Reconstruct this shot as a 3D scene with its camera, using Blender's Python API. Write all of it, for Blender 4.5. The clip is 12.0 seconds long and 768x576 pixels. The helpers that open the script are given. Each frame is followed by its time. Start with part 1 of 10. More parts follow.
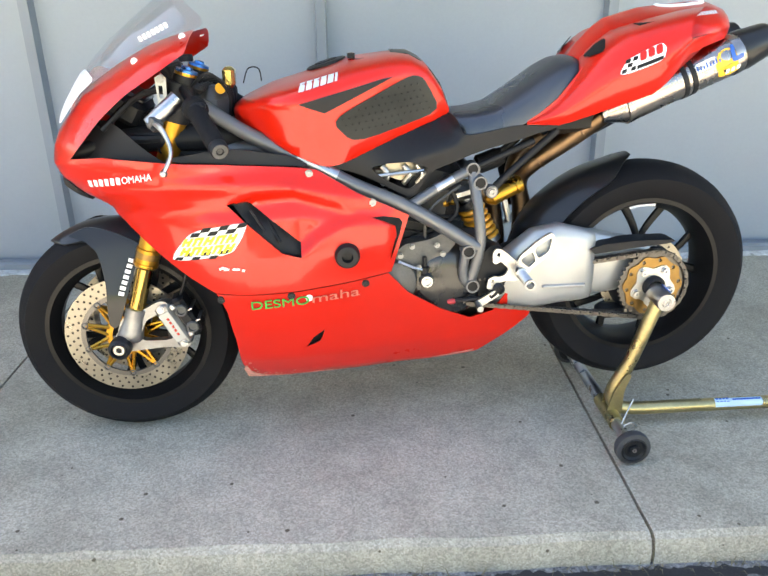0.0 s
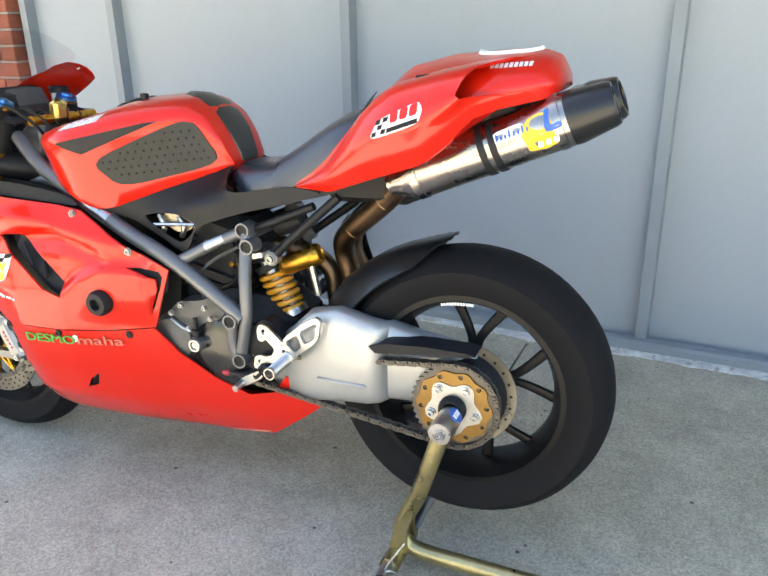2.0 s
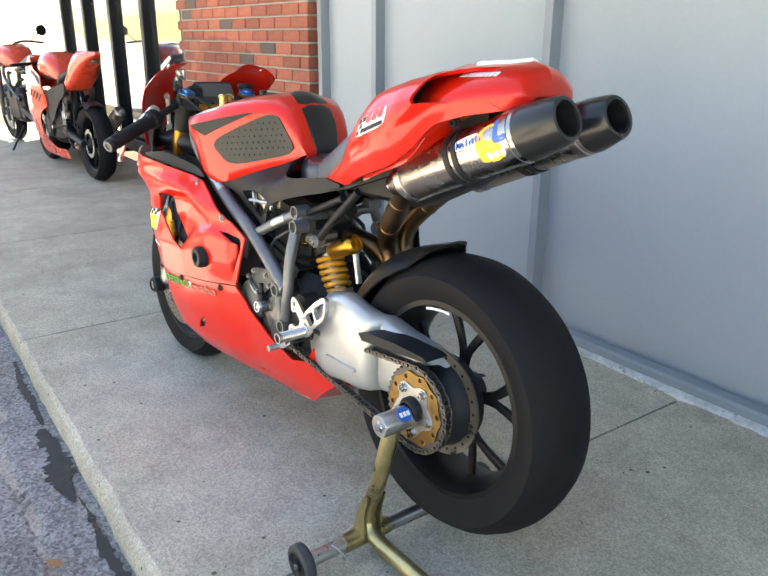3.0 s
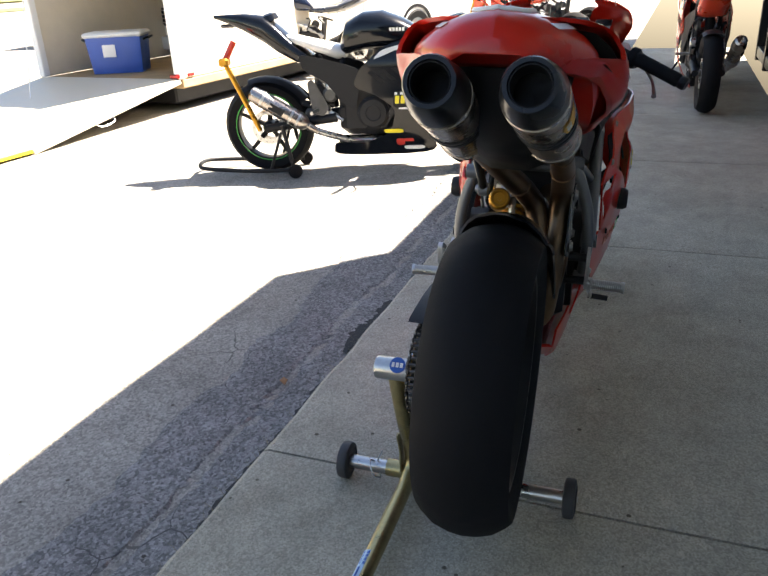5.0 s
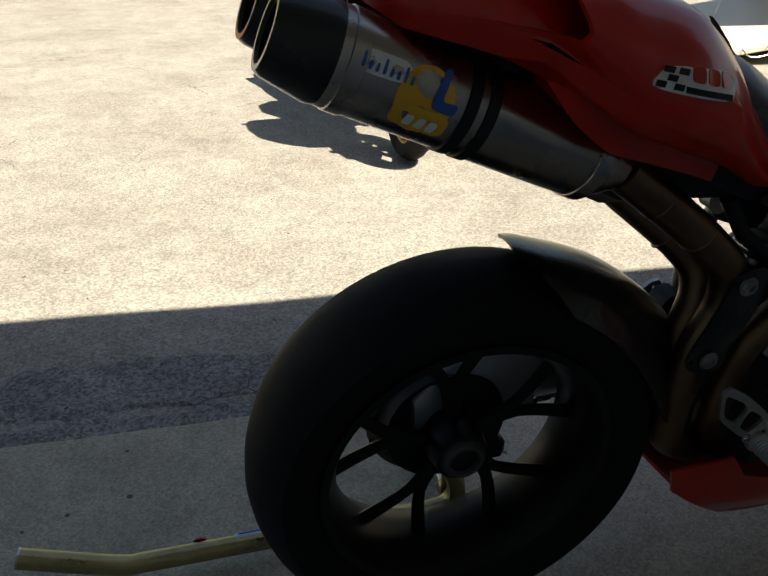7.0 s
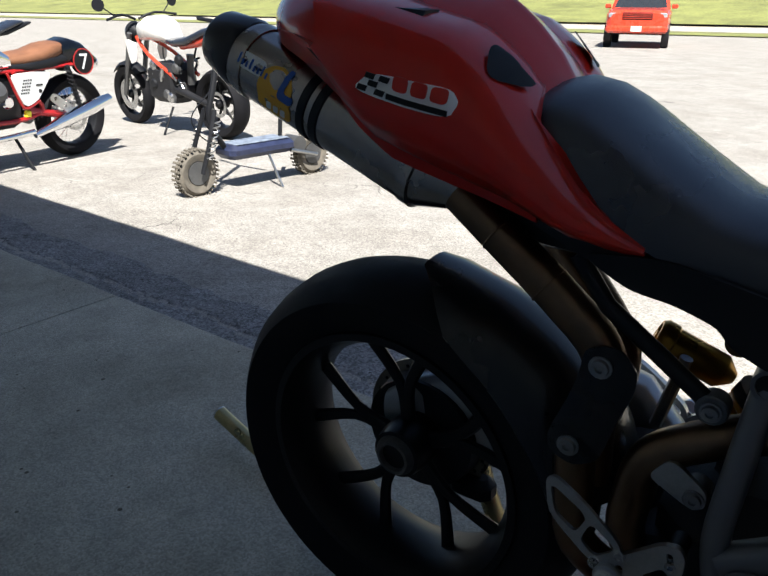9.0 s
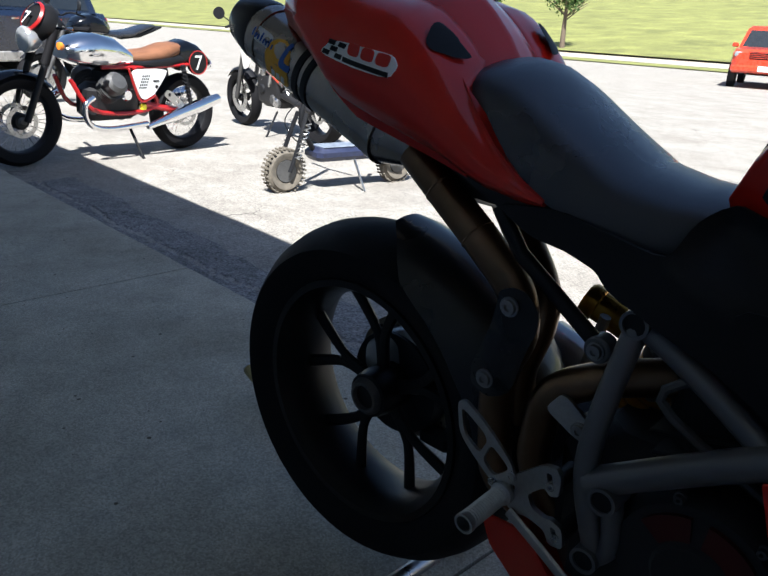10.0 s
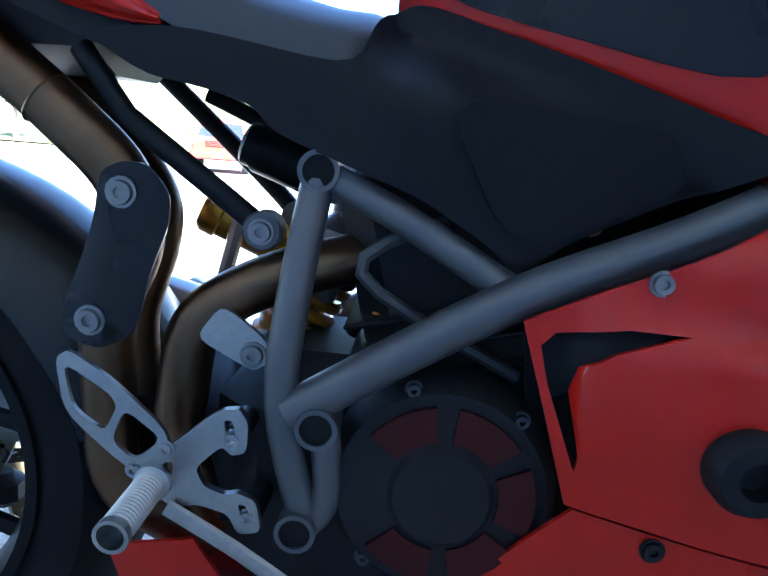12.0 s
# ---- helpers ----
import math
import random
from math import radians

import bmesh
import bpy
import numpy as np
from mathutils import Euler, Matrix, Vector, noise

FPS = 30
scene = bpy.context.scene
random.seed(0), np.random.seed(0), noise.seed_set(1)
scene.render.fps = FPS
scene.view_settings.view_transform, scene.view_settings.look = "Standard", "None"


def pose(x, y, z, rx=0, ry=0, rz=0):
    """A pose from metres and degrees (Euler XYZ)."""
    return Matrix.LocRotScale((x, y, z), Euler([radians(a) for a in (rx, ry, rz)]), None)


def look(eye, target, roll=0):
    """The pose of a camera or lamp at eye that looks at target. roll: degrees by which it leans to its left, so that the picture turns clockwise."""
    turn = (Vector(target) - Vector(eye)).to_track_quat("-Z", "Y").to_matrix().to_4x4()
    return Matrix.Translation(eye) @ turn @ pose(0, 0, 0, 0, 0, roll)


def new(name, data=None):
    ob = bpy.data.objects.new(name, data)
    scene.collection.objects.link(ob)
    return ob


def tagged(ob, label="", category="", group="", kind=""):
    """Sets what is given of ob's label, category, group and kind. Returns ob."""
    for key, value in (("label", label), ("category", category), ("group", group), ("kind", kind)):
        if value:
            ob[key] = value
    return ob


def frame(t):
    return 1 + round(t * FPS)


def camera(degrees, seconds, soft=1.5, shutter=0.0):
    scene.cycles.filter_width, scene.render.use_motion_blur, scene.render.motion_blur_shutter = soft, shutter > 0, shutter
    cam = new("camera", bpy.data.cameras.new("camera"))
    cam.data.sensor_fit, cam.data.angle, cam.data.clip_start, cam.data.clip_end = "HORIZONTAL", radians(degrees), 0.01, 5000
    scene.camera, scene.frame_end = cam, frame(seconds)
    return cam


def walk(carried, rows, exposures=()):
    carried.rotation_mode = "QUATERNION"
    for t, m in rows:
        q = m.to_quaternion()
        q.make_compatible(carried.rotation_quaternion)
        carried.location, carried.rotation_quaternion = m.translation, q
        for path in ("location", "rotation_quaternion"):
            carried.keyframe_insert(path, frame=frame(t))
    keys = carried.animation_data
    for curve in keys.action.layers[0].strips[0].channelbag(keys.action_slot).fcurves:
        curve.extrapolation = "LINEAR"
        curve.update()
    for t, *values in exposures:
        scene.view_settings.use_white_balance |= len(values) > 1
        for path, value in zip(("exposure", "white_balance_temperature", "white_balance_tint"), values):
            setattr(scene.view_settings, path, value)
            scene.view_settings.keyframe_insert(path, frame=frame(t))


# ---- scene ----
# camera and walk
PATH = [
    (0, (-0.773, -1.769, 1.159), (-0.72, 0.073, 0.38), -0.9),
    (0.5, (-0.594, -1.676, 1.169), (-0.615, 0.166, 0.39), 0.3),
    (1, (-0.28, -1.573, 1.146), (-0.573, 0.242, 0.359), -2.5),
    (1.5, (0.089, -1.462, 1.141), (-0.536, 0.27, 0.358), -3.9),
    (2, (0.434, -1.254, 1.174), (-0.364, 0.433, 0.456), -0.9),
    (2.5, (0.802, -1.096, 1.165), (-0.423, 0.265, 0.36), -1.8),
    (2.7, (0.923, -1.001, 1.137), (-0.45, 0.266, 0.424), -1.1),
    (4.3, (1.384, -0.009, 1.156), (-0.454, 0.081, 0.373), 2.2),
    (4.5, (1.333, 0.129, 1.157), (-0.505, 0.011, 0.377), 0.5),
    (5, (1.25, 0.432, 1.157), (-0.453, -0.251, 0.36), -2.8),
    (5.5, (0.959, 0.647, 1.124), (-0.609, -0.267, 0.285), 1.8),
    (6, (0.706, 0.829, 1.124), (-0.522, -0.479, 0.241), -0.4),
    (6.5, (0.484, 0.908, 1.125), (-0.29, -0.72, 0.259), -0.7),
    (7, (0.287, 0.95, 1.119), (-0.11, -0.762, 0.164), 1.0),
    (7.5, (0.038, 1.019, 1.115), (0.133, -0.791, 0.269), 0.1),
    (7.7, (-0.044, 1.043, 1.113), (0.124, -0.76, 0.265), 0.1),
    (9.3, (-0.671, 0.952, 1.022), (0.606, -0.422, 0.329), 1.7),
    (9.5, (-0.703, 0.95, 1.007), (0.614, -0.39, 0.321), 2.7),
    (10, (-0.851, 0.966, 1.003), (0.5, -0.349, 0.334), 3.5),
    (10.5, (-0.999, 0.93, 0.972), (0.402, -0.312, 0.268), 1.4),
    (11, (-1.017, 0.917, 0.947), (0.14, -0.55, 0.233), 6.3),
    (11.5, (-0.841, 0.841, 0.925), (-0.028, -0.871, 0.287), 4.0),
    (12, (-0.639, 0.828, 0.726), (-0.414, -1.13, 0.387), 4.5),
]
cam = camera(55.7, 12.0, soft=1.6)
EXPOSURES = [(0.0, 3.86, 7500, 9), (2.5, 3.88, 7500, 9), (4.3, 3.78, 7400, 14), (4.8, 3.2, 7300, 13), (5.5, 1.85, 6900, 10), (6.5, 1.25, 7400, 7),
             (7.7, 1.22, 7400, 7), (9.3, 1.4, 6000, 11), (10.5, 1.6, 5900, 10), (11.2, 2.65, 5200, 9), (12.0, 4.15, 5000, 8)]
walk(cam, [(t, look(eye, target, roll)) for t, eye, target, roll in PATH], EXPOSURES)

# daylight: the sun stands behind the shop and throws its shadow over the pavement
SUN_EL, SUN_AZ = radians(54), radians(135)      # azimuth counted from +x towards +y
world = bpy.data.worlds.new("daylight")
scene.world = world
world.use_nodes = True
wn = world.node_tree.nodes
sky = wn.new("ShaderNodeTexSky")
sky.sky_type, sky.sun_disc = "NISHITA", False
sky.sun_elevation, sky.sun_rotation = SUN_EL, radians(90) - SUN_AZ
wn["Background"].inputs["Strength"].default_value = 0.05
world.node_tree.links.new(sky.outputs[0], wn["Background"].inputs["Color"])
sun_data = bpy.data.lights.new("sun", "SUN")
sun_data.energy, sun_data.angle, sun_data.color = 5.0, radians(0.55), (1.0, 0.95, 0.86)
sun = new("sun", sun_data)
sun_from = Vector((math.cos(SUN_EL) * math.cos(SUN_AZ), math.cos(SUN_EL) * math.sin(SUN_AZ), math.sin(SUN_EL)))
sun.matrix_world = look(sun_from * 30, (0, 0, 0))


# materials
def mat(name, colour, rough=0.5, metal=0.0, vary=0.12, scale=6.0, grain=0.0, grain_scale=150.0, bump=0.0, bump_scale=200.0,
        coat=0.0, rough_vary=0.1, spots=None, spot_scale=300.0, spot_at=0.62, rand=0.0, spec=0.5):
    m = bpy.data.materials.new(name)
    m.use_nodes = True
    nt = m.node_tree
    n, l = nt.nodes, nt.links
    b = n["Principled BSDF"]
    b.inputs["Metallic"].default_value = metal
    b.inputs["Coat Weight"].default_value = coat
    b.inputs["Specular IOR Level"].default_value = spec
    b.inputs["Coat Roughness"].default_value = 0.06
    tc = n.new("ShaderNodeTexCoord")

    def noise_node(s, detail=4):
        t = n.new("ShaderNodeTexNoise")
        t.inputs["Scale"].default_value, t.inputs["Detail"].default_value = s, detail
        t.inputs["Roughness"].default_value = 0.78 if s > 50 else 0.6
        l.new(tc.outputs["Object"], t.inputs["Vector"])
        return t

    def scaled(c, k):
        return (min(c[0] * k, 1), min(c[1] * k, 1), min(c[2] * k, 1), 1)

    big = noise_node(scale)
    ramp = n.new("ShaderNodeValToRGB")
    ramp.color_ramp.elements[0].position, ramp.color_ramp.elements[1].position = 0.3, 0.7
    ramp.color_ramp.elements[0].color, ramp.color_ramp.elements[1].color = scaled(colour, 1 - vary), scaled(colour, 1 + vary)
    l.new(big.outputs[0], ramp.inputs[0])
    out = ramp.outputs[0]
    if grain:
        fine = noise_node(grain_scale, 6)
        r2 = n.new("ShaderNodeValToRGB")
        r2.color_ramp.elements[0].position, r2.color_ramp.elements[1].position = 0.32, 0.68
        r2.color_ramp.elements[0].color, r2.color_ramp.elements[1].color = (1 - grain,) * 3 + (1,), (1 + grain * 0.6,) * 3 + (1,)
        l.new(fine.outputs[0], r2.inputs[0])
        mul = n.new("ShaderNodeMix")
        mul.data_type, mul.blend_type = "RGBA", "MULTIPLY"
        mul.inputs[0].default_value = 1
        l.new(out, mul.inputs[6]), l.new(r2.outputs[0], mul.inputs[7])
        out = mul.outputs[2]
    if spots:
        sp = noise_node(spot_scale, 2)
        r3 = n.new("ShaderNodeValToRGB")
        r3.color_ramp.elements[0].position, r3.color_ramp.elements[1].position = spot_at, spot_at + 0.05
        r3.color_ramp.elements[0].color, r3.color_ramp.elements[1].color = (0, 0, 0, 1), (1, 1, 1, 1)
        l.new(sp.outputs[0], r3.inputs[0])
        mx = n.new("ShaderNodeMix")
        mx.data_type = "RGBA"
        l.new(r3.outputs[0], mx.inputs[0]), l.new(out, mx.inputs[6])
        mx.inputs[7].default_value = (*spots, 1)
        out = mx.outputs[2]
    if rand:
        info = n.new("ShaderNodeObjectInfo")
        mr = n.new("ShaderNodeMapRange")
        mr.inputs[3].default_value, mr.inputs[4].default_value = 1 - rand, 1 + rand
        l.new(info.outputs["Random"], mr.inputs[0])
        hsv = n.new("ShaderNodeHueSaturation")
        l.new(mr.outputs[0], hsv.inputs["Value"]), l.new(out, hsv.inputs["Color"])
        out = hsv.outputs[0]
    l.new(out, b.inputs["Base Color"])
    rr = n.new("ShaderNodeMapRange")
    rr.inputs[1].default_value, rr.inputs[2].default_value = 0.3, 0.7
    rr.inputs[3].default_value, rr.inputs[4].default_value = max(rough - rough_vary, 0.02), min(rough + rough_vary, 1)
    l.new(big.outputs[0], rr.inputs[0])
    l.new(rr.outputs[0], b.inputs["Roughness"])
    if bump:
        bn = noise_node(bump_scale, 5)
        bp = n.new("ShaderNodeBump")
        bp.inputs["Strength"].default_value, bp.inputs["Distance"].default_value = bump, 0.004
        l.new(bn.outputs[0], bp.inputs["Height"])
        l.new(bp.outputs[0], b.inputs["Normal"])
    return m


def stony(name, colour, stain, stone, spread, mottle, pits=0.0, crack=0.0, bump=0.5):
    """Concrete or asphalt: broad stains, mottling, single stones of differing shade, pits."""
    m = bpy.data.materials.new(name)
    m.use_nodes = True
    n, l = m.node_tree.nodes, m.node_tree.links
    b = n["Principled BSDF"]
    b.inputs["Roughness"].default_value, b.inputs["Specular IOR Level"].default_value = 0.92, 0.2
    tc = n.new("ShaderNodeTexCoord")

    def noisy(scale, detail=5, rough=0.6):
        t = n.new("ShaderNodeTexNoise")
        t.inputs["Scale"].default_value, t.inputs["Detail"].default_value, t.inputs["Roughness"].default_value = scale, detail, rough
        l.new(tc.outputs["Object"], t.inputs["Vector"])
        return t.outputs[0]

    def ranged(value, a, z, lo, hi):
        r = n.new("ShaderNodeMapRange")
        for k, v in zip((1, 2, 3, 4), (a, z, lo, hi)):
            r.inputs[k].default_value = v
        l.new(value, r.inputs[0])
        return r.outputs[0]

    def mixed(fac, first, second, blend="MIX"):
        x = n.new("ShaderNodeMix")
        x.data_type, x.blend_type = "RGBA", blend
        if isinstance(fac, float):
            x.inputs[0].default_value = fac
        else:
            l.new(fac, x.inputs[0])
        for v, k in ((first, 6), (second, 7)):
            if isinstance(v, tuple):
                x.inputs[k].default_value = (*v, 1)
            else:
                l.new(v, x.inputs[k])
        return x.outputs[2]

    def grey(value):
        c = n.new("ShaderNodeCombineColor")
        for k in range(3):
            l.new(value, c.inputs[k])
        return c.outputs[0]

    out = mixed(ranged(noisy(1.3), 0.42, 0.68, 0.0, 1.0), colour, stain)
    out = mixed(1.0, out, grey(ranged(noisy(7.0, 6, 0.7), 0.3, 0.7, 1 - mottle, 1 + mottle)), "MULTIPLY")
    vor = n.new("ShaderNodeTexVoronoi")
    vor.inputs["Scale"].default_value = stone
    l.new(tc.outputs["Object"], vor.inputs["Vector"])
    sep = n.new("ShaderNodeSeparateColor")
    l.new(vor.outputs["Color"], sep.inputs[0])
    out = mixed(1.0, out, grey(ranged(sep.outputs[0], 0.0, 1.0, 1 - spread, 1 + spread)), "MULTIPLY")
    out = mixed(1.0, out, grey(ranged(noisy(stone * 2.2, 3, 0.7), 0.3, 0.7, 1 - spread * 0.7, 1 + spread * 0.7)), "MULTIPLY")
    if pits:
        pv = n.new("ShaderNodeTexVoronoi")
        pv.inputs["Scale"].default_value = 34
        l.new(tc.outputs["Object"], pv.inputs["Vector"])
        ps = n.new("ShaderNodeSeparateColor")
        l.new(pv.outputs["Color"], ps.inputs[0])
        size = ranged(ps.outputs[1], 1 - pits, 1.0, 0.0, 0.22)
        less = n.new("ShaderNodeMath")
        less.operation = "LESS_THAN"
        l.new(pv.outputs["Distance"], less.inputs[0]), l.new(size, less.inputs[1])
        out = mixed(less.outputs[0], out, (colour[0] * 0.3, colour[1] * 0.28, colour[2] * 0.25))
    if crack:
        warp = n.new("ShaderNodeTexNoise")
        warp.inputs["Scale"].default_value, warp.inputs["Detail"].default_value = 3.0, 5
        l.new(tc.outputs["Object"], warp.inputs["Vector"])
        mv = n.new("ShaderNodeMix")
        mv.data_type = "VECTOR"
        mv.inputs[0].default_value = 0.18
        l.new(tc.outputs["Object"], mv.inputs[4]), l.new(warp.outputs["Color"], mv.inputs[5])
        cv = n.new("ShaderNodeTexVoronoi")
        cv.feature = "DISTANCE_TO_EDGE"
        cv.inputs["Scale"].default_value = crack
        l.new(mv.outputs[1], cv.inputs["Vector"])
        less = n.new("ShaderNodeMath")
        less.operation = "LESS_THAN"
        l.new(cv.outputs["Distance"], less.inputs[0]), l.new(ranged(noisy(0.9, 2), 0.55, 0.74, 0.0, 0.012), less.inputs[1])
        out = mixed(less.outputs[0], out, (colour[0] * 0.4, colour[1] * 0.4, colour[2] * 0.4))
    l.new(out, b.inputs["Base Color"])
    bp = n.new("ShaderNodeBump")
    bp.inputs["Strength"].default_value, bp.inputs["Distance"].default_value = bump, 0.003
    l.new(sep.outputs[0], bp.inputs["Height"])
    l.new(bp.outputs[0], b.inputs["Normal"])
    return m


M_CONCRETE = stony("concrete", (0.41, 0.378, 0.306), (0.325, 0.295, 0.232), 240, 0.25, 0.16, pits=0.09, bump=0.3)
M_ASPHALT = stony("asphalt", (0.295, 0.278, 0.25), (0.24, 0.222, 0.196), 150, 0.32, 0.17, pits=0.03, crack=2.3, bump=0.5)
M_GRIT = mat("grit", (0.33, 0.30, 0.26), 0.9, vary=0.7, scale=9)
M_WEED = mat("dry_weed", (0.20, 0.17, 0.10), 0.9, vary=0.5, scale=30)
# rougher copy of the lot asphalt with the building's shade put into its colour
M_SHADEDASPHALT = stony("shaded_old_asphalt", (0.225, 0.218, 0.212), (0.172, 0.166, 0.160), 130, 0.45, 0.2, pits=0.08, crack=3.0, bump=0.8)
M_TAR = mat("tar_seal", (0.022, 0.022, 0.023), 0.8, vary=0.3, scale=8, grain=0.3, bump=0.5)
M_WALL = mat("grey_metal_siding", (0.295, 0.33, 0.365), 0.5, vary=0.04, scale=1.5, grain=0.03, grain_scale=60, bump=0.05, bump_scale=40)
M_TRIMGREY = mat("grey_trim_metal", (0.21, 0.24, 0.27), 0.45, vary=0.06)
M_CAULK = mat("peeling_white_paint", (0.52, 0.53, 0.53), 0.8, vary=0.2, scale=14, grain=0.3, grain_scale=60, bump=0.8, bump_scale=60,
              spots=(0.3, 0.3, 0.29), spot_scale=24, spot_at=0.6)
M_BRICK = mat("red_brick", (0.30, 0.09, 0.055), 0.9, vary=0.25, scale=14, grain=0.3, grain_scale=130, bump=0.5, bump_scale=120, rand=0.28)
M_BRICKDARK = mat("dark_brick", (0.10, 0.073, 0.066), 0.9, vary=0.25, scale=14, grain=0.3, bump=0.5, rand=0.2)
M_MORTAR = mat("mortar", (0.32, 0.29, 0.26), 0.95, vary=0.15, scale=9, grain=0.3, bump=0.5)
M_RED = mat("red_gloss_paint", (0.53, 0.012, 0.004), 0.32, vary=0.03, coat=0.52, rough_vary=0.05, spec=0.22)
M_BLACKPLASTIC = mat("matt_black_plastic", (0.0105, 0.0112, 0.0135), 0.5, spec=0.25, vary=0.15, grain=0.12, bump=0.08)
M_CARBON = mat("satin_carbon_black", (0.009, 0.0098, 0.0115), 0.32, spec=0.32, vary=0.2, coat=0.25)
M_RUBBER = mat("tyre_rubber", (0.0075, 0.0075, 0.009), 0.72, spec=0.16, vary=0.2, scale=9, grain=0.15, grain_scale=220, bump=0.2)
M_SEAT = mat("seat_foam", (0.015, 0.020, 0.032), 0.31, spec=0.85, vary=0.08, grain=0.1, grain_scale=400, bump=0.15, bump_scale=600)
M_RIM = mat("black_painted_rim", (0.006, 0.006, 0.0068), 0.4, spec=0.22)
M_SPROCKET = mat("dull_gold_sprocket", (0.28, 0.165, 0.052), 0.42, metal=0.85, vary=0.2, scale=30)
M_GOLD = mat("gold_anodised", (0.46, 0.235, 0.03), 0.32, metal=0.9, vary=0.1)
M_YELLOWSPRING = mat("yellow_spring", (0.55, 0.24, 0.016), 0.35, vary=0.1, coat=0.3)
M_ALU = mat("brushed_aluminium", (0.50, 0.50, 0.49), 0.36, metal=1.0, vary=0.1, scale=20, grain=0.12)
M_SWINGARM = mat("silver_swingarm_paint", (0.38, 0.39, 0.39), 0.40, metal=0.6, vary=0.08, scale=10, coat=0.2)
M_FRAME = mat("grey_frame_paint", (0.138, 0.142, 0.15), 0.38, metal=0.5, vary=0.08)
M_TITAN = mat("titanium_can", (0.40, 0.36, 0.33), 0.27, metal=1.0, vary=0.16, scale=9, grain=0.1, grain_scale=60)
M_PIPE = mat("heat_tinted_steel", (0.19, 0.122, 0.074), 0.38, metal=1.0, vary=0.3, scale=9)
M_ENGINE = mat("dark_engine_casting", (0.019, 0.019, 0.021), 0.5, metal=0.2, spec=0.3, vary=0.25, grain=0.2, bump=0.3)
M_CAST = mat("pale_cast_alloy", (0.105, 0.105, 0.103), 0.5, metal=0.4, vary=0.2, grain=0.2, bump=0.3)
M_ENGINEGREY = mat("grey_engine_casting", (0.10, 0.10, 0.10), 0.5, metal=0.5, vary=0.25, grain=0.2, bump=0.3)
M_DISC = mat("worn_disc_steel", (0.26, 0.24, 0.20), 0.33, metal=0.9, vary=0.15, scale=20)
M_STEEL = mat("bare_steel", (0.5, 0.5, 0.5), 0.3, metal=1.0, vary=0.15, scale=20)
M_BOLT = mat("bolt_steel", (0.30, 0.30, 0.30), 0.42, metal=0.9, vary=0.2, scale=60)
M_CHAIN = mat("oily_chain_steel", (0.13, 0.12, 0.11), 0.42, metal=0.9, vary=0.3, scale=60)
M_ZINC = mat("yellow_zinc_plate", (0.41, 0.34, 0.17), 0.33, metal=0.9, vary=0.25, scale=12, grain=0.12)
M_CHROME = mat("chrome", (0.85, 0.85, 0.86), 0.07, metal=1.0, vary=0.03)
M_WHITE = mat("white_paint", (0.80, 0.80, 0.79), 0.4, vary=0.04)
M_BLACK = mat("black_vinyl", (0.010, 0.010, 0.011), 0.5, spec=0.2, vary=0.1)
M_YELLOW = mat("yellow_vinyl", (0.85, 0.70, 0.03), 0.4, vary=0.05)
M_GREEN = mat("green_vinyl", (0.03, 0.36, 0.05), 0.4, vary=0.15)
M_BLUE = mat("blue_vinyl", (0.02, 0.10, 0.40), 0.4, vary=0.08)
M_ORANGE = mat("orange_plastic", (0.85, 0.25, 0.03), 0.35, vary=0.08)
M_FADED = mat("faded_red_vinyl", (0.62, 0.16, 0.11), 0.5, vary=0.2)
M_SCRAPE = mat("scraped_paint", (0.60, 0.30, 0.25), 0.7, vary=0.4, scale=60, grain=0.3)
M_PAD = mat("smoked_grip_pad", (0.016, 0.0185, 0.018), 0.42, vary=0.35, scale=14, coat=0.05, spec=0.25)
M_SCREEN = bpy.data.materials.new("clear_screen")
M_SCREEN.use_nodes = True
sn, sl = M_SCREEN.node_tree.nodes, M_SCREEN.node_tree.links
see, shine, both = sn.new("ShaderNodeBsdfTransparent"), sn.new("ShaderNodeBsdfGlossy"), sn.new("ShaderNodeMixShader")
see.inputs[0].default_value, shine.inputs["Roughness"].default_value, both.inputs[0].default_value = (0.96, 0.97, 0.98, 1), 0.04, 0.07
sl.new(see.outputs[0], both.inputs[1]), sl.new(shine.outputs[0], both.inputs[2])
sl.new(both.outputs[0], sn["Material Output"].inputs[0])
M_MIRROR = mat("dark_lens", (0.05, 0.05, 0.055), 0.08, vary=0.1, coat=0.5)
M_LAMP = mat("headlamp_glass", (0.62, 0.64, 0.66), 0.1, metal=0.6, vary=0.2)
M_GRASS = mat("dry_grass", (0.185, 0.195, 0.055), 0.95, vary=0.35, scale=0.3, grain=0.45, grain_scale=6)
M_LEAF = mat("leaves", (0.05, 0.10, 0.02), 0.8, vary=0.3, scale=3)
M_BARK = mat("bark", (0.12, 0.09, 0.065), 0.9, vary=0.3, scale=9, bump=0.5)
M_TRAILERSKIN = mat("cream_trailer_skin", (0.68, 0.61, 0.49), 0.45, vary=0.04)
M_TRAILERIN = mat("trailer_plywood", (0.40, 0.28, 0.15), 0.8, vary=0.2, scale=5)
M_COOLER = mat("blue_cooler_plastic", (0.02, 0.09, 0.42), 0.4, vary=0.06)
M_CARBLUE = mat("dark_blue_car_paint", (0.010, 0.018, 0.042), 0.25, coat=0.45, vary=0.05)
M_CARWHITE = mat("white_car_paint", (0.75, 0.75, 0.74), 0.25, coat=0.6, vary=0.03)
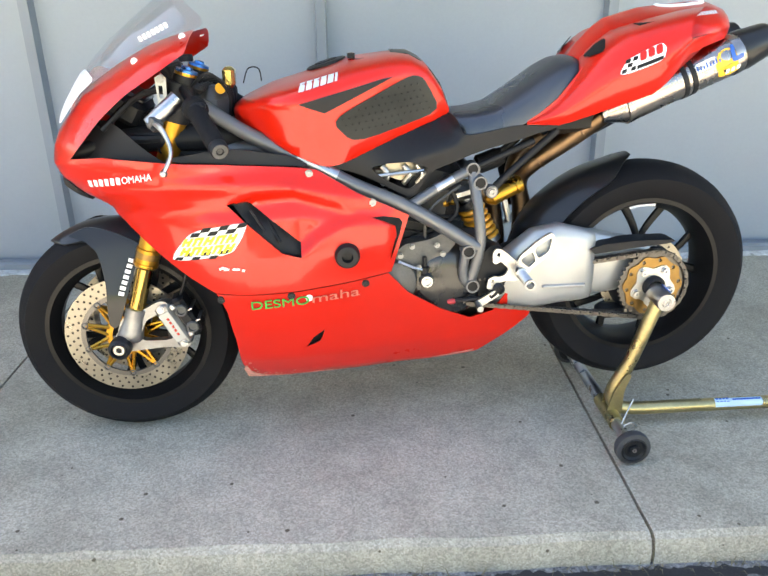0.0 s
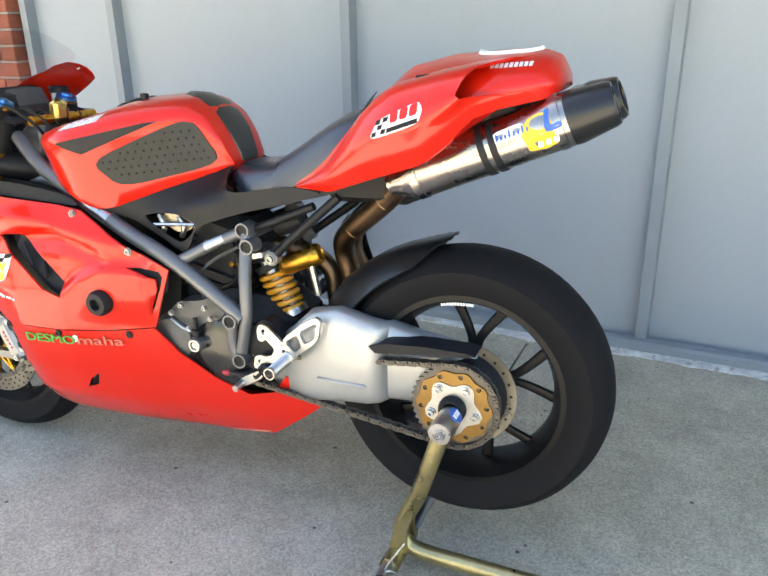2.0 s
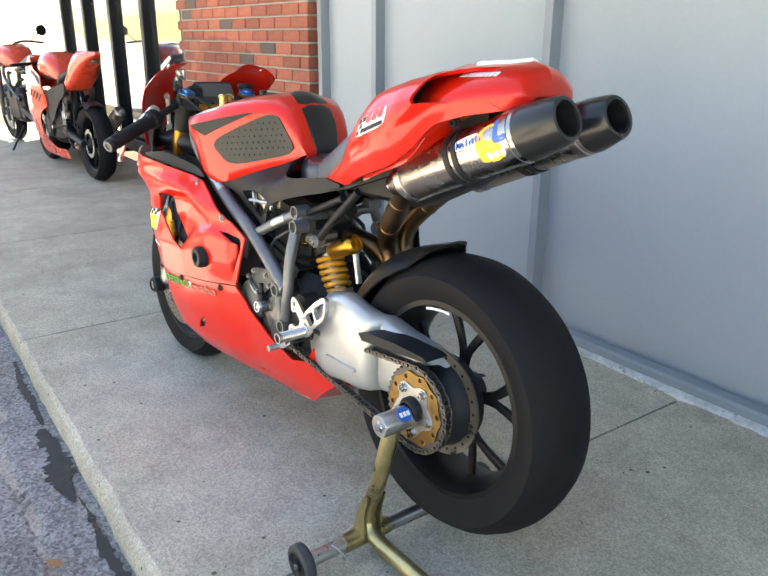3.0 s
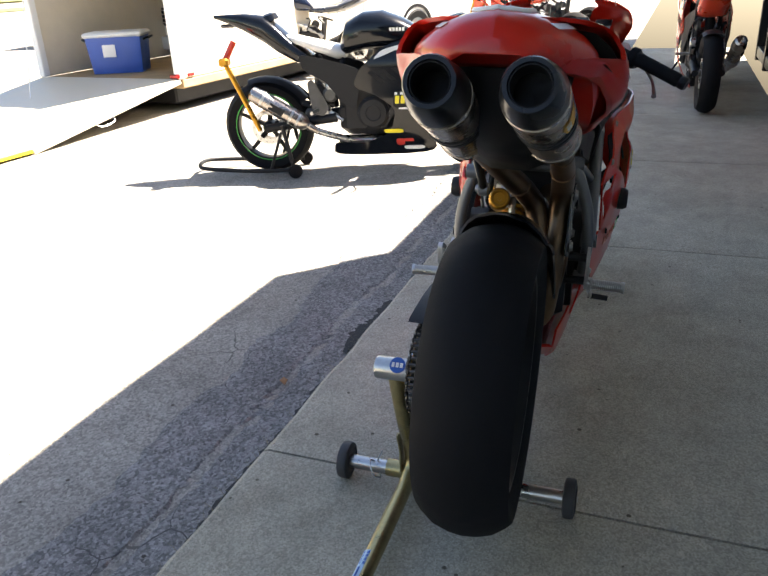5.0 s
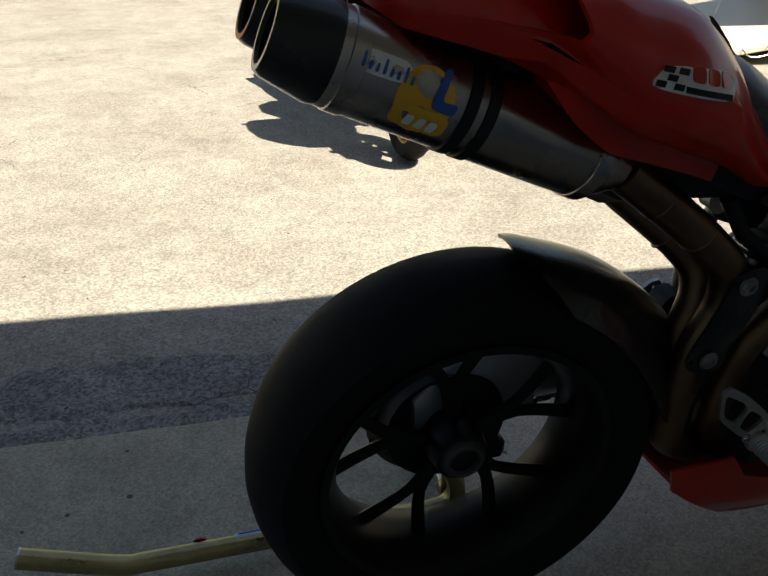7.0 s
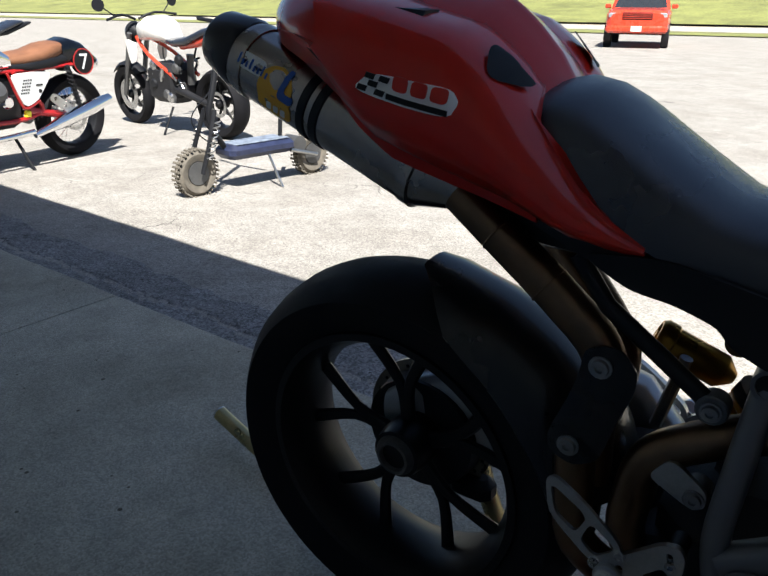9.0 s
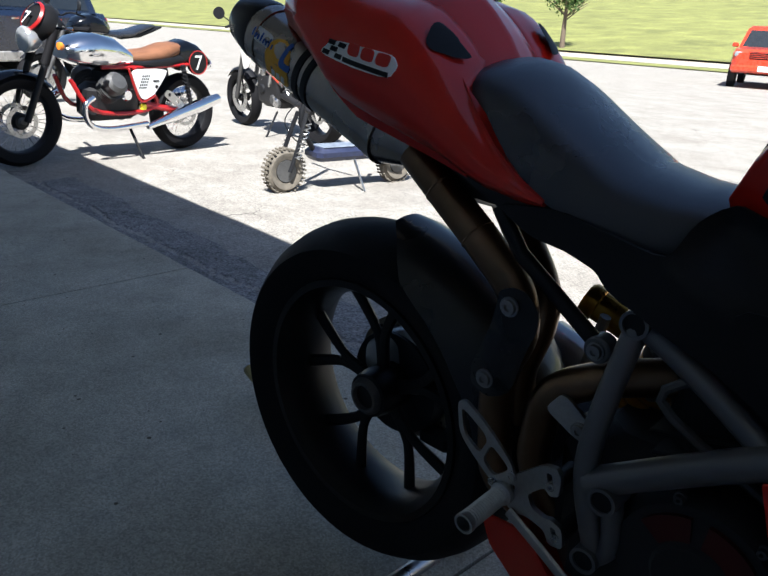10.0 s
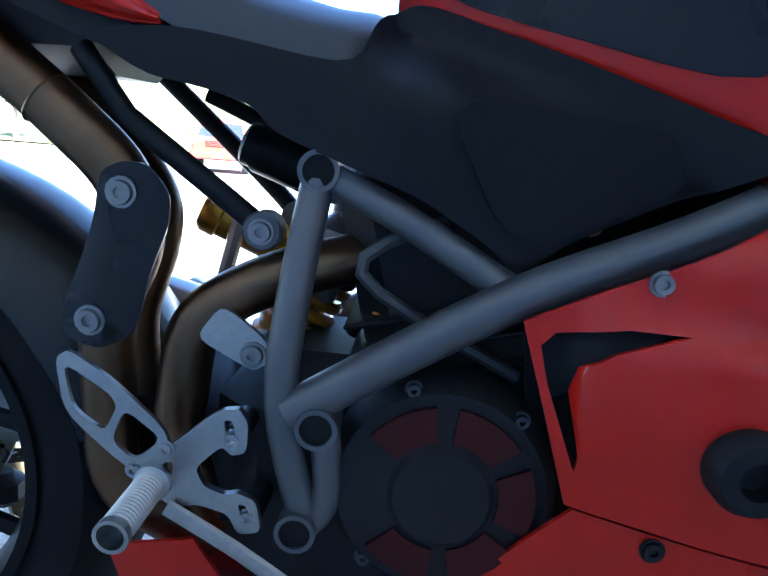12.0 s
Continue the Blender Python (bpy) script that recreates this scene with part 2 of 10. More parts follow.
M_CARSILVER = mat("silver_car_paint", (0.42, 0.41, 0.39), 0.3, metal=0.4, coat=0.5, vary=0.04)
M_CARRED = mat("red_truck_paint", (0.58, 0.05, 0.02), 0.28, coat=0.6, vary=0.04)
M_CARGLASS = mat("tinted_car_glass", (0.02, 0.024, 0.028), 0.05, vary=0.1, coat=0.5)
M_SATINBLACK = mat("satin_black_bodywork", (0.003, 0.0042, 0.007), 0.16, spec=0.3, coat=0.2, vary=0.1)
M_SILVERWHITE = mat("pearl_white_paint", (0.74, 0.72, 0.68), 0.3, coat=0.4, vary=0.04)
M_BROWN = mat("brown_leather", (0.20, 0.085, 0.04), 0.6, vary=0.2, grain=0.15, bump=0.2)
M_TEAL = mat("teal_paint", (0.06, 0.45, 0.5), 0.35, coat=0.3)
M_PLATE = mat("number_plate", (0.75, 0.75, 0.72), 0.5)


# mesh helpers: each adds to the given bmesh
def bm_new():
    return bmesh.new()


def grow(bm, verts, faces, m=None):
    vs = [bm.verts.new(m @ Vector(v) if m else v) for v in verts]
    for f in faces:
        try:
            bm.faces.new([vs[i] for i in f])
        except ValueError:
            pass
    return bm


def box(bm, c, s, bevel=0.0, m=None):
    """A box about c with sizes s; bevel rounds its upright and lying edges."""
    x, y, z = (v / 2 for v in s)
    b = min(bevel, x * 0.95, y * 0.95, z * 0.95)
    m = (m or Matrix()) if m is not None else Matrix.Translation(c)
    if b <= 0:
        vs = [(i * x, j * y, k * z) for i in (-1, 1) for j in (-1, 1) for k in (-1, 1)]
        return grow(bm, vs, [(0, 1, 3, 2), (4, 6, 7, 5), (0, 4, 5, 1), (2, 3, 7, 6), (0, 2, 6, 4), (1, 5, 7, 3)], m)
    rings = []
    for k, (inset, h) in enumerate(((b, -z), (0, -z + b), (0, z - b), (b, z))):
        a, c2 = x - inset, y - inset
        cut = b * (0.6 if inset else 1.0)
        rings.append([(a - cut, -c2, h), (a, -c2 + cut, h), (a, c2 - cut, h), (a - cut, c2, h),
                      (-a + cut, c2, h), (-a, c2 - cut, h), (-a, -c2 + cut, h), (-a + cut, -c2, h)])
    return loft(bm, rings, m=m)


def loft(bm, rings, closed=True, caps=True, m=None):
    n = len(rings[0])
    verts = [v for r in rings for v in r]
    faces = []
    for i in range(len(rings) - 1):
        for j in range(n if closed else n - 1):
            a, b = i * n + j, i * n + (j + 1) % n
            faces.append((a, b, b + n, a + n))
    if caps and closed:
        faces.append(tuple(range(n - 1, -1, -1)))
        faces.append(tuple((len(rings) - 1) * n + j for j in range(n)))
    return grow(bm, verts, faces, m)


def smooth_path(pts, k=4):
    """Catmull-Rom through the points."""
    p = [Vector(v) for v in pts]
    if len(p) < 3 or k < 2:
        return p
    out = []
    for i in range(len(p) - 1):
        a, b, c, d = p[max(i - 1, 0)], p[i], p[i + 1], p[min(i + 2, len(p) - 1)]
        for s in range(k):
            t = s / k
            out.append(0.5 * (2 * b + (c - a) * t + (2 * a - 5 * b + 4 * c - d) * t * t + (3 * b - a - 3 * c + d) * t ** 3))
    return out + [p[-1]]


def tube(bm, pts, r, n=10, k=4, caps=True, m=None, flat=1.0):
    p = smooth_path(pts, k)
    rs = r if isinstance(r, (list, tuple)) else [r]
    side = None
    rings = []
    for i, q in enumerate(p):
        d = (p[min(i + 1, len(p) - 1)] - p[max(i - 1, 0)]).normalized()
        if side is None:
            side = d.cross(Vector((0, 1, 0)))
            if side.length < 0.2:
                side = d.cross(Vector((1, 0, 0)))
        side = (side - d * side.dot(d)).normalized()
        up = d.cross(side)
        f = i / max(len(p) - 1, 1) * (len(rs) - 1)
        j = min(int(f), len(rs) - 2) if len(rs) > 1 else 0
        rad = rs[j] + (rs[min(j + 1, len(rs) - 1)] - rs[j]) * (f - j)
        rings.append([q + rad * (math.cos(a) * side + flat * math.sin(a) * up) for a in (math.tau * s / n for s in range(n))])
    return loft(bm, rings, caps=caps, m=m)


def basis(c, axis):
    """A pose whose z runs along the axis."""
    return Matrix.Translation(c) @ Vector(axis).to_track_quat("Z", "Y").to_matrix().to_4x4()


def lathe(bm, c, axis, prof, n=24, closed=False, m=None):
    """prof: (radius, along the axis)."""
    q = basis(c, axis)
    if m:
        q = m @ q
    rings = [[(r * math.cos(a), r * math.sin(a), h) for a in (math.tau * s / n for s in range(n))] for r, h in prof]
    if closed:
        rings.append(rings[0])
    return loft(bm, rings, caps=not closed, m=q)


def inside(p, poly):
    x, y = p
    hit = False
    for i in range(len(poly)):
        (x1, y1), (x2, y2) = poly[i - 1], poly[i]
        if (y1 > y) != (y2 > y) and x < (x2 - x1) * (y - y1) / (y2 - y1) + x1:
            hit = not hit
    return hit


def rounded(poly, k=3):
    """A closed outline with its corners eased."""
    n = len(poly)
    out = []
    for i in range(n):
        a, b, c = (Vector(poly[j % n]) for j in (i - 1, i, i + 1))
        p, q = b + (a - b) * 0.28, b + (c - b) * 0.28
        for s in range(k + 1):
            t = s / k
            out.append(tuple((1 - t) ** 2 * p + 2 * t * (1 - t) * b + t * t * q))
    return out


def shell(bm, outline, depth, thick=0.004, holes=(), step=0.03, side=1, m=None, ease=True):
    """A curved sheet: the outline lies in x and z, depth(x, z) gives its distance from the middle plane."""
    from mathutils.geometry import delaunay_2d_cdt
    rings = [rounded(outline) if ease else list(outline)] + [rounded(h) if ease else list(h) for h in holes]
    pts, edges = [], []
    for r in rings:
        dense = []
        for i, p in enumerate(r):
            q = r[(i + 1) % len(r)]
            k = max(1, int((Vector(q) - Vector(p)).length / step))
            dense += [(p[0] + (q[0] - p[0]) * s / k, p[1] + (q[1] - p[1]) * s / k) for s in range(k)]
        o = len(pts)
        pts += dense
        edges += [(o + i, o + (i + 1) % len(dense)) for i in range(len(dense))]
    xs, zs = [p[0] for p in rings[0]], [p[1] for p in rings[0]]
    border = len(pts)
    z = min(zs) + step / 2
    row = 0
    while z < max(zs):
        x = min(xs) + (step / 2 if row % 2 else step)
        while x < max(xs):
            if inside((x, z), rings[0]) and not any(inside((x, z), h) for h in rings[1:]):
                if min((x - a) ** 2 + (z - b) ** 2 for a, b in pts[:border]) > (step * 0.45) ** 2:
                    pts.append((x, z))
            x += step
        z += step * 0.87
        row += 1
    vs, es, fs, *_ = delaunay_2d_cdt([Vector(p) for p in pts], edges, [], 0, 1e-6)
    keep = []
    for f in fs:
        c = (sum(vs[i].x for i in f) / 3, sum(vs[i].y for i in f) / 3)
        if inside(c, rings[0]) and not any(inside(c, h) for h in rings[1:]):
            keep.append(tuple(f))
    outer = [(v.x, side * depth(v.x, v.y), v.y) for v in vs]
    inner = [(v.x, side * (depth(v.x, v.y) - thick), v.y) for v in vs]
    n = len(vs)
    count = {}
    for f in keep:
        for i in range(3):
            e = (f[i], f[(i + 1) % 3])
            count[e] = 1
    faces = [tuple(reversed(f)) if side > 0 else f for f in keep]
    faces += [tuple(i + n for i in (f if side > 0 else reversed(f))) for f in keep]
    for a, b in count:
        if (b, a) not in count:
            faces.append((a, b, b + n, a + n) if side > 0 else (b, a, a + n, b + n))
    return grow(bm, outer + inner, faces, m)


def plate(bm, outline, y0, y1, holes=(), ease=True, m=None, step=0.2):
    """A flat plate cut to an outline in x and z, from y0 to y1."""
    return shell(bm, outline, lambda x, z: max(y0, y1), abs(y1 - y0), holes, step, 1, m, ease)


def lerp_table(table, x):
    if x <= table[0][0]:
        return table[0][1]
    for (a, u), (b, v) in zip(table, table[1:]):
        if x <= b:
            t = (x - a) / (b - a)
            return u + (v - u) * t
    return table[-1][1]


def part(name, bm, material, parent=None, label="", sharp=38):
    """Links a bmesh as one mesh object under its parent."""
    bmesh.ops.recalc_face_normals(bm, faces=bm.faces)
    me = bpy.data.meshes.new(name)
    bm.to_mesh(me)
    bm.free()
    me.materials.append(material)
    me.polygons.foreach_set("use_smooth", [True] * len(me.polygons))
    me.set_sharp_from_angle(angle=radians(sharp))
    ob = new(name, me)
    ob.parent = parent
    return tagged(ob, label) if label else ob


def thing(name, m, label, category, group=""):
    e = new(name)
    e.empty_display_size = 0.1
    e.matrix_world = m
    return tagged(e, label, category, group)


def letters(parent, name, text, at, right, up, size, material, label=""):
    """Writing as a thin raised mesh; at is the lower left corner."""
    cu = bpy.data.curves.new(name, "FONT")
    cu.body, cu.size, cu.extrude = text, size, 0.001
    tmp = bpy.data.objects.new(name, cu)
    scene.collection.objects.link(tmp)
    bpy.context.view_layer.update()
    me = bpy.data.meshes.new_from_object(tmp.evaluated_get(bpy.context.evaluated_depsgraph_get()))
    bpy.data.objects.remove(tmp)
    bpy.data.curves.remove(cu)
    r, u = Vector(right).normalized(), Vector(up).normalized()
    n = r.cross(u).normalized()
    q = Matrix((r, n.cross(r), n)).transposed().to_4x4()
    me.transform(Matrix.Translation(at) @ q)
    me.materials.append(material)
    ob = new(name, me)
    ob.parent = parent
    return tagged(ob, label) if label else ob


# the setting
KERB_Y, WALL_Y, LOT_Z = -0.495, 1.322, -0.075


def structure(name, bm, material, label, parent=None):
    ob = part(name, bm, material, parent)
    return tagged(ob, label, kind="structure")


def ground_grid(bm, xs, ys, zf):
    verts = [(x, y, zf(x, y)) for x in xs for y in ys]
    k = len(ys)
    return grow(bm, verts, [(i * k + j, (i + 1) * k + j, (i + 1) * k + j + 1, i * k + j + 1)
                            for i in range(len(xs) - 1) for j in range(k - 1)])


def lot_height(x, y):
    d = KERB_Y - y
    near = max(0.0, 1 - abs(d - 0.1) / 0.25)
    wave = 0.012 * noise.noise((x * 1.7, y * 1.7, 0)) * min(1.0, max(0.0, (6 - abs(x)) / 3))
    return LOT_Z - 0.012 * near + (wave if d < 6 else 0.0)


steps_x = [-400, -120, -40, -15] + [-8 + 0.2 * i for i in range(81)] + [15, 40, 120, 400]
steps_y = [-900, -300, -100, -30, -12] + [-6 + 0.2 * i for i in range(28)] + [KERB_Y + 0.005, KERB_Y + 0.3]
structure("ground", ground_grid(bm_new(), steps_x, steps_y, lot_height), M_ASPHALT, "worn sunlit grey asphalt car park")

# older, coarser kerbside asphalt, broken at its outer edge, coloured darker for the shade
n, across = 620, 18
sheet = []
for i in range(n + 1):
    x = -5.2 + 9.4 * i / n
    wide = 0.40 + 0.10 * noise.noise((x * 0.9, 3.1, 0)) + 0.05 * noise.noise((x * 4.5, 6.2, 0)) + 0.025 * noise.noise((x * 21, 1.2, 0))
    for j in range(across + 1):
        v = j / across
        y = KERB_Y - 0.004 - wide * v
        lump = 0.5 * noise.noise((x * 26, y * 26, 2)) + 0.35 * noise.noise((x * 70, y * 70, 5)) + 0.6 * noise.noise((x * 6, y * 9, 8))
        gap = max(0.0, 1 - abs(y - (KERB_Y - 0.17 - 0.05 * noise.noise((x * 2.2, 11, 0)) - 0.018 * noise.noise((x * 19, 12, 0)))) / 0.016)
        z = lot_height(x, y) + 0.005 + 0.0065 * lump - 0.016 * gap
        sheet.append((x, y, z if v < 0.98 else lot_height(x, y) - 0.006))
grown = bpy.data.meshes.new("asphalt_margin")
grown.from_pydata(sheet, [], [(i * (across + 1) + j, i * (across + 1) + j + 1, (i + 1) * (across + 1) + j + 1, (i + 1) * (across + 1) + j) for i in range(n) for j in range(across)])
grown.materials.append(M_SHADEDASPHALT)
tagged(new("asphalt_margin", grown), "crumbling old asphalt along the kerb, coloured darker for the shade", kind="structure")

# black tar patches where lot and kerb meet
rnd = random.Random(5)
for x0, x1, wide in ((-2.9, -2.5, 0.03), (-1.9, -1.3, 0.035), (-1.28, -0.80, 0.085), (-0.82, 0.35, 0.04)):
    n = int((x1 - x0) / 0.008)
    seal = bm_new()
    lo, hi = [], []
    for i in range(n + 1):
        x = x0 + (x1 - x0) * i / n
        taper = max(0.0, math.sin(math.pi * i / n)) ** 0.5
        w = 0.42 * wide * taper * (1 + 0.6 * noise.noise((x * 9, 1.5, 0)) + 0.6 * noise.noise((x * 37, 4.5, 0)) + 0.5 * noise.noise((x * 120, 2.5, 0)))
        c = KERB_Y - 0.030 - 0.3 * wide - 0.015 * noise.noise((x * 4, 7, 0))
        lo.append((x, c - w, lot_height(x, c - w) + 0.008)), hi.append((x, c + w * (0.7 + 0.5 * noise.noise((x * 90, 8.5, 0))), lot_height(x, c + w) + 0.010))
    grow(seal, lo + hi, [(i, i + 1, n + 2 + i, n + 1 + i) for i in range(n)])
    structure("tar_patch", seal, M_TAR, "black tar patch along the kerb")

# loose grit gathered below the kerb
rnd = random.Random(12)
verts, faces = [], []
for k in range(1500):
    x = rnd.uniform(-3.4, 1.6)
    y = KERB_Y - 0.02 - abs(rnd.gauss(0, 0.22)) if k % 3 else rnd.uniform(-1.4, KERB_Y - 0.03)
    r = rnd.uniform(0.0015, 0.0045) * (1.6 if k % 23 == 0 else 1)
    z = lot_height(x, y) + r * 0.3
    o = len(verts)
    for dx, dy, dz in ((-1, -0.4, 0), (0.3, -1, 0), (1, 0.3, 0), (-0.2, 0.9, 0), (0.05, 0, 0.9)):
        verts.append((x + dx * r * rnd.uniform(0.7, 1.3), y + dy * r * rnd.uniform(0.7, 1.3), z + dz * r))
    faces += [(o, o + 1, o + 4), (o + 1, o + 2, o + 4), (o + 2, o + 3, o + 4), (o + 3, o, o + 4)]
weeds, blades = [], []
for k in range(260):
    x = rnd.choice((-0.95, -0.7, -0.2, 0.05, 0.3)) + rnd.gauss(0, 0.07)
    y = KERB_Y - 0.016 - abs(rnd.gauss(0, 0.012))
    a, h, w = rnd.uniform(0, math.tau), rnd.uniform(0.015, 0.055), rnd.uniform(0.0008, 0.0018)
    z = LOT_Z - 0.012
    dx, dy = math.cos(a), math.sin(a) * 0.6 - 0.5
    o = len(weeds)
    weeds += [(x - w, y, z), (x + w, y, z), (x + dx * h * 0.4 + w * 0.6, y + dy * h * 0.4, z + h * 0.6), (x + dx * h * 0.4 - w * 0.6, y + dy * h * 0.4, z + h * 0.6), (x + dx * h, y + dy * h, z + h * 0.8)]
    blades += [(o, o + 1, o + 2, o + 3), (o + 3, o + 2, o + 4)]
tuft = part("dry_weeds", grow(bm_new(), weeds, blades), M_WEED, None)
tagged(tuft, "dry brown weeds in the gap below the kerb", "weeds", kind="stuff")
grit = part("grit", grow(bm_new(), verts, faces), M_GRIT, None)
tagged(grit, "loose pale and dark grit on the asphalt below the kerb", "gravel", kind="stuff")

# pavement: slabs with tooled joints, a rounded and chipped kerb nose
JOINTS = [-10.2, -8.5, -6.75, -5.15, -3.53, -1.925, -0.135, 1.85, 3.6, 5.3, 7.0, 8.8]


def pavement_slab(x0, x1):
    n = max(6, int((x1 - x0) / 0.06))
    rings = []
    for i in range(n + 1):
        x = x0 + 0.004 + (x1 - x0 - 0.008) * i / n
        e = 0.006 if i in (0, n) else 0.0
        chip = 0.008 * noise.noise((x * 5, 3, 0)) + 0.006 * noise.noise((x * 17, 9, 0))
        k = KERB_Y + chip
        skew = lerp_table([(-5, 0.012), (0, 0.002), (1.8, 0.03)], x)
        prof = [(KERB_Y - 0.012, -0.14), (k - 0.012, -0.045 + chip), (k - 0.002, -0.014), (k + 0.014, -0.003 - e * 0.5), (k + 0.05, -e), (0.3, -e), (1.235, -e), (1.235, -0.14)]
        rings.append([(x - skew * (y + 0.5), y, z) for y, z in prof])
    return loft(bm_new(), rings, closed=True)


pave = structure("pavement", box(bm_new(), (0, 0.4, -0.08), (17.6, 1.6, 0.12)), M_MORTAR, "pale concrete pavement with tooled joints")
for a, b in zip(JOINTS, JOINTS[1:]):
    part("slab", pavement_slab(a, b), M_CONCRETE, pave, sharp=25)

bm = bm_new()
rings = []
for i in range(600):
    x = -2.65 + i * 0.015
    j = 0.012 * noise.noise((x * 5, 0, 4)) + 0.012 * noise.noise((x * 22, 3, 4)) + 0.008 * noise.noise((x * 70, 6, 4)) + 0.008
    rings.append([(x, 1.215 + j, -0.02), (x, 1.22 + j, 0.006), (x, 1.238 + j * 0.5, 0.011), (x, 1.258, 0.013), (x, 1.258, -0.02)])
loft(bm, rings)
structure("base_strip", bm, M_CAULK, "peeling white painted strip at the foot of the wall")
bm = bm_new()
box(bm, (3.1, 1.292, 0.02), (11.3, 0.066, 0.05), 0.01)
structure("wall_base", bm, M_TRIMGREY, "grey base flashing of the wall")

# grey siding with standing ribs; above it an unseen slab added to throw the shadow
wall = structure("wall_east", box(bm_new(), (3.1, WALL_Y + 0.15, 1.6), (11.49, 0.24, 3.2)), M_WALL, "smooth pale grey metal siding wall")
RIBS = [-2.60, -2.07, -0.92, 0.25, 1.42, 2.6, 3.78, 4.96, 6.14, 7.32]
for x in RIBS:
    bm = bm_new()
    w = 0.024
    loft(bm, [[(x - w, 1.352, z), (x - w * 0.8, 1.300, z), (x + w * 0.8, 1.300, z), (x + w, 1.352, z)] for z in (0.03, 3.19)])
    part("rib", bm, M_TRIMGREY, wall)
bm = bm_new()
# added out of view: outline set by the shadow edge, low to cut sky light
SHADE_SLAB = [(-2.74, 0.199), (8.8, -0.032), (8.8, 1.62), (-3.4, 1.62), (-3.24, 0.70)]
grow(bm, [(x, y, z) for z in (2.49, 2.55) for x, y in SHADE_SLAB], [(4, 3, 2, 1, 0), (5, 6, 7, 8, 9)] + [(i, (i + 1) % 5, 5 + (i + 1) % 5, 5 + i) for i in range(5)])
structure("roof_edge", bm, M_TRIMGREY, "unseen grey slab added over the pavement to throw the shadow")

# brick pier
BX0, BX1, BY = -4.62, -2.65, 1.257
pier = structure("wall_brick", box(bm_new(), ((BX0 + BX1) / 2, BY + 0.26, 1.6), (BX1 - BX0 - 0.02, 0.5, 3.2)), M_MORTAR, "red brick wall pier with a few dark bricks")

# storefront beyond the pier
bm = bm_new()
for x in (-4.75, -5.75, -6.75, -7.75, -8.75):
    box(bm, (x, 1.38, 1.4), (0.09, 0.12, 2.8), 0.008)
box(bm, (-6.8, 1.38, 0.1), (4.1, 0.1, 0.12), 0.008)
box(bm, (-6.8, 1.38, 2.75), (4.1, 0.1, 0.1), 0.008)
store = structure("window_1", bm, M_BLACKPLASTIC, "dark framed shop window reflecting the car park")
for x in (-5.25, -6.25, -7.25, -8.25):
    part("pane", box(bm_new(), (x, 1.39, 1.43), (0.9, 0.012, 2.5)), mat("dark_reflecting_glass", (0.02, 0.022, 0.024), 0.03, vary=0.02, coat=0.8, rough_vary=0.01), store)
# no room is built: a black block takes the place of the unlit interior
structure("wall_shop", box(bm_new(), (-6.8, 1.72, 1.9), (4.3, 0.5, 3.8)), M_BLACKPLASTIC, "solid black block standing in for the unlit shop behind the window")
# unseen flat slab, added so its edge casts the notch in the shadow
structure("wall_upper", box(bm_new(), (-8.3, 1.06, 2.33), (10.64, 1.12, 0.06)), M_TRIMGREY, "unseen grey slab added above the shop window to shape the shadow")

# road, verge and field in the distance
structure("road", ground_grid(bm_new(), [-400, -100, 0, 100, 400], [-62, -46], lambda x, y: LOT_Z + 0.02), M_CONCRETE, "pale concrete road")
bm = bm_new()
ground_grid(bm, [-900, -300, -100, 0, 100, 300, 900], [-900, -300, -140, -90, -64], lambda x, y: 0.1 + max(0, (-y - 64)) * 0.11)
structure("field", bm, M_GRASS, "dry yellow-green grass field")
structure("verge", ground_grid(bm_new(), [-400, -100, 0, 100, 400], [-44, -38], lambda x, y: LOT_Z + 0.05), M_GRASS, "narrow grass verge")

# the red race motorcycle: local x runs to its tail, the rear axle stands over the origin
BIKE = pose(-0.012, 0.128, 0.005, -2.2, 0, 3.7) @ Matrix.Scale(0.977, 4)     # it leans a little towards the wall
bike = thing("race_motorcycle", BIKE, "red race motorcycle with gold forks on a paddock stand", "motorcycle")
RAX, RAZ = 0.0, 0.397      # rear axle
FAX, FAZ, FAY = -1.436, 0.297, 0.010   # front axle


def tyre(parent, cx, cy, cz, r, w, rim_r, label):
    h = w / 2
    prof = [(rim_r, -h * 0.72), (rim_r + 0.012, -h * 0.80), (rim_r + (r - rim_r) * 0.45, -h * 0.98), (rim_r + (r - rim_r) * 0.62, -h),
            (r - 0.03, -h * 0.9), (r - 0.012, -h * 0.62), (r - 0.003, -h * 0.3), (r, 0), (r - 0.003, h * 0.3), (r - 0.012, h * 0.62),
            (r - 0.03, h * 0.9), (rim_r + (r - rim_r) * 0.62, h), (rim_r + (r - rim_r) * 0.45, h * 0.98), (rim_r + 0.012, h * 0.80), (rim_r, h * 0.72),
            (rim_r - 0.006, h * 0.5), (rim_r - 0.006, -h * 0.5)]
    return part("tyre", lathe(bm_new(), (cx, cy, cz), (0, 1, 0), prof, 72, closed=True), M_RUBBER, parent, label)


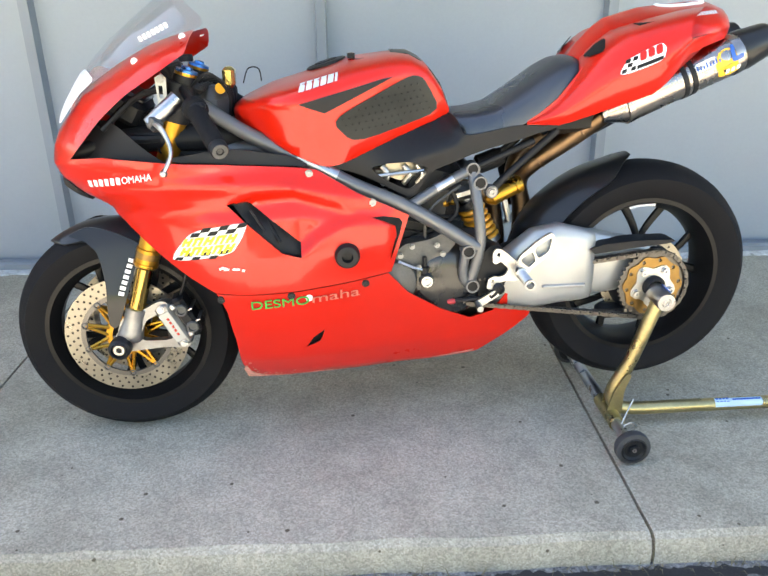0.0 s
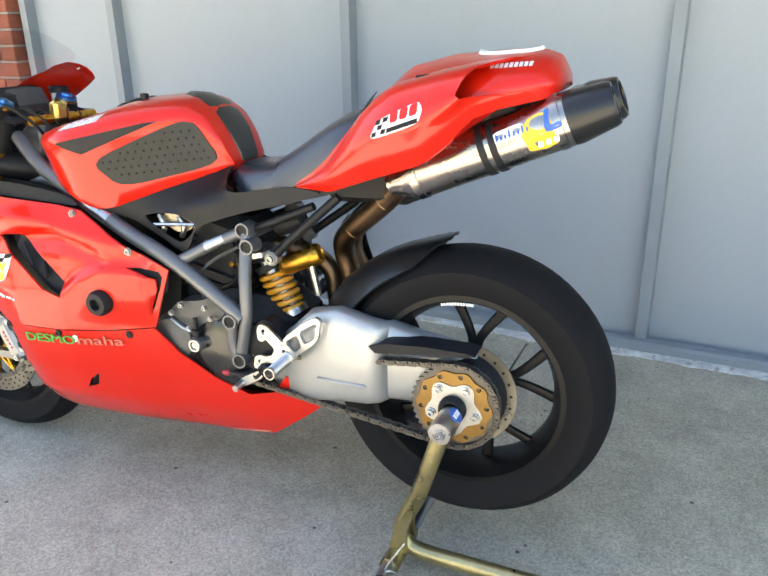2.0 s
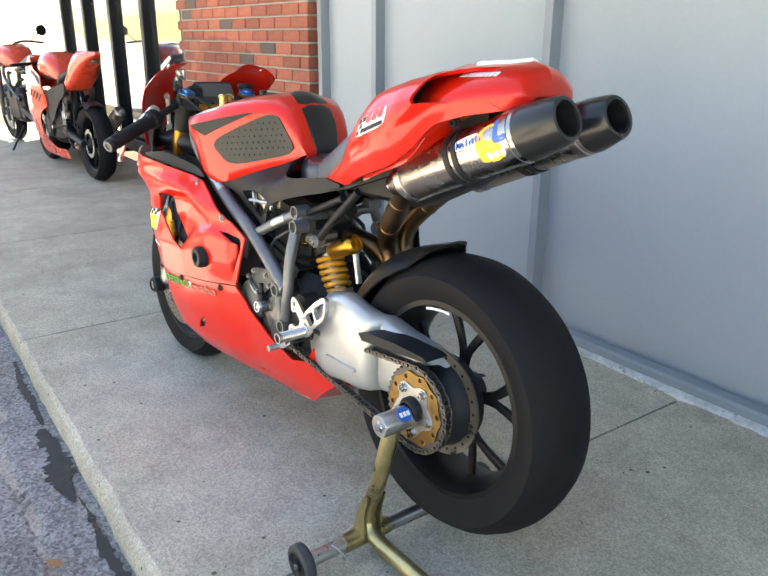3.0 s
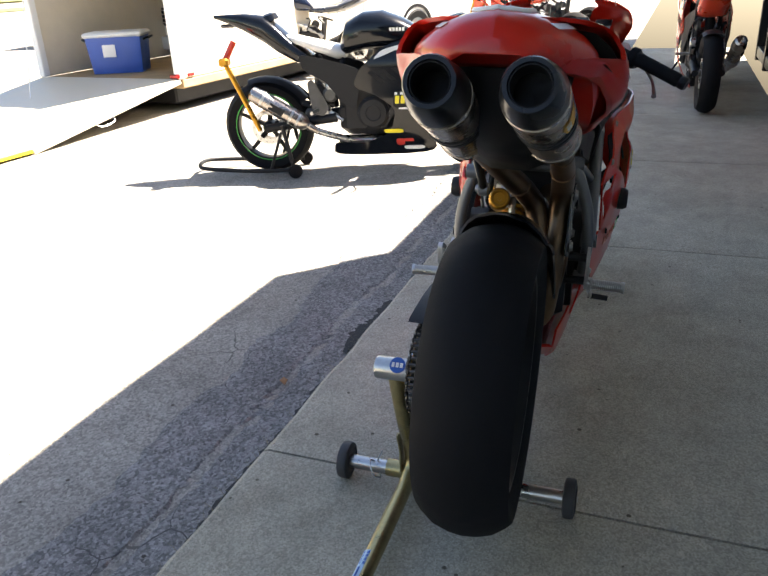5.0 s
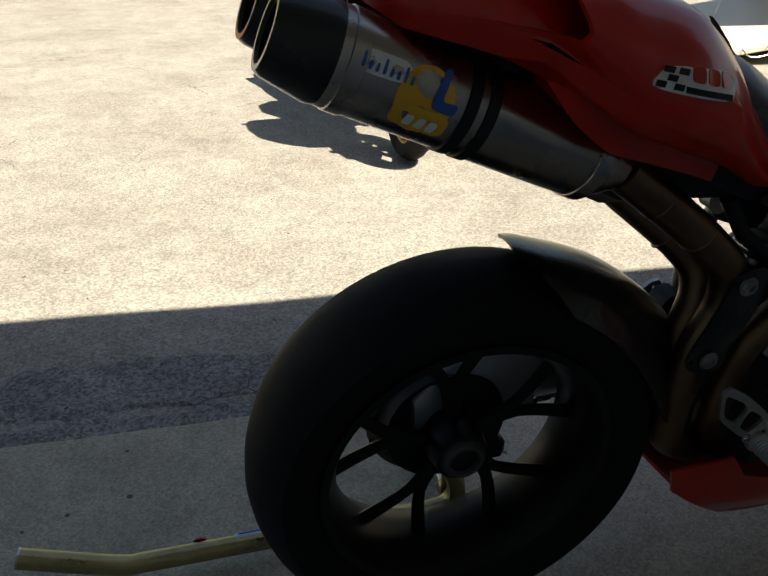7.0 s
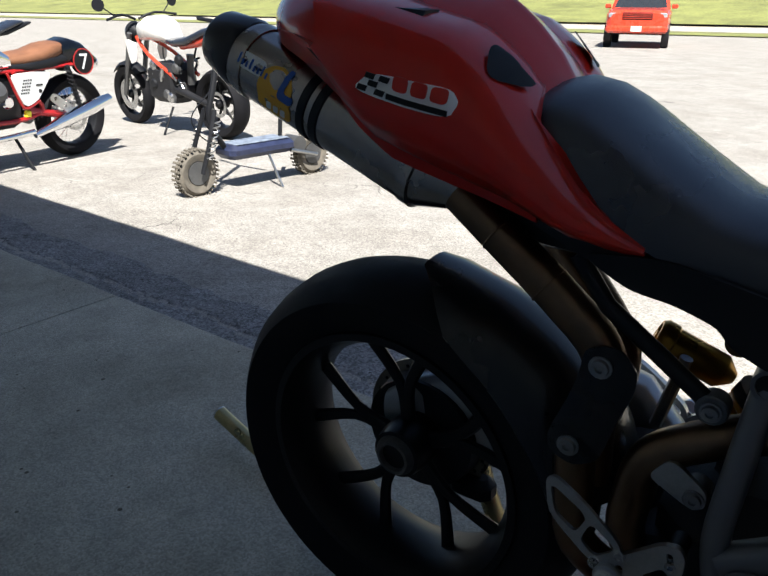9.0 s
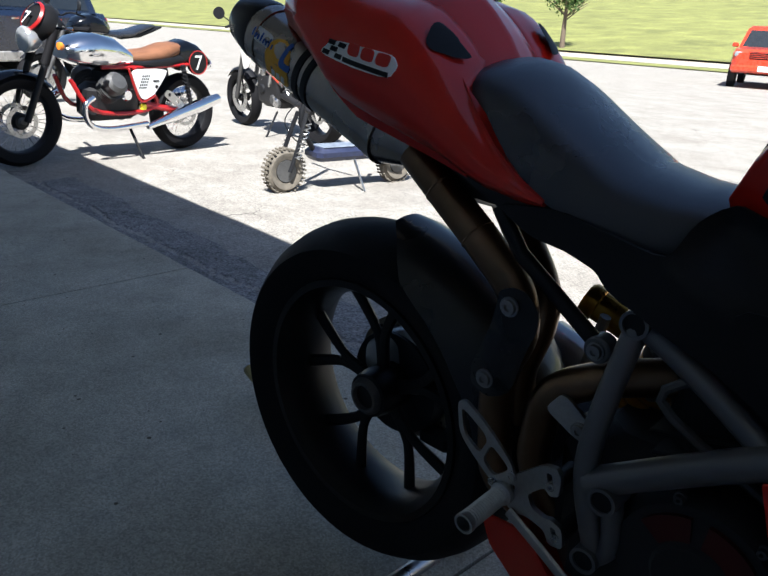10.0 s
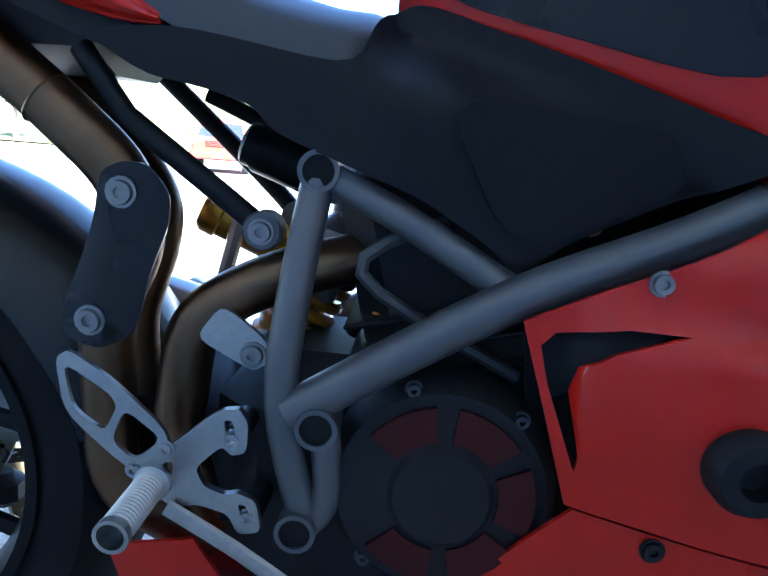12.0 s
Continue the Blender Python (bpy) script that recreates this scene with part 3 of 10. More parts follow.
def spoked_rim(parent, cx, cy, cz, r, w, hub_r, spokes, offset=0.0, split=0.0, width=0.017, material=None, turn=0.0):
    material = material or M_RIM
    h = w / 2
    wheel = part("rim", lathe(bm_new(), (cx, cy, cz), (0, 1, 0),
                              [(r + 0.004, -h), (r + 0.006, -h + 0.008), (r - 0.006, -h + 0.02), (r - 0.022, -h * 0.3), (r - 0.022, h * 0.3), (r - 0.006, h - 0.02),
                               (r + 0.006, h - 0.008), (r + 0.004, h), (r - 0.008, h), (r - 0.018, h - 0.018), (r - 0.030, h * 0.3),
                               (r - 0.030, -h * 0.3), (r - 0.018, -h + 0.018), (r - 0.008, -h)], 64, closed=True), material, parent)
    part("hub", lathe(bm_new(), (cx, cy + offset, cz), (0, 1, 0), [(hub_r * 0.55, -0.05), (hub_r * 0.9, -0.045), (hub_r, -0.02), (hub_r, 0.02), (hub_r * 0.9, 0.045), (hub_r * 0.55, 0.05)], 32), material, wheel)
    for i in range(spokes):
        a = math.tau * i / spokes + turn
        bm = bm_new()
        branches = (-split, split) if split else (0.0,)
        for sgn in branches:
            p = [Vector((cx + math.cos(a) * hub_r * 0.85, cy + offset, cz + math.sin(a) * hub_r * 0.85)),
                 Vector((cx + math.cos(a + sgn * 0.3) * r * 0.5, cy + offset * 0.8, cz + math.sin(a + sgn * 0.3) * r * 0.5)),
                 Vector((cx + math.cos(a + sgn) * (r - 0.024), cy + offset * 0.2, cz + math.sin(a + sgn) * (r - 0.024)))]
            tube(bm, p, [width, width * 0.72, width * 0.9], 8, 4, flat=0.7)
        part("spoke", bm, material, wheel)
    return wheel


def disc_ring(bm, c, r0, r1, t, n=56, axis=(0, 1, 0)):
    return lathe(bm, c, axis, [(r1, -t / 2), (r1, t / 2), (r0, t / 2), (r0, -t / 2)], n, closed=True)


def drilled_disc(parent, c, r0, r1, material, rows=3, n=30, name="brake_disc"):
    d = part(name, disc_ring(bm_new(), c, r0, r1, 0.005), material, parent, "drilled steel brake disc")
    bm = bm_new()
    for k in range(rows):
        rr = r0 + (r1 - r0) * (k + 0.6) / (rows + 0.2)
        for i in range(n):
            a = math.tau * (i + k * 0.37) / n
            p = (c[0] + rr * math.cos(a), c[1], c[2] + rr * math.sin(a))
            lathe(bm, p, (0, 1, 0), [(0.0035, -0.0032), (0.0035, 0.0032)], 6)
    part("drilling", bm, M_BLACK, d)
    return d


def bolt(parent, c, axis, r=0.009, h=0.006, material=None, name="bolt"):
    bm = bm_new()
    lathe(bm, c, axis, [(r * 1.25, 0), (r * 1.25, h * 0.4), (r, h * 0.4), (r * 0.9, h), (r * 0.45, h), (r * 0.45, h * 0.5), (0.0001, h * 0.5)], 14)
    return part(name, bm, material or M_BOLT, parent)


# ---------- rear wheel ----------
rear_wheel = new("rear_wheel")
rear_wheel.parent = bike
tyre(rear_wheel, RAX, -0.003, RAZ, 0.320, 0.180, 0.218, "wide slick rear tyre with scuffed shoulders")
spoked_rim(rear_wheel, RAX, 0, RAZ, 0.222, 0.145, 0.046, 5, offset=-0.01, split=0.30, width=0.0145, turn=0.227)
bm = lathe(bm_new(), (RAX, 0.03, RAZ), (0, 1, 0), [(0.038, 0), (0.034, 0.012), (0.029, 0.018), (0.024, 0.018), (0.021, 0.006), (0.0001, 0.006)], 28)
part("axle_nut", bm, M_ENGINEGREY, rear_wheel)
drilled_disc(rear_wheel, (RAX, -0.075, RAZ), 0.075, 0.122, M_DISC, 2, 24)
bm = bm_new()
box(bm, (-0.085, -0.075, RAZ - 0.095), (0.08, 0.045, 0.045), 0.012)
part("rear_caliper", bm, M_BLACKPLASTIC, rear_wheel)
# white lettering bars on the rim
bm = bm_new()
for s in range(12):
    a = math.radians(86 + s * 1.7)
    q = Matrix.Translation((RAX + 0.208 * math.cos(a), -0.0765, RAZ + 0.208 * math.sin(a))) @ pose(0, 0, 0, 0, 90 - math.degrees(a), 0)
    box(bm, None, (0.004, 0.001, 0.006), 0, q)
part("rim_lettering", bm, M_WHITE, rear_wheel, "small white bars on the rim")

# sprocket, carrier and chain
SPY = -0.140
bm = bm_new()
teeth = []
for i in range(82):
    a = math.tau * i / 82
    r = 0.097 if i % 2 else 0.090
    teeth.append((RAX + r * math.cos(a), RAZ + r * math.sin(a)))
hole = [(RAX + 0.05 * math.cos(math.tau * i / 24), RAZ + 0.05 * math.sin(math.tau * i / 24)) for i in range(24)]
cuts = [[(RAX + rr * math.cos(b), RAZ + rr * math.sin(b)) for rr, b in ((0.073, a - 0.12), (0.082, a - 0.10), (0.082, a + 0.10), (0.073, a + 0.12))] for a in (math.tau * k / 10 for k in range(10))]
plate(bm, teeth, SPY - 0.003, SPY + 0.003, [hole] + cuts, ease=False, step=0.02)
sprocket = part("sprocket", bm, M_CHAIN, bike, "dark steel chain sprocket on a gold scalloped ring")
bm = bm_new()
lobes = []
for i in range(60):
    a = math.tau * i / 60
    lobes.append((RAX + (0.0810 + 0.0034 * math.cos(10 * a)) * math.cos(a), RAZ + (0.0810 + 0.0034 * math.cos(10 * a)) * math.sin(a)))
holes = [[(RAX + 0.0728 * math.cos(a) + 0.0056 * math.cos(b), RAZ + 0.0728 * math.sin(a) + 0.0056 * math.sin(b)) for b in (math.tau * j / 8 for j in range(8))] for a in (math.tau * (k + 0.2) / 10 for k in range(10))]
plate(bm, lobes, SPY - 0.0075, SPY - 0.0032, [hole] + holes, ease=False, step=0.02)
part("gold_ring", bm, M_SPROCKET, sprocket, "gold anodised scalloped ring")
bm = bm_new()
star = []
for i in range(30):
    a = math.tau * i / 30
    star.append((RAX + (0.0575 + 0.0085 * math.cos(5 * a - 4.97)) * math.cos(a), RAZ + (0.0575 + 0.0085 * math.cos(5 * a - 4.97)) * math.sin(a)))
plate(bm, star, SPY - 0.011, SPY - 0.004, [], ease=False, step=0.02)
part("sprocket_carrier", bm, M_ALU, sprocket)
for k in range(5):
    a = 0.995 + math.tau * k / 5
    bolt(sprocket, (RAX + 0.051 * math.cos(a), SPY - 0.011, RAZ + 0.051 * math.sin(a)), (0, -1, 0), 0.0085, 0.011, M_STEEL)
bm = lathe(bm_new(), (RAX, SPY - 0.011, RAZ), (0, -1, 0), [(0.03, 0), (0.03, 0.012), (0.024, 0.02), (0.02, 0.02), (0.02, 0.002), (0.0001, 0.002)], 28)
part("hub_cap", bm, M_BLACKPLASTIC, sprocket)
part("hub_carrier", lathe(bm_new(), (RAX, -0.055, RAZ), (0, -1, 0), [(0.10, -0.02), (0.105, 0.01), (0.095, 0.04), (0.07, 0.065), (0.0001, 0.065)], 36), M_BLACKPLASTIC, bike)


def chain_points():
    """The loop round both sprockets at an even pitch."""
    c0, r0, c1, r1 = Vector((RAX, RAZ)), 0.095, Vector((-0.50, 0.405)), 0.034
    d = (c1 - c0)
    base = math.atan2(d.y, d.x)
    off = math.acos((r0 - r1) / d.length)
    path = []
    a0, a1 = base + off, base - off + math.tau
    for i in range(40):
        a = a0 + (a1 - a0) * i / 39
        path.append(c0 + r0 * Vector((math.cos(a), math.sin(a))))
    b0, b1 = base - off, base + off
    for i in range(16):
        a = b0 + (b1 - b0) * i / 15
        path.append(c1 + r1 * Vector((math.cos(a), math.sin(a))))
    path.append(path[0])
    out, need = [], 0.0
    for p, q in zip(path, path[1:]):
        length = (q - p).length
        while need <= length:
            t = need / length
            out.append((p + (q - p) * t, (q - p).normalized()))
            need += 0.0135
        need -= length
    return out


bm = bm_new()
for i, (p, d) in enumerate(chain_points()):
    ang = -math.degrees(math.atan2(d.y, d.x))
    w = 0.014 if i % 2 else 0.019
    for sy in (-1, 1):
        q = pose(p.x, SPY + sy * w / 2, p.y, 0, ang, 0)
        box(bm, None, (0.0165, 0.002, 0.0125), 0.0009, q)
    lathe(bm, (p.x, SPY, p.y), (0, 1, 0), [(0.0036, -0.0125), (0.0036, 0.0125), (0.0001, 0.0125)], 7)
part("chain", bm, M_CHAIN, bike, "oily steel drive chain")

# ---------- swingarm ----------
SW = [(-0.47, 0.405, 0.052, 0.11), (-0.40, 0.425, 0.085, 0.138), (-0.34, 0.455, 0.112, 0.156), (-0.27, 0.47, 0.112, 0.162), (-0.20, 0.463, 0.101, 0.160), (-0.172, 0.460, 0.095, 0.150),
      (-0.160, 0.457, 0.092, 0.122), (-0.10, 0.45, 0.082, 0.118), (-0.03, 0.445, 0.072, 0.108), (0.03, 0.44, 0.055, 0.098), (0.06, 0.437, 0.030, 0.09)]
bm = bm_new()
rings = []
for x, zc, h, w in SW:
    ring = []
    for i in range(20):
        a = math.tau * i / 20
        c, s = math.cos(a), math.sin(a)
        yy = -(w - 0.035) - 0.035 * (abs(c) ** 0.5) * (1 if c > 0 else -1)
        ring.append((x, yy, zc + h * (abs(s) ** 0.62) * (1 if s > 0 else -1)))
    rings.append(ring)
loft(bm, rings)
swingarm = part("swingarm", bm, M_SWINGARM, bike, "cast silver single-sided swingarm", sharp=50)
bm = bm_new()
box(bm, (-0.255, -0.161, 0.415), (0.12, 0.008, 0.009), 0.003)
part("rib", bm, M_SWINGARM, swingarm)
bm = bm_new()
plate(bm, [(-0.190, 0.513), (-0.15, 0.525), (-0.06, 0.531), (0.03, 0.530), (0.045, 0.525), (0.02, 0.519), (-0.06, 0.512), (-0.175, 0.499)], -0.160, -0.100, [], ease=False)
part("chain_guard", bm, M_BLACKPLASTIC, swingarm)
bm = bm_new()
tube(bm, [(-0.42, 0.09, 0.43), (-0.42, -0.11, 0.43)], 0.045, 16, 1)
part("swingarm_pivot", bm, M_ENGINE, swingarm)
part("swingarm_bridge", tube(bm_new(), [(-0.40, 0.02, 0.43), (-0.37, -0.02, 0.45), (-0.34, -0.07, 0.47)], [0.04, 0.05, 0.06], 12, 4), M_ENGINE, swingarm)
# hugger over the tyre: an arched sheet with a kicked-up rear lip
bm = bm_new()
rings = []
for i in range(15):
    a = math.radians(98 + i * 4.95)
    top_r = lerp_table([(98, 0.346), (104, 0.343), (110, 0.343), (120, 0.349), (136, 0.362), (151, 0.378), (168, 0.378)], math.degrees(a))
    w = lerp_table([(98, 0.030), (104, 0.060), (110, 0.085), (120, 0.100), (168, 0.108)], math.degrees(a))
    us = [-1 + j / 6 for j in range(13)]
    def hug(u, t):
        low = lerp_table([(98, 0.004), (104, 0.012), (112, 0.040), (150, 0.068), (168, 0.06)], math.degrees(a)) * (1.35 if u > 0 else 1.0)
        r = top_r - t - low * abs(u) ** 2.6
        return (RAX + r * math.cos(a), u * (w - t), RAZ + r * math.sin(a))
    rings.append([hug(u, 0.0) for u in us] + [hug(u, 0.004) for u in reversed(us)])
loft(bm, rings)
hugger = part("rear_hugger", bm, M_CARBON, bike, "satin carbon rear hugger", sharp=60)
# ---------- trellis frame ----------
frame_parts = new("trellis_frame")
frame_parts.parent = bike


def fy(x, z):
    return lerp_table([(0.4, 0.155), (0.53, 0.165), (0.65, 0.15), (0.74, 0.112), (0.95, 0.10)], z)


def my(x, z):
    return lerp_table([(0.53, 0.165), (0.65, 0.16), (0.74, 0.155), (0.80, 0.145), (0.85, 0.128), (0.95, 0.095)], z)


for s in (-1, 1):
    def P(x, z, d=0.0):
        return (x, s * (fy(x, z) + d), z)
    for name, pts, r in (("main_tube", [(-1.17, s * 0.09, 0.905)] + [(x, s * my(x, z), z) for x, z in ((-1.056, 0.838), (-0.895, 0.757), (-0.80, 0.706), (-0.665, 0.643), (-0.495, 0.535))], 0.0182),
                         ("upper_tube", [P(-0.67, 0.648), P(-0.58, 0.697), P(-0.50, 0.732)], 0.0138),
                         ("rear_tube", [P(-0.503, 0.735), P(-0.492, 0.63), P(-0.488, 0.54), P(-0.512, 0.435)], 0.0145),
                         ("lower_tube", [P(-0.525, 0.53), P(-0.53, 0.46), P(-0.512, 0.43)], 0.013),
                         ("front_tube", [(-1.15, s * 0.08, 0.80), P(-1.0, 0.80), P(-0.92, 0.775)], 0.016)):
        part(name, tube(bm_new(), pts, r, 14, 5 if len(pts) > 2 else 1), M_FRAME, frame_parts)
    for x, z in ((-0.504, 0.733), (-0.521, 0.530), (-0.507, 0.432), (-0.487, 0.700)):
        if s > 0 and z == 0.700:
            continue
        y = s * (fy(x, z))
        bm = lathe(bm_new(), (x, y, z), (0, s, 0), [(0.0175, -0.02), (0.0175, 0.021), (0.0135, 0.021), (0.0135, 0.016), (0.0001, 0.016)], 22)
        boss = part("frame_boss", bm, M_FRAME, frame_parts)
        part("boss_hole", lathe(bm_new(), (x, y, z), (0, s, 0), [(0.0133, 0.0), (0.0133, 0.0175), (0.0001, 0.0175)], 18), M_BLACK, boss)
    # the light label round the main tube
    a, b = Vector((-0.945, s * my(0, 0.782), 0.782)), Vector((-0.850, s * my(0, 0.733), 0.733))
    part("tube_label", tube(bm_new(), [a, b], 0.0189, 14, 1), M_ALU, frame_parts, "bare metal band with small print")
    if s < 0:
        a, b = Vector(P(-0.60, 0.687)), Vector(P(-0.555, 0.709))
        part("tube_label", tube(bm_new(), [a, b], 0.0145, 14, 1), M_ALU, frame_parts)
# subframe struts under the tail
for s in (-1, 1):
    foot = (-0.448, s * 0.10, 0.667) if s < 0 else (-0.454, 0.10, 0.676)
    strut = part("subframe_tube", tube(bm_new(), [foot, (-0.407, -0.10, 0.708), (-0.28, -0.10, 0.82)] if s < 0 else [foot, (-0.33, 0.10, 0.765), (-0.29, 0.10, 0.82)], 0.0105, 10, 3 if s < 0 else 1), M_BLACKPLASTIC, frame_parts)
    part("lug", lathe(bm_new(), (foot[0], s * 0.088, foot[2]), (0, s, 0), [(0.0001, 0), (0.0175, 0), (0.0175, 0.022), (0.0155, 0.024), (0.0001, 0.024)], 20), M_FRAME, strut)
    if s < 0:
        part("subframe_tube", tube(bm_new(), [(-0.50, s * 0.10, 0.728), (-0.464, s * 0.10, 0.743), (-0.34, s * 0.10, 0.795)], 0.0095, 10, 1), M_BLACKPLASTIC, frame_parts)
    bolt(frame_parts, (foot[0], s * 0.112, foot[2]), (0, s, 0), 0.0095, 0.008)
part("tie_bar", tube(bm_new(), [(-0.50, -0.12, 0.72), (-0.50, 0.12, 0.72)], 0.013, 10, 1), M_FRAME, frame_parts)

# ---------- engine ----------
engine = new("engine")
engine.parent = bike
bm = bm_new()
box(bm, (-0.62, 0, 0.43), (0.42, 0.24, 0.26), 0.05)
box(bm, (-0.86, 0, 0.40), (0.22, 0.22, 0.20), 0.05)
part("crankcase", bm, M_ENGINE, engine, "dark cast crankcase")
m_cyl = pose(-0.62, 0, 0.63, 0, 14, 0)
part("rear_cylinder", box(bm_new(), None, (0.17, 0.18, 0.26), 0.03, m_cyl), M_ENGINE, engine)
part("front_cylinder", box(bm_new(), None, (0.28, 0.18, 0.18), 0.03, pose(-0.95, 0, 0.50, 0, 12, 0)), M_ENGINEGREY, engine)
for k in range(3):
    bm = bm_new()
    box(bm, None, (0.195, 0.20, 0.006), 0.002, m_cyl @ pose(0, 0, -0.07 + k * 0.028))
    part("cylinder_fin", bm, M_ENGINE, engine)
# left covers
bm = bm_new()
lathe(bm, (-0.572, -0.105, 0.432), (0, -1, 0), [(0.104, 0), (0.104, 0.020), (0.098, 0.034), (0.080, 0.044), (0.045, 0.050), (0.0001, 0.052)], 40)
part("alternator_cover", bm, mat("gloss_black_casing", (0.012, 0.012, 0.013), 0.28, vary=0.1, coat=0.3), engine, "glossy black round engine cover")
bm = bm_new()
lathe(bm, (-0.708, -0.115, 0.445), (0, -1, 0), [(0.068, 0), (0.066, 0.02), (0.055, 0.038), (0.03, 0.046), (0.0001, 0.048)], 32)
part("pump_cover", bm, M_CAST, engine)
bm = lathe(bm_new(), (-0.628, -0.155, 0.452), (0, -1, 0), [(0.0185, 0), (0.0185, 0.018), (0.015, 0.024), (0.011, 0.024), (0.0105, 0.018), (0.007, 0.018), (0.0065, 0.022), (0.0001, 0.022)], 24)
part("oil_plug", bm, M_ALU, engine)
part("hose_fitting", lathe(bm_new(), (-0.632, -0.160, 0.465), (0, 0, 1), [(0.009, 0), (0.009, 0.012), (0.012, 0.013), (0.012, 0.022), (0.006, 0.024), (0.006, 0.05), (0.0001, 0.052)], 12), M_BLACKPLASTIC, engine)
part("breather_pipe", tube(bm_new(), [(-0.635, -0.166, 0.483), (-0.662, -0.168, 0.490), (-0.700, -0.160, 0.506)], 0.0038, 8, 4), M_STEEL, engine)
bm = bm_new()
plate(bm, [(-0.715, 0.515), (-0.685, 0.548), (-0.62, 0.556), (-0.555, 0.585), (-0.535, 0.565), (-0.56, 0.528), (-0.61, 0.485), (-0.645, 0.478), (-0.68, 0.496)], -0.148, -0.10)
part("side_cover", bm, M_CAST, engine)
bm = bm_new()
plate(bm, [(-0.49, 0.50), (-0.455, 0.535), (-0.425, 0.53), (-0.405, 0.48), (-0.415, 0.415), (-0.47, 0.395), (-0.51, 0.42)], -0.152, -0.11)
part("sprocket_cover", bm, M_BLACKPLASTIC, engine)
for x, z in ((-0.648, 0.488), (-0.552, 0.572), (-0.695, 0.522), (-0.60, 0.546), (-0.585, 0.522), (-0.665, 0.545)):
    bolt(engine, (x, -0.162, z), (0, -1, 0), 0.006, 0.008)
# right clutch cover with its red windows
CX, CZ = -0.626, 0.476
clutch = part("clutch_cover", lathe(bm_new(), (CX, 0.115, CZ), (0, 1, 0), [(0.098, 0), (0.098, 0.035), (0.088, 0.05), (0.045, 0.055), (0.04, 0.060), (0.0001, 0.060)], 40), M_ENGINE, engine)
M_REDANO = mat("red_anodised", (0.055, 0.004, 0.004), 0.5, metal=0.4)
for a0 in (38, 97, 156, 215, 274):
    bm = bm_new()
    arc = [(CX + r * math.cos(radians(a)), CZ + r * math.sin(radians(a))) for r, a in
           [(0.078, a0 + s * 7.5) for s in range(7)] + [(0.048, a0 + 45 - s * 7.5) for s in range(7)]]
    plate(bm, arc, 0.165, 0.1725, ease=False)
    part("clutch_window", bm, M_REDANO, clutch)
for k in range(6):
    a = math.tau * k / 6 + 0.2
    bolt(clutch, (CX + 0.092 * math.cos(a), 0.155, CZ + 0.092 * math.sin(a)), (0, 1, 0), 0.006, 0.01, M_ENGINEGREY)
for x, z in ((-0.536, 0.475), (-0.671, 0.521), (-0.588, 0.543)):
    bolt(engine, (x, 0.135, z), (0, 1, 0), 0.006, 0.012)
bm = bm_new()
plate(bm, [(-0.74, 0.33), (-0.74, 0.50), (-0.66, 0.545), (-0.58, 0.55), (-0.525, 0.50), (-0.51, 0.40), (-0.56, 0.31)], 0.105, 0.135)
part("right_crankcase", bm, M_ENGINE, engine)
part("fluid_reservoir", lathe(bm_new(), (-0.580, 0.05, 0.568), (0.2, 0.25, 1), [(0.022, 0), (0.024, 0.004), (0.024, 0.045), (0.021, 0.05), (0.0001, 0.05)], 20), M_ORANGE, engine, "orange plastic reservoir")
part("hose_union", lathe(bm_new(), (-0.505, 0.05, 0.625), (0, 0.4, 1), [(0.009, -0.02), (0.012, -0.008), (0.012, 0.008), (0.008, 0.02), (0.0001, 0.02)], 12), M_ALU, engine)
# intake bodies seen through the gap under the tank
for s in (-1, 1):
    bm = bm_new()
    lathe(bm, (-0.69, s * 0.055, 0.745), (0.1, s, 0.1), [(0.036, 0), (0.036, 0.03), (0.042, 0.03), (0.042, 0.055), (0.02, 0.06), (0.0001, 0.06)], 22)
    box(bm, (-0.70, s * 0.085, 0.725), (0.11, 0.02, 0.03), 0.006)
    part("throttle_body", bm, mat("dull_brass_cast", (0.42, 0.36, 0.26), 0.45, metal=0.7) if s < 0 else bpy.data.materials["dull_brass_cast"], engine)
    for dx in (-0.035, 0.02, 0.055):
        part("linkage", tube(bm_new(), [(-0.70 + dx, s * 0.115, 0.70), (-0.685 + dx, s * 0.125, 0.725), (-0.70 + dx, s * 0.12, 0.748)], 0.007, 8, 3), M_ALU, engine)
    part("link_rod", tube(bm_new(), [(-0.745, s * 0.13, 0.726), (-0.63, s * 0.13, 0.735)], 0.005, 8, 1), M_STEEL, engine)
part("airbox", box(bm_new(), (-0.84, 0, 0.79), (0.24, 0.18, 0.14), 0.04), M_BLACKPLASTIC, engine)
# hoses and wires
rnd = random.Random(7)
for i in range(9):
    y0 = rnd.uniform(-0.13, 0.12)
    p = [(-0.62 + rnd.uniform(-0.08, 0.1), y0, 0.56 + rnd.uniform(-0.05, 0.05)), (-0.58 + rnd.uniform(-0.05, 0.06), y0 * 1.1, 0.63 + rnd.uniform(-0.03, 0.03)),
         (-0.60 + rnd.uniform(-0.08, 0.1), y0 * 0.9, 0.71 + rnd.uniform(-0.03, 0.03))]
    part("hose", tube(bm_new(), p, rnd.choice((0.004, 0.006, 0.009)), 7, 5), rnd.choice((M_BLACKPLASTIC, M_BLACKPLASTIC, M_ENGINEGREY)), engine)

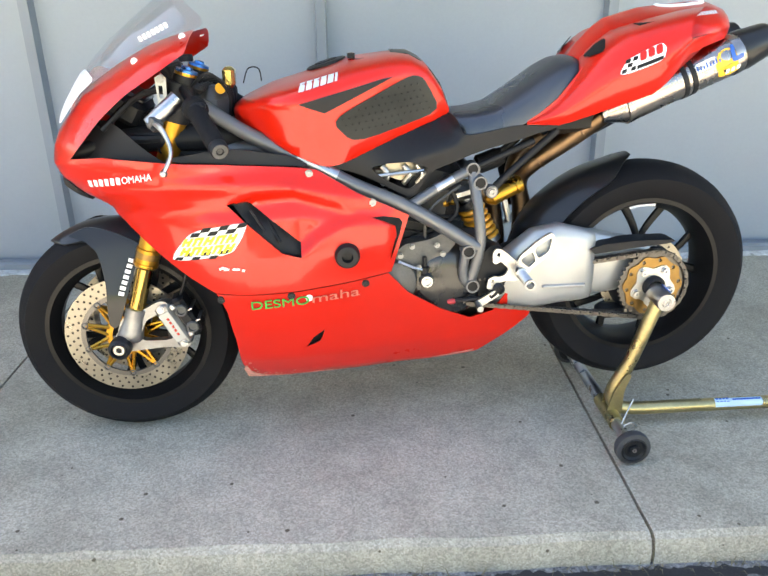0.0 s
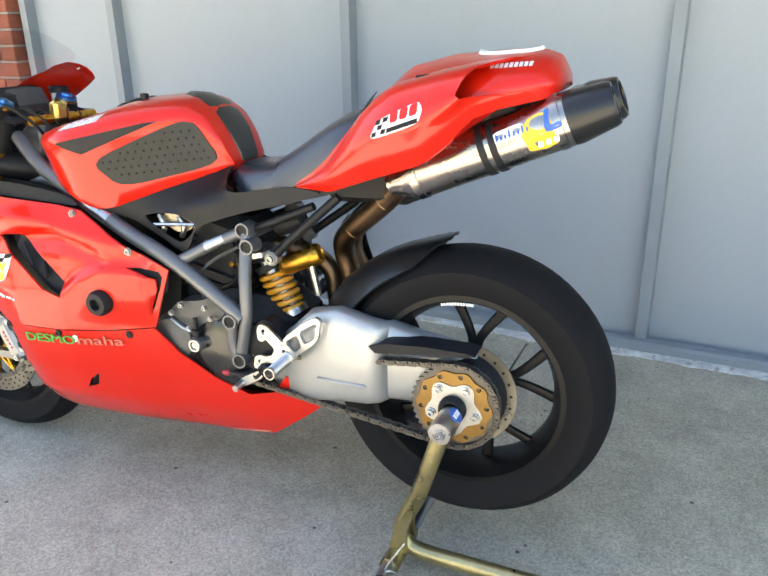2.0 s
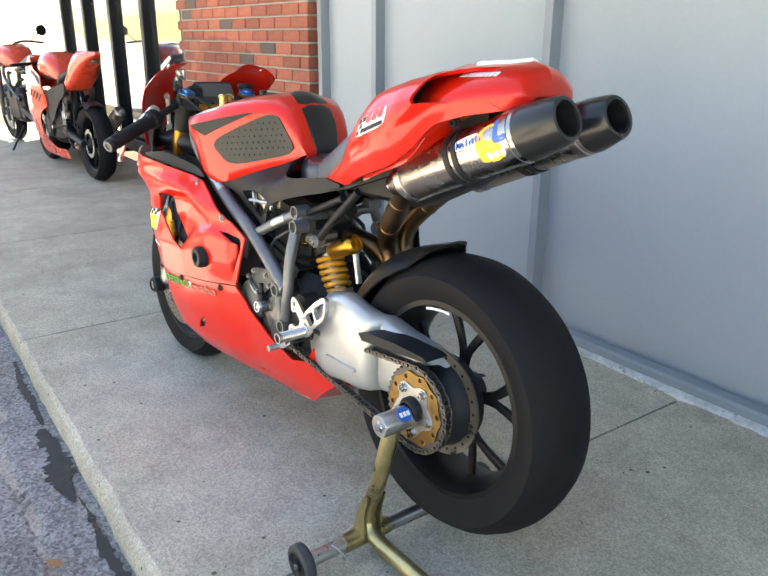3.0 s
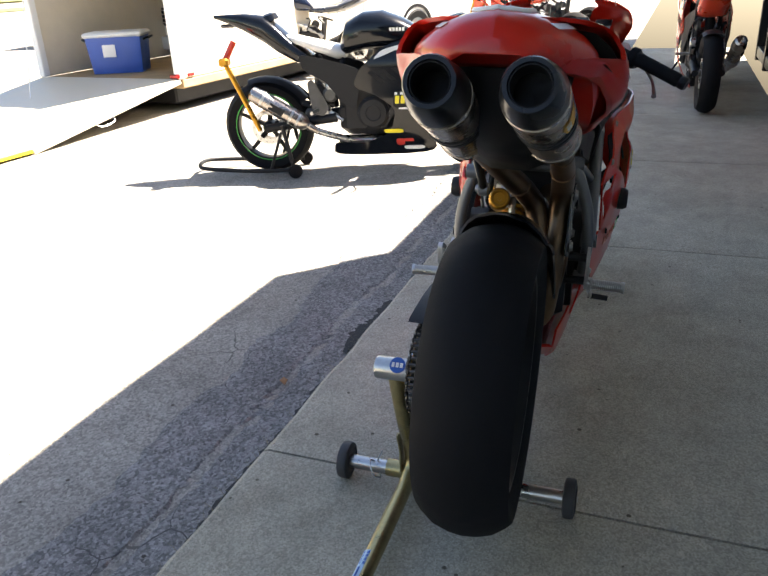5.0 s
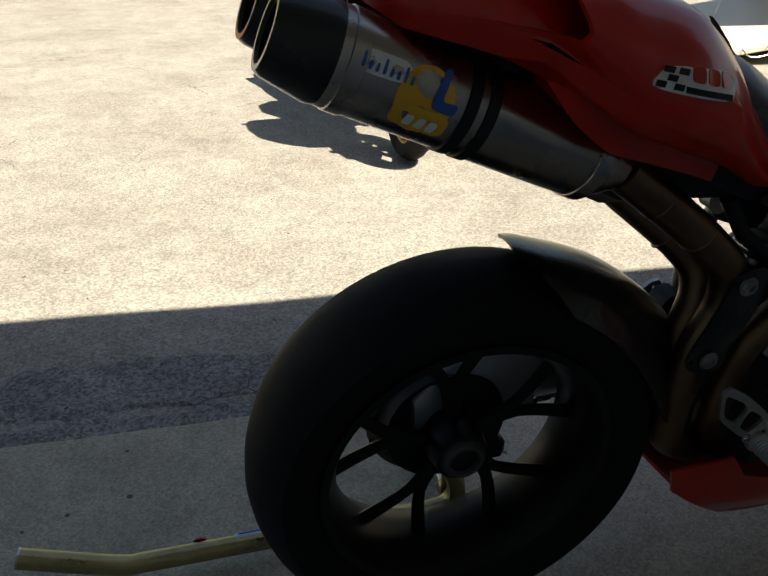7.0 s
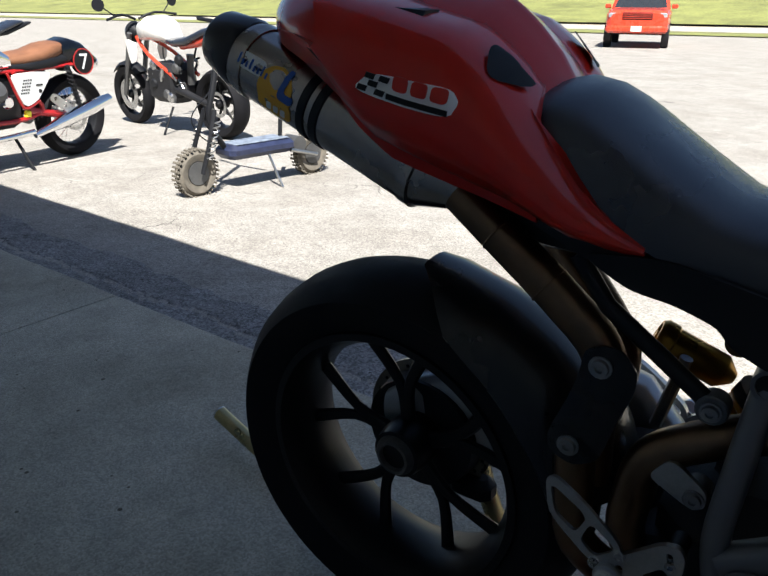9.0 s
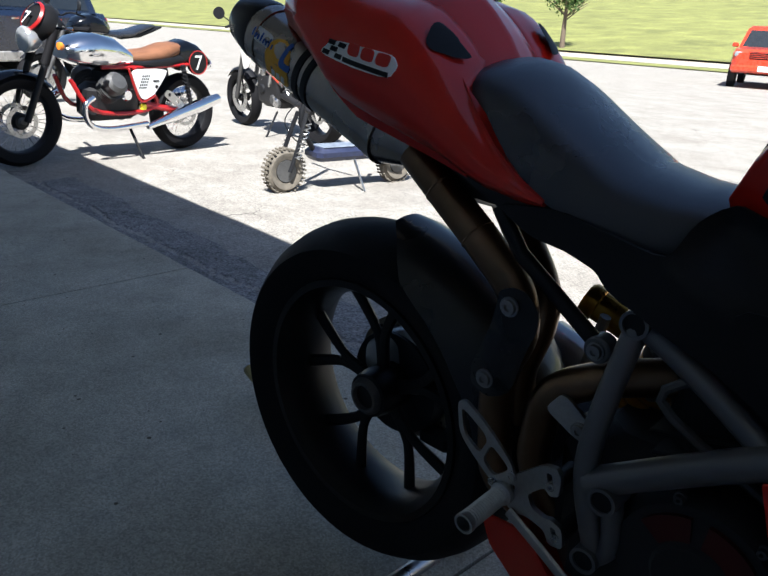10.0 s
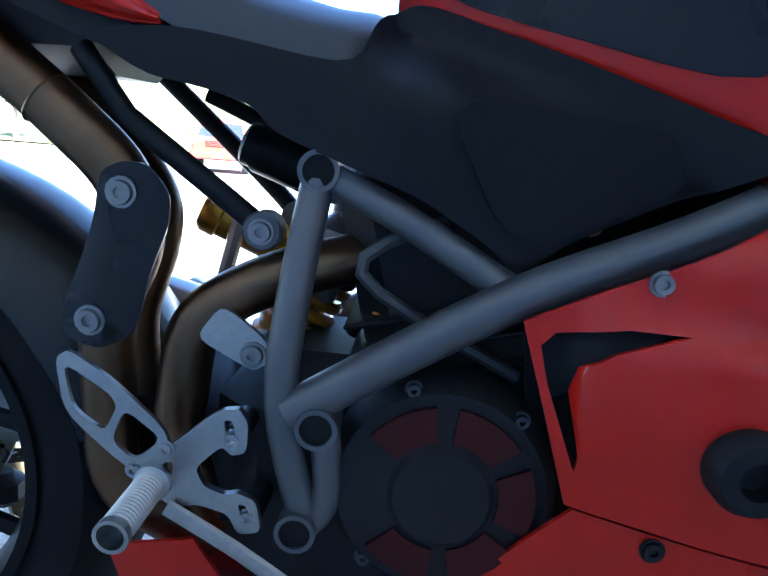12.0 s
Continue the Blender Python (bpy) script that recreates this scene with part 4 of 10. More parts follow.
# ---------- rear shock ----------
shock = new("rear_shock")
shock.parent = bike
top, low = Vector((-0.515, -0.035, 0.665)), Vector((-0.43, -0.035, 0.50))
axis = (low - top).normalized()
part("damper_body", tube(bm_new(), [top, low], 0.019, 14, 1), M_ALU, shock)
sidev = axis.cross(Vector((0, 1, 0))).normalized()
coil = [top.lerp(low, 0.30 + 0.56 * i / 72) + 0.032 * (math.cos(i * math.tau / 12) * sidev + math.sin(i * math.tau / 12) * Vector((0, 1, 0))) for i in range(73)]
part("spring", tube(bm_new(), coil, 0.0072, 8, 1), M_YELLOWSPRING, shock, "yellow coil spring")
for f in (0.25, 0.90):
    part("spring_seat", lathe(bm_new(), top.lerp(low, f), axis, [(0.038, -0.008), (0.038, 0.008)], 24), M_ALU if f > 0.5 else M_BLACKPLASTIC, shock)
part("reservoir", lathe(bm_new(), (-0.452, -0.062, 0.632), (0.91, 0.15, 0.40), [(0.008, 0.0), (0.020, 0.014), (0.023, 0.018), (0.023, 0.085), (0.0255, 0.087), (0.0255, 0.102), (0.021, 0.108), (0.017, 0.108), (0.015, 0.104), (0.006, 0.104), (0.006, 0.109), (0.0001, 0.109)], 24), M_GOLD, shock, "gold shock reservoir")
part("reservoir_clamp", lathe(bm_new(), (-0.475, -0.03, 0.722), (0.86, 0.0, 0.30), [(0.0001, 0.0), (0.020, 0.002), (0.026, 0.008), (0.026, 0.062), (0.023, 0.066), (0.023, 0.074), (0.0185, 0.078), (0.0001, 0.078)], 22), M_BLACKPLASTIC, shock)
part("adjuster_knob", lathe(bm_new(), (-0.560, -0.075, 0.635), (-1, -0.5, 0.0), [(0.009, -0.02), (0.009, -0.004), (0.012, 0), (0.014, 0.012), (0.010, 0.018), (0.0001, 0.018)], 14), M_GOLD, shock)
part("shock_mount", box(bm_new(), None, (0.085, 0.07, 0.04), 0.014, pose(-0.520, -0.04, 0.655, 0, -14, 0)), M_ALU, shock)
part("ride_height_rod", tube(bm_new(), [(-0.40, -0.02, 0.665), (-0.375, -0.02, 0.56)], 0.0085, 8, 1), M_ALU, shock)

# ---------- exhausts ----------
CAN_A, CAN_B = Vector((-0.116, 0.0, 0.874)), Vector((0.181, 0.0, 0.996))
for s in (-1, 1):
    ex = new("exhaust")
    ex.parent = bike
    a, b = CAN_A + Vector((0, s * 0.086, 0)), CAN_B + Vector((0, s * 0.075, 0))
    d = (b - a).normalized()
    ln = (b - a).length
    back, cap = (0.026, 0.72) if s > 0 else (0.0, 1.0)
    a, b = a + d * back, b + d * back
    can = part("silencer", lathe(bm_new(), a, d, [(0.024, -0.055), (0.026, -0.045), (0.046, -0.004), (0.048, 0.008), (0.0505, 0.012), (0.0505, ln), (0.049, ln + 0.006), (0.0001, ln + 0.006)], 36), M_TITAN, ex, "titanium silencer can")
    for f in (0.50, 0.57):
        part("strap", lathe(bm_new(), a + d * ln * f, d, [(0.0505, -0.007), (0.0528, -0.006), (0.0528, 0.006), (0.0505, 0.007)], 36, closed=False), M_BLACKPLASTIC, can)
    for f in (0.035, 0.955):
        part("band", lathe(bm_new(), a + d * ln * f, d, [(0.0505, -0.009), (0.0522, -0.008), (0.0522, 0.008), (0.0505, 0.009)], 36), M_TITAN, can)
    tip_prof = [(p, h * cap) for p, h in ((0.0505, 0), (0.0515, 0.012), (0.0425, 0.078), (0.0390, 0.086), (0.0325, 0.086), (0.031, 0.080), (0.030, 0.02), (0.0001, 0.02))]
    part("end_cap", lathe(bm_new(), b + d * 0.004, d, tip_prof, 36), M_CARBON, ex, "matt black exhaust end cap")
    part("tip_ring", lathe(bm_new(), b + d * 0.084 * cap, d, [(0.0308, -0.055 * cap), (0.0308, 0.002), (0.0290, 0.002), (0.0290, -0.055 * cap), (0.0001, -0.055 * cap)], 32), M_BLACK, ex)
    # link pipe
    if s < 0:
        pts = [(-0.128, -0.085, 0.869), (-0.215, -0.033, 0.790), (-0.315, 0.020, 0.705), (-0.335, 0.045, 0.655), (-0.318, 0.055, 0.58), (-0.32, 0.05, 0.50)]
    else:
        pts = [(-0.136, 0.092, 0.866), (-0.21, 0.098, 0.812), (-0.275, 0.10, 0.762), (-0.325, 0.098, 0.712), (-0.336, 0.095, 0.655), (-0.312, 0.095, 0.585), (-0.310, 0.09, 0.50), (-0.320, 0.08, 0.41), (-0.40, 0.05, 0.34)]
    pipe = part("link_pipe", tube(bm_new(), pts, 0.0255, 18, 6), M_PIPE, ex, "heat-tinted steel exhaust pipe")
    for f in (1, 2):
        p, q = Vector(pts[f - 1]), Vector(pts[f])
        c = p.lerp(q, 0.75)
        part("pipe_clamp", lathe(bm_new(), c, (q - p).normalized(), [(0.0255, -0.002), (0.0268, 0), (0.0255, 0.002)], 20), M_PIPE, pipe)
# right heat shield and the header loops
bm = bm_new()
shell(bm, rounded([(-0.316, 0.718), (-0.339, 0.729), (-0.360, 0.727), (-0.377, 0.702), (-0.375, 0.673), (-0.360, 0.634), (-0.346, 0.576), (-0.317, 0.562), (-0.282, 0.570), (-0.279, 0.592), (-0.300, 0.646), (-0.311, 0.680)], 2),
      lambda x, z: 0.128 - 6 * (x + 0.333 - lerp_table([(0.55, 0.02), (0.60, 0.016), (0.66, -0.006), (0.72, -0.01)], z)) ** 2, 0.003, side=1)
heat = part("heat_shield", bm, M_CARBON, bike, "black heat shield on the exhaust pipe")
for x, z in ((-0.337, 0.702), (-0.309, 0.588)):
    bolt(heat, (x, 0.127, z), (0, 1, 0), 0.011, 0.007)
part("header_pipe", tube(bm_new(), [(-0.62, 0.0, 0.66), (-0.53, 0.06, 0.650), (-0.455, 0.09, 0.628), (-0.400, 0.10, 0.590), (-0.385, 0.10, 0.53), (-0.382, 0.09, 0.46), (-0.42, 0.06, 0.37)], 0.024, 18, 6), M_PIPE, bike, "heat-tinted header pipe")
bm = bm_new()
plate(bm, [(-0.402, 0.580), (-0.425, 0.612), (-0.466, 0.582), (-0.467, 0.562), (-0.455, 0.554), (-0.440, 0.560)], 0.118, 0.124)
br = part("exhaust_bracket", bm, M_ALU, bike)
bolt(br, (-0.454, 0.124, 0.569), (0, 1, 0), 0.0095, 0.007)
part("bracket_boss", lathe(bm_new(), (-0.454, 0.09, 0.569), (0, 1, 0), [(0.014, 0), (0.014, 0.029)], 16), M_ENGINEGREY, br)

# ---------- bodywork ----------
NOSE = [(0.66, -1.43), (0.70, -1.50), (0.74, -1.543), (0.775, -1.556), (0.82, -1.548), (0.86, -1.525), (0.94, -1.462), (1.01, -1.362), (1.055, -1.278), (1.085, -1.17), (1.12, -1.08)]


def body_half(x, z):
    """Half the width of the fairing."""
    bx = lerp_table([(-1.6, 0.16), (-1.4, 0.20), (-1.25, 0.24), (-1.08, 0.262), (-0.95, 0.252), (-0.82, 0.226), (-0.70, 0.190), (-0.5, 0.170), (-0.38, 0.150), (-0.28, 0.125)], x)
    vz = lerp_table([(0.17, 0.40), (0.20, 0.55), (0.27, 0.78), (0.36, 0.90), (0.47, 0.965), (0.56, 1.0), (0.65, 0.985), (0.72, 0.88), (0.78, 0.78), (0.85, 0.74), (1.2, 0.66)], z)
    w = bx * vz
    front = lerp_table(NOSE, z) if z > 0.66 else lerp_table([(0.2, -1.30), (0.47, -1.36), (0.66, -1.43)], z)
    w *= 1 + lerp_table([(-1.22, 0.32), (-1.12, 0.20), (-0.96, 0.0)], x) * lerp_table([(0.68, 0.0), (0.78, 1.0)], z)
    d = max(0.0, min(1.0, (x - front) / lerp_table([(0.80, 0.30), (0.95, 0.21)], z)))
    return w * (0.10 + 0.90 * math.sqrt(max(0.0, 1 - (1 - d) ** 2)))


RECESS = [(-1.115, 0.695), (-1.05, 0.716), (-0.96, 0.720), (-0.85, 0.682), (-0.80, 0.645), (-0.90, 0.598), (-0.946, 0.560)]


def edge_distance(p, poly):
    best = 9.0
    for a, b in zip(poly, poly[1:] + poly[:1]):
        dx, dz = b[0] - a[0], b[1] - a[1]
        t = max(0.0, min(1.0, ((p[0] - a[0]) * dx + (p[1] - a[1]) * dz) / (dx * dx + dz * dz)))
        best = min(best, math.hypot(p[0] - a[0] - t * dx, p[1] - a[1] - t * dz))
    return best


def upper_half(x, z):
    """The upper fairing with its scooped flank behind the vent and the crease above."""
    w = body_half(x, z)
    if -1.13 < x < -0.79 and 0.55 < z < 0.73 and inside((x, z), RECESS):
        w -= 0.026 * min(1.0, edge_distance((x, z), RECESS) / 0.022) * lerp_table([(-1.0, 1.0), (-0.80, 0.45)], x)
    ridge = lerp_table([(-1.42, 0.715), (-1.25, 0.742), (-1.0, 0.735), (-0.80, 0.690)], x)
    if -1.42 < x < -0.75:
        w += 0.009 * max(0.0, 1 - abs(z - ridge) / 0.028)
    if x > -0.93:      # shelf above the rear vent: the panel below it stands proud, the rear flange lies deeper
        shelf = lerp_table([(-0.93, 0.655), (-0.79, 0.650), (-0.69, 0.637)], x)
        proud = min(1.0, max(0.0, (shelf - z) / 0.022)) * lerp_table([(0.50, 0.2), (0.58, 1.0)], z)
        w += 0.013 * proud * lerp_table([(-0.93, 0.0), (-0.80, 1.0), (-0.728, 1.0), (-0.715, 0.0)], x)
    return w


SIDE = [(-1.552, 0.775), (-1.505, 0.790), (-1.40, 0.803), (-1.26, 0.798), (-1.10, 0.786), (-0.95, 0.768), (-0.90, 0.760), (-0.808, 0.704), (-0.675, 0.635), (-0.695, 0.575),
        (-0.722, 0.492), (-0.856, 0.478), (-0.977, 0.469), (-1.16, 0.470), (-1.22, 0.507), (-1.30, 0.565), (-1.384, 0.63), (-1.45, 0.672), (-1.515, 0.72)]
VENT = [(-1.114, 0.693), (-1.066, 0.696), (-0.946, 0.590), (-0.946, 0.556), (-0.992, 0.572)]
REARVENT = [(-0.790, 0.642), (-0.750, 0.640), (-0.700, 0.629), (-0.690, 0.618), (-0.698, 0.588), (-0.7245, 0.522), (-0.726, 0.535), (-0.714, 0.585), (-0.719, 0.606), (-0.740, 0.622)]
LEFTVENT = [(-0.772, 0.640), (-0.740, 0.640), (-0.700, 0.630), (-0.692, 0.618), (-0.700, 0.588), (-0.7245, 0.522), (-0.7215, 0.545), (-0.7075, 0.588), (-0.711, 0.611), (-0.738, 0.627)]
BELLY = [(-1.16, 0.466), (-0.977, 0.465), (-0.856, 0.473), (-0.73, 0.486), (-0.678, 0.425), (-0.587, 0.366), (-0.505, 0.330), (-0.442, 0.345), (-0.408, 0.393), (-0.318, 0.365), (-0.334, 0.313),
         (-0.40, 0.262), (-0.471, 0.205), (-0.586, 0.186), (-0.857, 0.172), (-1.105, 0.167), (-1.121, 0.244), (-1.126, 0.333), (-1.14, 0.42)]
BVENT = [(-0.948, 0.298), (-0.929, 0.327), (-0.897, 0.350), (-0.912, 0.312)]
for s in (-1, 1):
    bm = bm_new()
    shell(bm, SIDE, upper_half, 0.005, [VENT, REARVENT if s > 0 else LEFTVENT], 0.0105, s, ease=False)
    up = part("side_fairing", bm, M_RED, bike, "red side fairing panel with an air vent", sharp=50)
    bm = bm_new()
    shell(bm, [(-1.12, 0.705), (-1.05, 0.705), (-0.93, 0.60), (-0.935, 0.545), (-1.0, 0.56)], lambda x, z: upper_half(x, z) - 0.03, 0.003, (), 0.03, s)
    part("vent_duct", bm, M_BLACKPLASTIC, up)
    bm = bm_new()
    shell(bm, [(-0.81, 0.655), (-0.69, 0.64), (-0.70, 0.56), (-0.76, 0.62)], lambda x, z: upper_half(x, z) - 0.025, 0.003, (), 0.03, s)
    part("vent_duct", bm, M_BLACKPLASTIC, up)
    for k in range(3):
        x0 = -1.06 + k * 0.035
        part("vent_louvre", tube(bm_new(), [(x0, s * (upper_half(x0, 0.66) - 0.022), 0.675 - k * 0.03), (x0 + 0.03, s * (upper_half(x0, 0.62) - 0.022), 0.625 - k * 0.03)], 0.004, 6, 1), M_BLACKPLASTIC, up)
    bm = bm_new()
    shell(bm, BELLY, lambda x, z: body_half(x, z) - 0.004, 0.005, [BVENT], 0.022, s, ease=False)
    low_f = part("belly_pan", bm, M_RED, bike, "red lower fairing with scraped edges", sharp=50)
    for q in ([(-1.115, 0.168), (-1.122, 0.215), (-1.112, 0.235), (-1.10, 0.20), (-1.07, 0.180), (-1.00, 0.171)], [(-0.98, 0.172), (-0.92, 0.180), (-0.84, 0.175), (-0.86, 0.1725)], [(-0.60, 0.189), (-0.585, 0.194), (-0.48, 0.212), (-0.49, 0.206)]):
        part("scrape", shell(bm_new(), q, lambda x, z: body_half(x, z) - 0.002, 0.003, (), 0.03, s, ease=False), M_SCRAPE, low_f, "scraped pale paint")
    rnd = random.Random(31)
    bm = bm_new()
    for k in range(70):
        a, h, w = rnd.random() ** 1.6, rnd.random() ** 2.2, rnd.uniform(0.002, 0.010)
        x, z = (-1.116 + a * 0.13, 0.172 + h * 0.028) if k % 2 else (-1.119 + h * 0.035, 0.172 + a * 0.085)
        shell(bm, [(x, z), (x + w * 0.3, z + 0.003), (x + w, z + 0.0022), (x + w * 0.9, z + 0.0004)], lambda x, z: body_half(x, z) - 0.0015, 0.0025, (), 0.05, s, ease=False)
    part("scrape", bm, M_SCRAPE, low_f, "scraped pale specks")
    bm = bm_new()
    shell(bm, [(-0.96, 0.290), (-0.90, 0.357), (-0.885, 0.35), (-0.905, 0.30)], lambda x, z: body_half(x, z) - 0.018, 0.003, (), 0.03, s)
    part("vent_duct", bm, M_BLACK, low_f)
    for x, z in ((-1.15, 0.452), (-0.977, 0.457), (-0.79, 0.468)):
        bolt(low_f, (x, s * (body_half(x, z) - 0.003), z), (0, s, 0), 0.008, 0.005, M_ENGINE)
    for x, z in ((-0.918, 0.752), (-0.768, 0.676)):
        bolt(up, (x, s * (upper_half(x, z) - 0.002), z), (0, s, 0), 0.008, 0.007)
    # crash bung
    y = upper_half(-0.835, 0.555)
    bm = lathe(bm_new(), (-0.835, s * (y - 0.004), 0.555), (0, s, 0), [(0.031, 0), (0.031, 0.016), (0.026, 0.026), (0.014, 0.027), (0.012, 0.012), (0.0001, 0.012)], 30)
    part("crash_bung", bm, M_BLACKPLASTIC, bike, "black round crash bung")
    # brow piece between side panel and tank
    bm = bm_new()
    shell(bm, [(-1.27, 0.80), (-1.10, 0.822), (-0.95, 0.79), (-0.91, 0.764), (-1.09, 0.785)], lambda x, z: body_half(x, z) * 0.93, 0.004, (), 0.03, s)
    part("inner_panel", bm, M_BLACKPLASTIC, bike)
# black liners that close the bay behind each panel
for s in (-1, 1):
    bm = bm_new()
    shell(bm, [(-1.30, 0.80), (-1.10, 0.80), (-0.92, 0.765), (-0.68, 0.655), (-0.70, 0.50), (-1.10, 0.45), (-1.22, 0.55)], lambda x, z: lerp_table([(-1.3, 0.10), (-1.0, 0.135), (-0.7, 0.125)], x), 0.004, (), 0.05, s)
    part("inner_liner", bm, M_BLACK, bike)
# belly floor
bm = bm_new()
rings = []
for x in (-1.11, -0.95, -0.75, -0.58, -0.47, -0.36):
    zb = lerp_table([(-1.11, 0.170), (-0.586, 0.188), (-0.471, 0.207), (-0.334, 0.31)], x)
    w = body_half(x, zb) - 0.006
    rings.append([(x, -w, zb + 0.004), (x, 0, zb - 0.008), (x, w, zb + 0.004), (x, w * 0.9, zb + 0.012), (x, 0, zb), (x, -w * 0.9, zb + 0.012)])
loft(bm, rings)
part("belly_floor", bm, M_RED, bike)

# nose cowl, lamp cover and screen
COWL = [(-1.553, 0.772), (-1.523, 0.863), (-1.46, 0.943), (-1.36, 1.003), (-1.278, 1.046), (-1.215, 1.068), (-1.171, 1.079), (-1.166, 1.080), (-1.165, 1.076), (-1.176, 1.037), (-1.178, 1.032), (-1.184, 1.028), (-1.255, 0.984),
        (-1.318, 0.947), (-1.394, 0.888), (-1.464, 0.815), (-1.498, 0.780)]
for s in (-1, 1):
    bm = bm_new()
    shell(bm, COWL, lambda x, z: body_half(x, z) + 0.002, 0.006, (), 0.02, s)
    cowl = part("nose_cowl", bm, M_RED, bike, "red nose cowl", sharp=60)
    for x, z in ((-1.300, 1.015), (-1.186, 1.066)):
        bolt(cowl, (x, s * (body_half(x, z) + 0.006), z), (-0.2, s, 0.3), 0.0065, 0.004, M_WHITE)
    bm = bm_new()
    shell(bm, [(-1.535, 0.78), (-1.47, 0.835), (-1.40, 0.885), (-1.36, 0.87), (-1.30, 0.82), (-1.22, 0.77)], lambda x, z: body_half(x, z) - 0.045, 0.003, (), 0.03, s)
    part("cowl_lining", bm, M_BLACKPLASTIC, bike)
    bm = bm_new()
    shell(bm, [(-1.546, 0.738), (-1.515, 0.727), (-1.472, 0.692), (-1.476, 0.668), (-1.51, 0.682), (-1.543, 0.708)], lambda x, z: body_half(x, z) + 0.004, 0.005, (), 0.02, s)
    part("lamp_cover", bm, M_BLACKPLASTIC, bike)
SCRSIL = [(0.85, -1.535), (0.90, -1.52), (0.985, -1.462), (1.072, -1.37), (1.155, -1.25), (1.20, -1.19)]


def screen_half(x, z):
    front = lerp_table(SCRSIL, z)
    d = max(0.0, min(1.0, (x - front) / 0.22))
    return 0.155 * (0.06 + 0.94 * math.sqrt(max(0.0, 1 - (1 - d) ** 2)))


bm = bm_new()
for s in (-1, 1):
    shell(bm, [(-1.438, 1.002), (-1.37, 1.072), (-1.25, 1.165), (-1.228, 1.162), (-1.166, 1.089), (-1.28, 1.045), (-1.36, 1.003), (-1.405, 0.972)], screen_half, 0.0025, (), 0.022, s)
scr = part("windscreen", bm, M_SCREEN, bike, "clear plastic windscreen", sharp=70)
scr.visible_shadow = False
bm = bm_new()
for s in (-1, 1):
    shell(bm, [(-1.528, 0.868), (-1.49, 0.945), (-1.44, 1.0), (-1.405, 0.975), (-1.45, 0.94), (-1.51, 0.872)], lambda x, z: screen_half(x, z) + 0.001, 0.003, (), 0.02, s)
part("screen_base", bm, M_WHITE, bike, "white lower edge of the screen")
bm = bm_new()
for k in range(7):
    box(bm, None, (0.008, 0.001, 0.012), 0, pose(-1.283 + k * 0.010, -0.139, 1.063 + k * 0.0046, 0, -25, 12))
part("screen_lettering", bm, M_WHITE, bike, "white bars on the screen")
# dash and brackets
bm = bm_new()
box(bm, None, (0.03, 0.14, 0.075), 0.012, pose(-1.25, 0.02, 0.985, 0, -30, 0))
part("dash", bm, M_BLACKPLASTIC, bike, "black dash behind the screen")
part("dash_face", box(bm_new(), None, (0.004, 0.12, 0.055), 0.001, pose(-1.233, 0.02, 0.990, 0, -30, 0)), M_ENGINEGREY, bike)
for s in (-1, 1):
    part("fairing_bracket", tube(bm_new(), [(-1.20, s * 0.06, 0.93), (-1.30, s * 0.10, 0.94), (-1.40, s * 0.13, 0.86)], 0.008, 8, 4), M_BLACKPLASTIC, bike)
    part("air_duct", tube(bm_new(), [(-1.49, s * 0.085, 0.80), (-1.35, s * 0.10, 0.83), (-1.20, s * 0.09, 0.83), (-1.08, s * 0.06, 0.82)], [0.02, 0.028, 0.034, 0.034], 12, 4), M_BLACKPLASTIC, bike)
part("duct_box", box(bm_new(), (-1.33, 0, 0.84), (0.20, 0.16, 0.10), 0.04), M_BLACKPLASTIC, bike)
unit = part("lamp_housing", box(bm_new(), None, (0.105, 0.17, 0.062), 0.012, pose(-1.365, 0, 0.905, 0, 32, 0)), M_BLACKPLASTIC, bike, "black housing behind the nose")
part("housing_lid", box(bm_new(), None, (0.085, 0.13, 0.014), 0.005, pose(-1.346, 0, 0.936, 0, 32, 0)), M_CARBON, unit)
for k in (-1, 1):
    part("housing_stay", tube(bm_new(), [(-1.42, k * 0.10, 0.875), (-1.35, k * 0.13, 0.840), (-1.27, k * 0.12, 0.835)], 0.011, 8, 4), M_BLACKPLASTIC, unit)
    part("cable", tube(bm_new(), [(-1.30, k * 0.07, 0.87), (-1.27, k * 0.12, 0.80), (-1.21, k * 0.10, 0.79), (-1.16, k * 0.05, 0.84)], 0.005, 7, 5), M_RUBBER, unit)

part("headstock", box(bm_new(), (-1.16, 0, 0.87), (0.11, 0.12, 0.15), 0.03), M_FRAME, bike)

# ---------- tank ----------
TT = [(-1.095, 0.90), (-1.07, 0.918), (-1.0, 0.95), (-0.930, 0.970), (-0.81, 1.008), (-0.705, 1.019), (-0.658, 1.017), (-0.612, 0.992), (-0.572, 0.930), (-0.553, 0.875)]
TB = [(-1.095, 0.872), (-1.06, 0.855), (-0.95, 0.793), (-0.88, 0.760), (-0.84, 0.763), (-0.70, 0.816), (-0.555, 0.864)]
TW = [(-1.095, 0.08), (-1.07, 0.12), (-1.0, 0.185), (-0.95, 0.208), (-0.91, 0.210), (-0.86, 0.194), (-0.82, 0.182), (-0.76, 0.160), (-0.70, 0.133), (-0.64, 0.104), (-0.59, 0.090), (-0.555, 0.070)]
TG = [(0.0, 0.84), (0.15, 0.87), (0.35, 0.91), (0.6, 0.985), (0.72, 1.0), (0.84, 0.95), (0.91, 0.79), (0.965, 0.48), (1.0, 0.0)]


